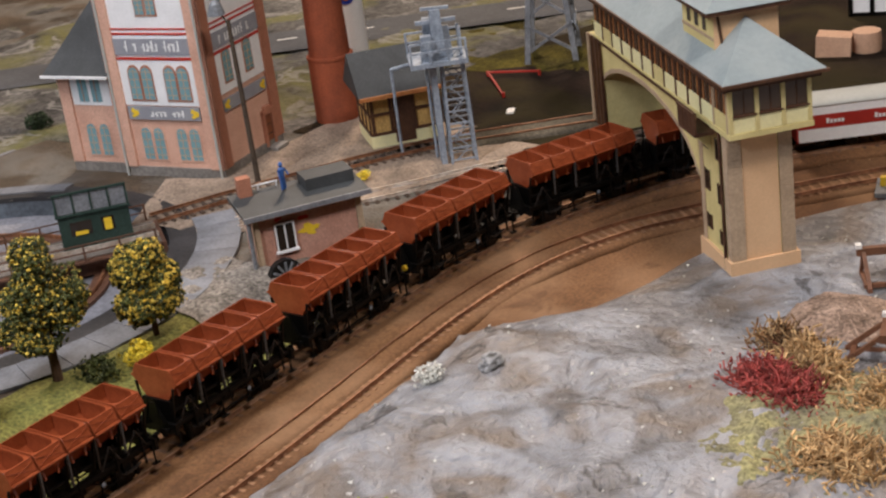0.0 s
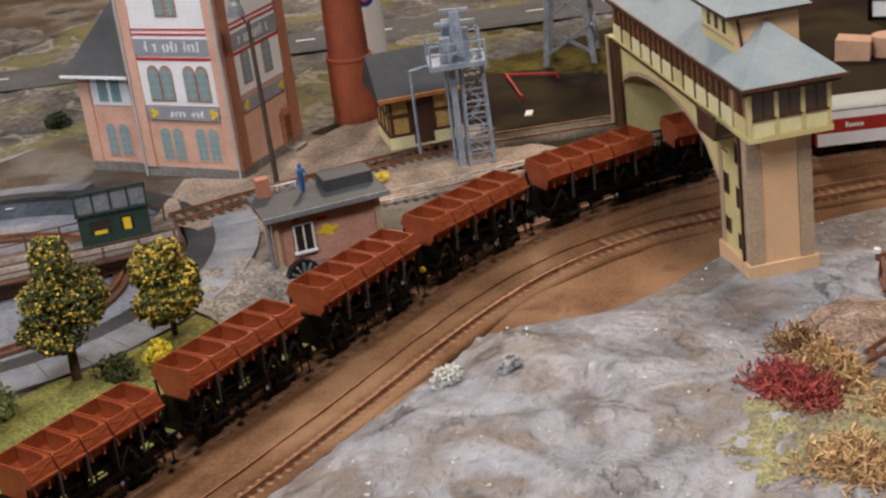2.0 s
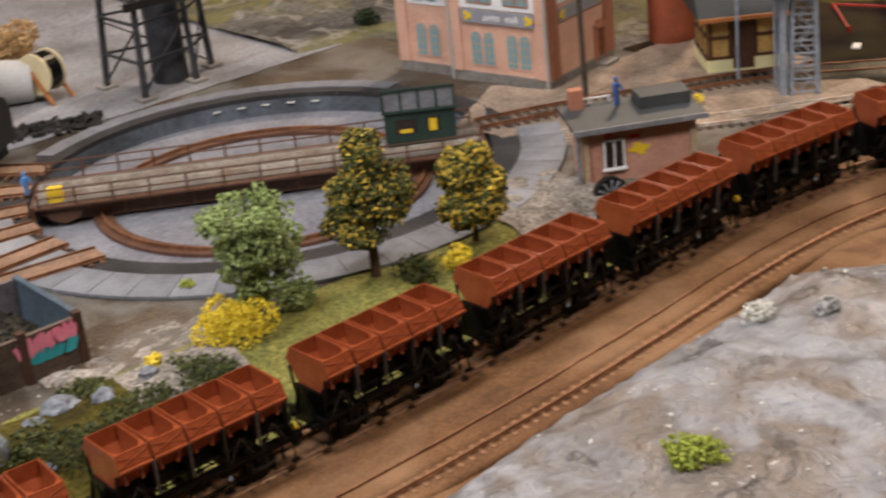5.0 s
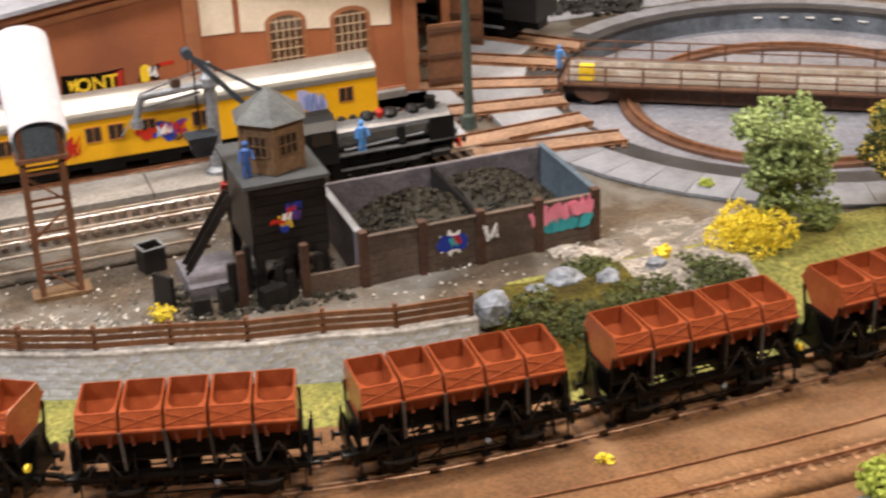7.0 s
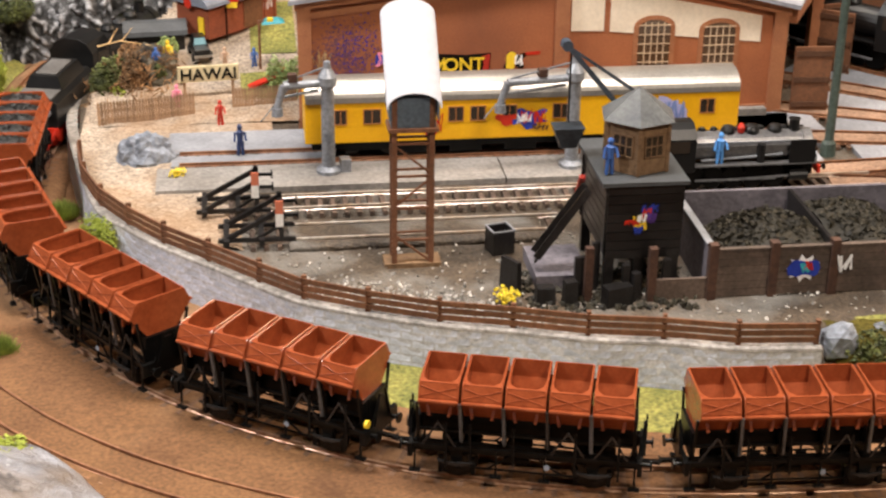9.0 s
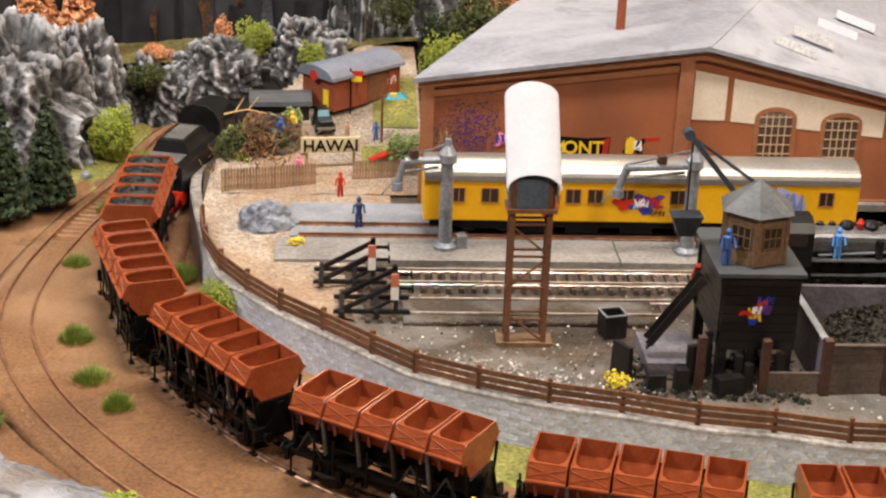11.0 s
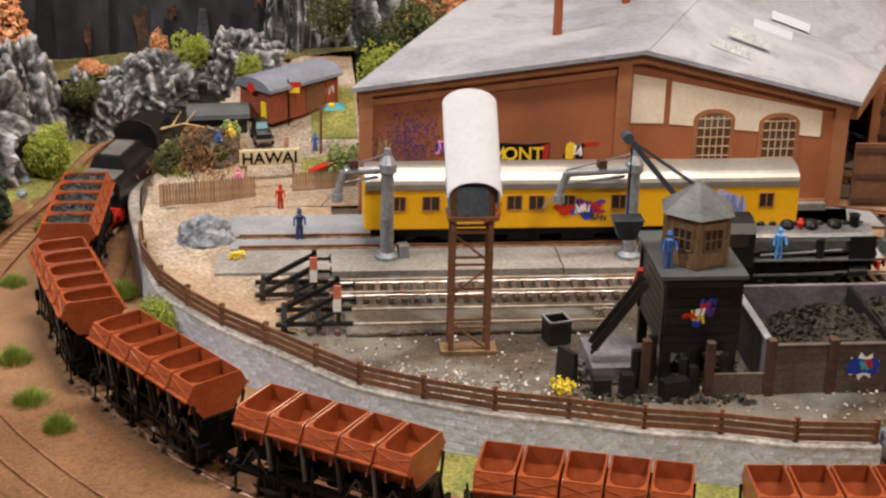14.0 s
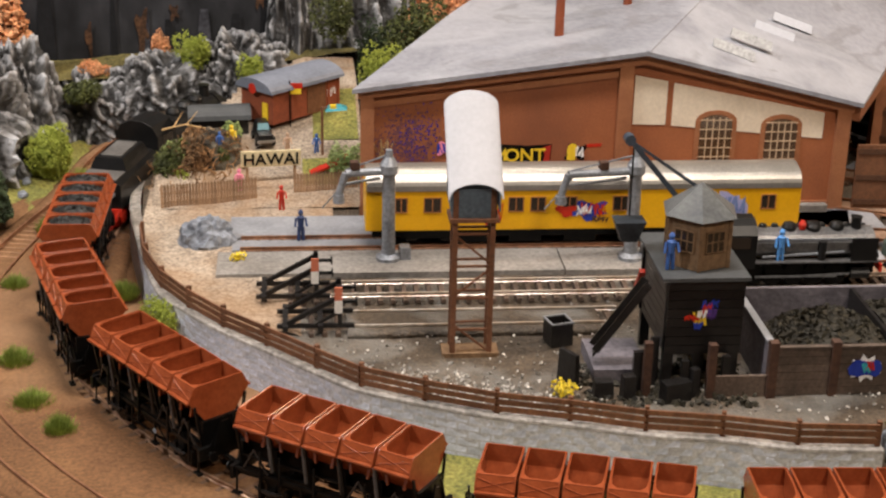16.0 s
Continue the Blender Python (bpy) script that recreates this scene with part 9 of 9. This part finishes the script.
for k, (x, y, z, r, h, m, l) in enumerate(((-15.6, 47.4, 2.6, 1.7, 3.2, LIME, "lime green bush above the cliff"), (-11.0, 45.4, 1.2, 1.2, 3.4, LIME, "lime green bush behind the garden"), (-1.4, 42.5, 1.8, 1.8, 4.4, LIME, "lime green bush beside the boxcar"), (-5.0, 46.5, 5.2, 2.2, 4.6, DKGREEN, "dark green bush below the pillar"), (-24.4, 45.0, 0.6, 2.2, 1.9, DKGREEN, "dark green bush above the tunnel"), (-24.0, 49.5, 1.4, 1.6, 1.4, ORANGELEAF, "small orange bush above the tunnel"), (-18.6, 49.5, 2.6, 0.9, 2.6, ORANGELEAF, "small orange bush above the tunnel"), (1.5, 46.5, 1.0, 3.4, 9.0, DKGREEN, "dark autumn tree behind the shed"), (4.5, 52.0, 1.0, 4.2, 10.5, ORANGELEAF, "orange autumn tree behind the shed"), (9.0, 58.0, 1.0, 4.6, 12.0, DKGREEN, "dark autumn tree behind the shed"), (-16.6, 27.5, 0.2, 1.1, 2.6, DKGREEN, "dark green bush at the wall corner"), (-4.4, 27.4, 0.6, 1.3, 2.6, GREEN, "green bush at the shed corner"), (-12.3, 31.2, 1.6, 0.9, 1.8, GREEN, "green bush in the garden"), (-16.0, 28.2, 0.4, 1.2, 2.7, GREEN, "green moss cushion on the rock heap"), (-14.6, 27.9, 0.6, 1.1, 2.2, BROWNMOSS, "dry brown moss on the rock heap"), (-12.9, 28.4, 1.0, 0.8, 1.5, DKGREEN, "dark moss cushion on the rock heap"), (-14.9, 30.4, 1.6, 1.0, 1.8, BROWNMOSS, "dry brown moss on the rock heap"), (10.5, 52.0, 2.0, 3.2, 9.0, FIR, "dark fir scrub behind the shed"), (-1.5, 47.5, 1.0, 2.2, 6.0, FIR, "dark fir scrub behind the shed"), (46.5, 52.5, 0.0, 4.2, 5.5, DKGREEN, "olive scrub beyond the depot"), (52.5, 53.5, 0.0, 4.0, 4.0, STRAW, "dry scrub beyond the depot"))):
    bush(l, x, y, z, r, h, m, int(620 * r), 160 + k, 0.2 if r > 2.5 else 0.13)

# ---- garden with the sign ----
def garden_z(x, y):
    xl = -17.3 if y < 30 else -17.3 + (y - 30) * 0.55
    if x < xl:
        return -3.0
    return 0.15 + min(3.2, max(0.0, (y - 23.5) * 0.2)) + 0.12 * fbm(x * 0.5, y * 0.5)


solo("garden_ground", grid(steps(-18, -3.2, 40), lambda x: steps(22.4, 48, 60), garden_z), BEIGE, "sandy garden slope beside the shed", "ground", kind="structure", smooth=True)
turf("grass patch in the garden", steps(-6.6, -3.4, 14), lambda x: steps(31.5, 39, 20), lambda x, y: garden_z(x, y) + 0.06)
turf("grass patch in the garden", steps(-7.4, -3.6, 12), lambda x: steps(25.6, 29, 12), lambda x, y: garden_z(x, y) + 0.06)
PICKET = varied(mat("picket", (0.4, 0.25, 0.15), (0.27, 0.165, 0.095), 0.85, 0, 90, 500, 0.3), 0.25)
for (xa, ya), (xb, yb) in (((-16.6, 22.6), (-10.4, 24.0)), ((-8.0, 24.6), (-3.7, 25.2))):
    pf = thing("picket_fence", "low weathered picket fence in front of the garden", "fence", xa, ya, 0.1, math.degrees(math.atan2(yb - ya, xb - xa)), group="garden fences")
    L = math.hypot(xb - xa, yb - ya)
    n = int(L / 0.2)
    first = None
    for k in range(n):
        m = at(k * L / n, 0, 0)
        if first is None:
            first = part("picket", solid(B(), [(0, 0, 0), (0.17, 0, 0), (0.16, 0, 1.5), (0.08, 0, 1.68), (0, 0, 1.5)], (0, 0.07, 0)), PICKET, pf)
        else:
            again("picket", first, pf, m)
    for z in (0.3, 0.9):
        part("rail", box(B(), 0, L, 0.07, 0.15, z, z + 0.12), PICKET, pf)
sign = thing("name_sign", "hand-lettered pale wooden garden sign", "sign", -9.5, 26.0, 1.0, 6)
part("board", box(B(), -2.0, 2.0, -0.08, 0.08, 0.8, 1.9), REEL, sign, bevel=0.03)
for x in (-1.6, 1.6):
    part("post", box(B(), x - 0.09, x + 0.09, 0.08, 0.22, -0.8, 1.9), PICKET, sign)
word(sign, "HAWAI", 1.12, 0.02, BLACK, at(0, -0.12, 0.95, 0, 90))

bc = thing("boxcar_body", "old brown boxcar body with a grey curved roof", "boxcar", -7.4, 36.6, garden_z(-7.4, 36.6) - 0.2, 43)
part("side_body", box(B(), -4.3, 2.3, -1.6, 1.6, 0, 2.35), CHIMNEY, bc)
part("roof", solid(B(), [(-4.6, 1.9 * math.cos(a), 2.3 + 0.85 * math.sin(a)) for a in [math.pi * k / 12 for k in range(13)]], (7.2, 0, 0)), BLUEROOF, bc, "grey curved roof")
# No opening is cut; the panel's darker brown imitates the dark inside.
part("door", box(B(), -0.9, 0.9, -1.66, -1.6, 0.1, 2.3), INTERIOR, bc, "dark panel drawn as the shaded open doorway")
part("end_wall", solid(B(), [(-4.45, 1.6 * math.cos(a), 2.3 + 0.75 * math.sin(a)) for a in [math.pi * k / 10 for k in range(11)]], (0.2, 0, 0)), CHIMNEY, bc)
part("red_lamp", rod(B(), (-4.5, 0.1, 2.4), (-4.62, 0.1, 2.4), 0.38, n=14), RED, bc, "round red disc on the end wall")
part("yellow_board", box(B(), -4.42, -4.32, -1.2, -0.7, 0.3, 1.5), PAINTYEL, bc)
scribble(bc, LETTER, 1.6, 1.3, 0.8, 0.7, -1.64, 201, 2, 0.1)
for x in (-4.2, -2.4, 1.2, 2.2):
    part("batten", box(B(), x - 0.09, x + 0.09, -1.68, -1.6, 0, 2.35), CHIMNEY, bc)
tent = thing("shelter", "dark curved corrugated shelter in the garden", "shelter", -13.2, 33.4, garden_z(-13.2, 33.4) - 0.1, 5)
part("roof", solid(B(), [(-2.2, 1.2 * math.cos(a), 1.0 + 0.8 * math.sin(a)) for a in [math.pi * k / 8 for k in range(9)]], (4.4, 0, 0)), SLATE, tent)
part("wall", box(B(), -2.0, 2.0, -1.0, 1.0, -0.3, 1.1), DARKWOOD, tent)
car = thing("model_car", "small black vintage car with chrome bumper", "car", -10.1, 31.4, garden_z(-10.1, 31.4) + 0.35, 100)
part("body", taper(B(), -1.3, 1.3, -0.6, 0.6, 0, 0.6, 0.08), LOCO, car, bevel=0.08)
part("cabin", taper(B(), -0.2, 1.1, -0.52, 0.52, 0.6, 1.15, 0.16), LOCO, car)
part("windscreen", solid(B(), [(-0.22, -0.42, 0.64), (-0.22, 0.42, 0.64), (-0.08, 0.36, 1.08), (-0.08, -0.36, 1.08)], (0.02, 0, 0)), TEALGLASS, car)
part("bumper", box(B(), -1.4, -1.3, -0.62, 0.62, 0.05, 0.2), SILVER, car)
for x in (-0.8, 0.8):
    for y in (-0.6, 0.6):
        part("wheel", rod(B(), (x, y - 0.1, 0.0), (x, y + 0.1, 0.0), 0.32, n=12), BLACK, car)
br1 = B()
rod(br1, (0, 0, 0), (1.6, -0.4, 0.5), 0.09, 0.05)
rod(br1, (1.6, -0.4, 0.5), (3.6, -0.6, 0.2), 0.05, 0.02)
rod(br1, (0.8, -0.2, 0.3), (1.4, 0.6, 1.1), 0.05, 0.02)
rod(br1, (1.7, -0.4, 0.5), (2.4, 0.3, 1.2), 0.05, 0.02)
solo("dead_branch", br1, STRAW, "bare pale branch lying on the rock heap", "branch", -17.0, 31.0, 2.8)
sw = thing("flag_post", "thin wooden post with a small shade in the garden", "post", -6.0, 29.6, garden_z(-6, 29.6))
part("post", rod(B(), (0, 0, -0.2), (0, 0, 3.4), 0.09), GANTRY, sw)
part("arm", bar(B(), (0, 0, 3.3), (1.4, 0.2, 3.5), 0.1), GANTRY, sw)
part("shade", hexa(B(), [(0.2, -0.5, 3.2), (1.7, -0.5, 3.3), (1.7, 0.6, 3.3), (0.2, 0.6, 3.2), (0.5, -0.2, 3.5), (1.3, -0.2, 3.55), (1.3, 0.3, 3.55), (0.5, 0.3, 3.5)]), TEAL, sw, "dark teal cloth shade")
part("shade_stripe", box(B(), 0.55, 0.95, -0.35, -0.05, 3.4, 3.62), PAINTYEL, sw, "yellow stripe")
# Bent red piece stands where a figure in red reclines.
sl = thing("garden_slide", "bright red bent piece standing for a reclining figure on the grass", "slide", -5.6, 27.2, garden_z(-5.6, 27.2), 15)
bm = B()
bar(bm, (-1.3, 0, 0.15), (1.0, 0, 0.9), 0.7, 0.14)
bar(bm, (0.9, 0, 0.0), (1.15, 0, 1.3), 0.5, 0.12)
part("chute", bm, RED, sl)
fl = thing("flag", "small red and yellow flag on a thin pole", "flag", -8.2, 33.6, garden_z(-8.2, 33.6))
part("pole", rod(B(), (0, 0, 0), (0, 0, 3.4), 0.05), BLACK, fl)
part("cloth", box(B(), 0.05, 0.9, -0.03, 0.03, 2.8, 3.2), RED, fl)
part("cloth", box(B(), 0.05, 0.8, -0.03, 0.03, 2.4, 2.8), PAINTYEL, fl)


bush("dark blue-green bush at the garden corner", -16.3, 28.0, 0.3, 1.5, 3.0, DKGREEN, 900, 70, 0.14)
bush("fresh green tuft beside the dark bush", -15.6, 26.9, 0.2, 0.7, 1.3, LIME, 200, 71, 0.12)


def verge_z(x, y):
    edge = -25.9 + (y - 31) * 0.17 + 0.6 * fbm(y * 0.4, 3.0)
    return -2.4 + 0.22 * fbm(x * 0.5, y * 0.5, 2.0) - 0.6 * max(0.0, x - edge) - 0.3 * max(0.0, 31 - y + 2 * fbm(x * 0.4, 8.0))


turf("yellow-green turf between the cliff and the track", steps(-35, -23.6, 44), lambda x: steps(27, 47, 60), verge_z)
stone_rnd = random.Random(77)
for k in range(9):
    x, y = stone_rnd.uniform(-30, -26.4), stone_rnd.uniform(31, 42)
    rock("small pale stone on the turf verge", x, y, verge_z(x, y) + 0.1, (stone_rnd.uniform(0.25, 0.5),) * 3, 80 + k, BOULDER, 2, 0.4, group="stones on the turf verge")
moss("tangled brown moss over the rock heap", -14.6, 28.4, 0.6, 2.6, 2.6, BROWNMOSS, 380, 56)
moss("tangled brown moss over the rock heap", -12.8, 29.4, 0.9, 1.8, 2.0, BROWNMOSS, 220, 57)


# ---- figurines ----
def figurine(x, y, z, m, label, h=1.95, rz=0, lean=0):
    bm = B()
    k = h / 1.95
    rod(bm, (-0.13 * k, 0, 0), (-0.1 * k, 0, 0.9 * k), 0.1 * k, 0.115 * k, n=8)
    rod(bm, (0.15 * k, 0.05, 0), (0.1 * k, 0, 0.9 * k), 0.1 * k, 0.115 * k, n=8)
    lathe(bm, [(0.16 * k, 0.85 * k), (0.2 * k, 1.2 * k), (0.23 * k, 1.5 * k), (0.08 * k, 1.62 * k)], 10)
    lathe(bm, [(0.06 * k, 1.6 * k), (0.15 * k, 1.7 * k), (0.16 * k, 1.82 * k), (0.08 * k, 1.95 * k)], 10)
    rod(bm, (-0.28 * k, 0, 1.45 * k), (-0.34 * k, -0.12, 0.9 * k), 0.065 * k, n=7)
    rod(bm, (0.28 * k, 0, 1.45 * k), (0.36 * k, -0.25, 1.0 * k), 0.065 * k, n=7)
    return solo("figurine", bm, m, label, "figurine", x, y, z, rz, smooth=False)


figurine(67.2, -8.4, 4.15, FIGBLUE, "blue model railway figurine on the hut roof")
figurine(10.7, -3.4, 6.25, FIGBLUE, "blue model railway figurine on the coaling stage")
figurine(19.9, 7.35, 2.1, FIGSKY, "pale blue model railway figurine on the engine's running board", 2.0)
figurine(-7.6, 16.2, 0.3, FIGNAVY, "navy blue model railway figurine between the rails", 2.0)
figurine(-8.8, 22.0, 0.15, RED, "red model railway figurine by the garden", 1.7)
figurine(-11.6, 24.9, 0.4, PINK, "pink model railway figurine by the garden", 1.6)
figurine(-12.2, 29.5, 1.9, PAINTYEL, "yellow model railway figurine in the garden", 1.7)
figurine(-8.4, 29.6, 1.4, SKIN, "pale model railway figurine in the garden", 1.6)
figurine(-6.4, 29.9, 1.4, FIGBLUE, "blue model railway figurine in the garden", 1.4)
figurine(-13.0, 29.0, 1.9, FIGBLUE, "blue model railway figurine in the garden", 1.4)
figurine(38.4, 20.6, 0.3, FIGSKY, "sky blue model railway figurine at the bridge end", 1.7)

# ---- beyond the depot ----
DULLWHITE = mat("dull_white_tin", (0.5, 0.49, 0.48), (0.4, 0.39, 0.38), 0.6, 0, 20, 400, 0.1, 0.06)
TOWERSTEEL = mat("dark_tower_steel", (0.05, 0.052, 0.058), (0.02, 0.021, 0.024), 0.6, 0.1, 40, 400, 0.3)
sp = thing("cable_reel", "pale wooden cable reel on a trestle", "cable reel", 50.2, 40.8, 0, -68)
for y in (-0.9, 0.9):
    part("flange", rod(B(), (0, y - 0.1, 2.4), (0, y + 0.1, 2.4), 1.75, n=28), REEL, sp)
part("drum", rod(B(), (0, -0.8, 2.4), (0, 0.8, 2.4), 1.6, n=24), BLACK, sp)
for y in (-1.2, 1.2):
    bm = B()
    bar(bm, (-1.8, y, 0), (0.1, y, 2.7), 0.25)
    bar(bm, (1.8, y, 0), (-0.1, y, 2.7), 0.25)
    part("trestle", bm, ORANGEWOOD, sp)
solo("white_tank", rod(B(), (-2.6, 1.6, 2.1), (2.6, -1.2, 1.7), 2.1, 1.7, n=32), DULLWHITE, "plain white tank lying beside the shed", "tank", 47.0, 42.6, 0, bevel=0.2)
sil = thing("silo", "dark cylindrical silo on riveted columns", "silo", 59.4, 36.2, 0)
for x, y in ((-4.6, 2.7), (-4.4, -3.3), (1.0, -2.5), (4.1, 0.1)):
    leg = part("column", rod(B(), (x, y, -0.2), (x * 0.8, y * 0.8, 14), 0.3, 0.24, n=10), TOWERSTEEL, sil)
    part("foot", box(B(), x - 0.7, x + 0.7, y - 0.7, y + 0.7, -0.1, 0.3), CONCRETE, leg)
legs = [(-4.6, 2.7), (-4.4, -3.3), (1.0, -2.5), (4.1, 0.1)]
for (xa, ya), (xb, yb) in zip(legs, legs[1:] + legs[:1]):
    for z in (3.0, 6.2):
        part("tie", bar(B(), (xa * 0.96, ya * 0.96, z), (xb * 0.96, yb * 0.96, z), 0.2), TOWERSTEEL, sil)
    part("brace", bar(B(), (xa * 0.98, ya * 0.98, 0.6), (xb * 0.95, yb * 0.95, 5.8), 0.14), TOWERSTEEL, sil)
part("drum", lathe(B(), [(1.5, 0), (1.6, 15), (1.0, 16)], 20), TOWERSTEEL, sil)
part("ring_beam", box(B(), -5, 4.5, -3.6, -3.2, 7.5, 8.1), DARKWOOD, sil)
rnd = random.Random(77)
bm = B()
for _ in range(420):
    f, q = rnd.uniform(0, 1), rnd.gauss(0, 0.8)
    lump(bm, Vector((43.8 + 6.4 * f + q * 0.5, 34.9 - 3.3 * f + q * 0.9, 0.15 + max(0, 0.9 - abs(q)) * 0.5 * rnd.random())), rnd.uniform(0.15, 0.4), rnd)
tagged(link("scrap_heap", bm, islands(mat("black_scrap", (0.03, 0.026, 0.022), (0.012, 0.01, 0.009), 0.7, 0, 200, 600, 0.3), 0.5)), "low heap of black scrap and ash", "heap", kind="stuff")
pl = thing("pylon", "grey lattice pylon beyond the bridge", "pylon", 111.0, 0.2, 0, 30)
for x in (-2.2, 2.2):
    for y in (-2.2, 2.2):
        part("leg", bar(B(), (x, y, -0.2), (x * 0.2, y * 0.2, 19), 0.5), GREYMETAL, pl)
for k in range(5):
    z, f = 1 + k * 3.2, 1 - (1 + k * 3.2) * 0.042
    bm = B()
    for a, b in (((-2.2, -2.2), (2.2, -2.2)), ((-2.2, -2.2), (-2.2, 2.2))):
        bar(bm, (a[0] * f, a[1] * f, z), (b[0] * f, b[1] * f, z + 2.6), 0.25)
        bar(bm, (b[0] * f, b[1] * f, z), (a[0] * f, a[1] * f, z + 2.6), 0.25)
    part("lacing", bm, GREYMETAL, pl)
PINKCARD = mat("pinkish_card", (0.58, 0.37, 0.25), (0.48, 0.29, 0.19), 0.85, 0, 30, 400, 0.1, 0.08)
solo("crate", hexa(B(), [(-1.35, -1.5, 0), (1.35, -1.5, 0), (1.35, 1.4, 0), (-1.35, 1.4, 0), (-1.25, -1.6, 1.65), (1.3, -1.6, 1.5), (1.3, 1.3, 1.75), (-1.25, 1.3, 1.9)]), PINKCARD, "pinkish card block with a sagging top", "crate", 118.0, -23.9, 0, 20, bevel=0.06)
keg = solo("barrel", lathe(B(), [(0.2, 0), (1.12, 0.02), (1.2, 0.1), (1.24, 1.0), (1.2, 1.8), (1.1, 1.84), (0.2, 1.84)], 24), PINKCARD, "pinkish card drum standing beside a block", "barrel", 119.3, -26.3, 0)
hs = thing("far_house", "white half-timbered house at the layout's edge", "house", 134, -22.5, 0, 20)
part("wall", box(B(), -4, 4, -4, 4, 0, 8), WHITE, hs)
for k in range(5):
    part("beam", box(B(), -4.15, -4.0, -4 + k * 1.9, -3.6 + k * 1.9, 0, 8), BLACK, hs)
    part("beam", box(B(), -4.15, -4.0, -4, 4, k * 1.9, k * 1.9 + 0.35), BLACK, hs)
part("roof", solid(B(), [(-4.8, -4.8, 8), (4.8, -4.8, 8), (0, -4.8, 12)], (0, 9.6, 0)), SLATE, hs)
bm = B()
for a, b in (((6.6, 0.8, 0.4), (4.9, 5.2, 0.4)), ((4.9, 5.2, 0.4), (2.6, 2.6, 0.25)), ((2.6, 2.6, 0.25), (0.2, 0.0, 0.15))):
    bar(bm, a, b, 0.16)
for x, y in ((6.6, 0.8), (4.9, 5.2), (0.2, 0.0)):
    bar(bm, (x, y, -0.1), (x, y, 0.5), 0.2)
solo("red_barrier", bm, COACHRED, "thin bent red barrier on dark ground", "barrier", 99.0, -2.8, 0)
solo("white_board", box(B(), -0.6, 0.6, -0.3, 0.3, 0, 0.15), BUFFERWHITE, "small white board on dark ground", "board", 96.1, -5.8, 0.05, 30)
lt = thing("point_lantern", "small yellow point lantern on a grey base", "lantern", 95.6, -38.4, -2.3, 20)
part("base", box(B(), -1.6, 1.4, -0.5, 0.5, 0, 0.35), GREYMETAL, lt)
part("lantern", box(B(), -0.2, 0.2, -0.2, 0.2, 0.35, 1.0), PAINTYEL, lt)
dm = thing("wooden_drum", "dark wooden wheel leaning beside the hut", "wheel", 63.4, -11.2, -1.1, -20)
part("rim", rod(B(), (0, -0.25, 0.9), (0, 0.25, 0.9), 1.2, n=22), DARKWOOD, dm)
part("hub", rod(B(), (0, -0.4, 0.9), (0, 0.4, 0.9), 0.4, n=12), BLACK, dm)
for a in range(0, 180, 30):
    d = (1.05 * math.cos(radians(a)), 1.05 * math.sin(radians(a)))
    part("spoke", bar(B(), (-d[0], -0.32, 0.9 - d[1]), (d[0], -0.32, 0.9 + d[1]), 0.14), GREYMETAL, dm)

# stock on the shed track
old = steam_engine("locomotive", "dark brown locomotive standing in the shed mouth", (-4.2, -2.6, -1.0, 0.6, 2.0), LOCO, BLACK)
old.matrix_basis = Matrix.Translation((37.0 * C, 30.4 * C, 2.45 * C)) @ Matrix.Rotation(radians(129), 4, "Z") @ Matrix.Rotation(math.pi, 4, "Z") @ Matrix.Scale(1.0, 4)

# ---- stones of the retaining wall ----
first = None
seg, rows_n, count = 1.15, 6, 0
total = (len(RIMPATH) - 1) * 0.5
for j in range(rows_n):
    s = 12.0 + (j % 2) * 0.55
    while s < total - 0.7 and count < 320:
        p, h = along(RIMPATH, s)
        z0 = -2.6 + j * 0.41
        lean = -0.5 + 0.1 * (j / rows_n)
        q = Vector((p.x, p.y, z0)) + Vector((-math.sin(radians(h)), math.cos(radians(h)), 0)) * (lean - 0.012)
        m = at(q.x, q.y, z0, h) @ Matrix.Diagonal((random.uniform(0.98, 1.01), random.uniform(0.95, 1.1), 1.0, 1))
        if first is None:
            bm = B()
            hexa(bm, [(-0.55, -0.04, 0.02), (0.55, -0.04, 0.02), (0.55, 0.2, 0.0), (-0.55, 0.2, 0.0), (-0.53, -0.02, 0.36), (0.53, -0.02, 0.36), (0.55, 0.2, 0.37), (-0.55, 0.2, 0.37)])
            first = part("stone", bm, STONE, wall)
            first.matrix_basis = m
        else:
            again("stone", first, wall, m)
        count += 1
        s += seg
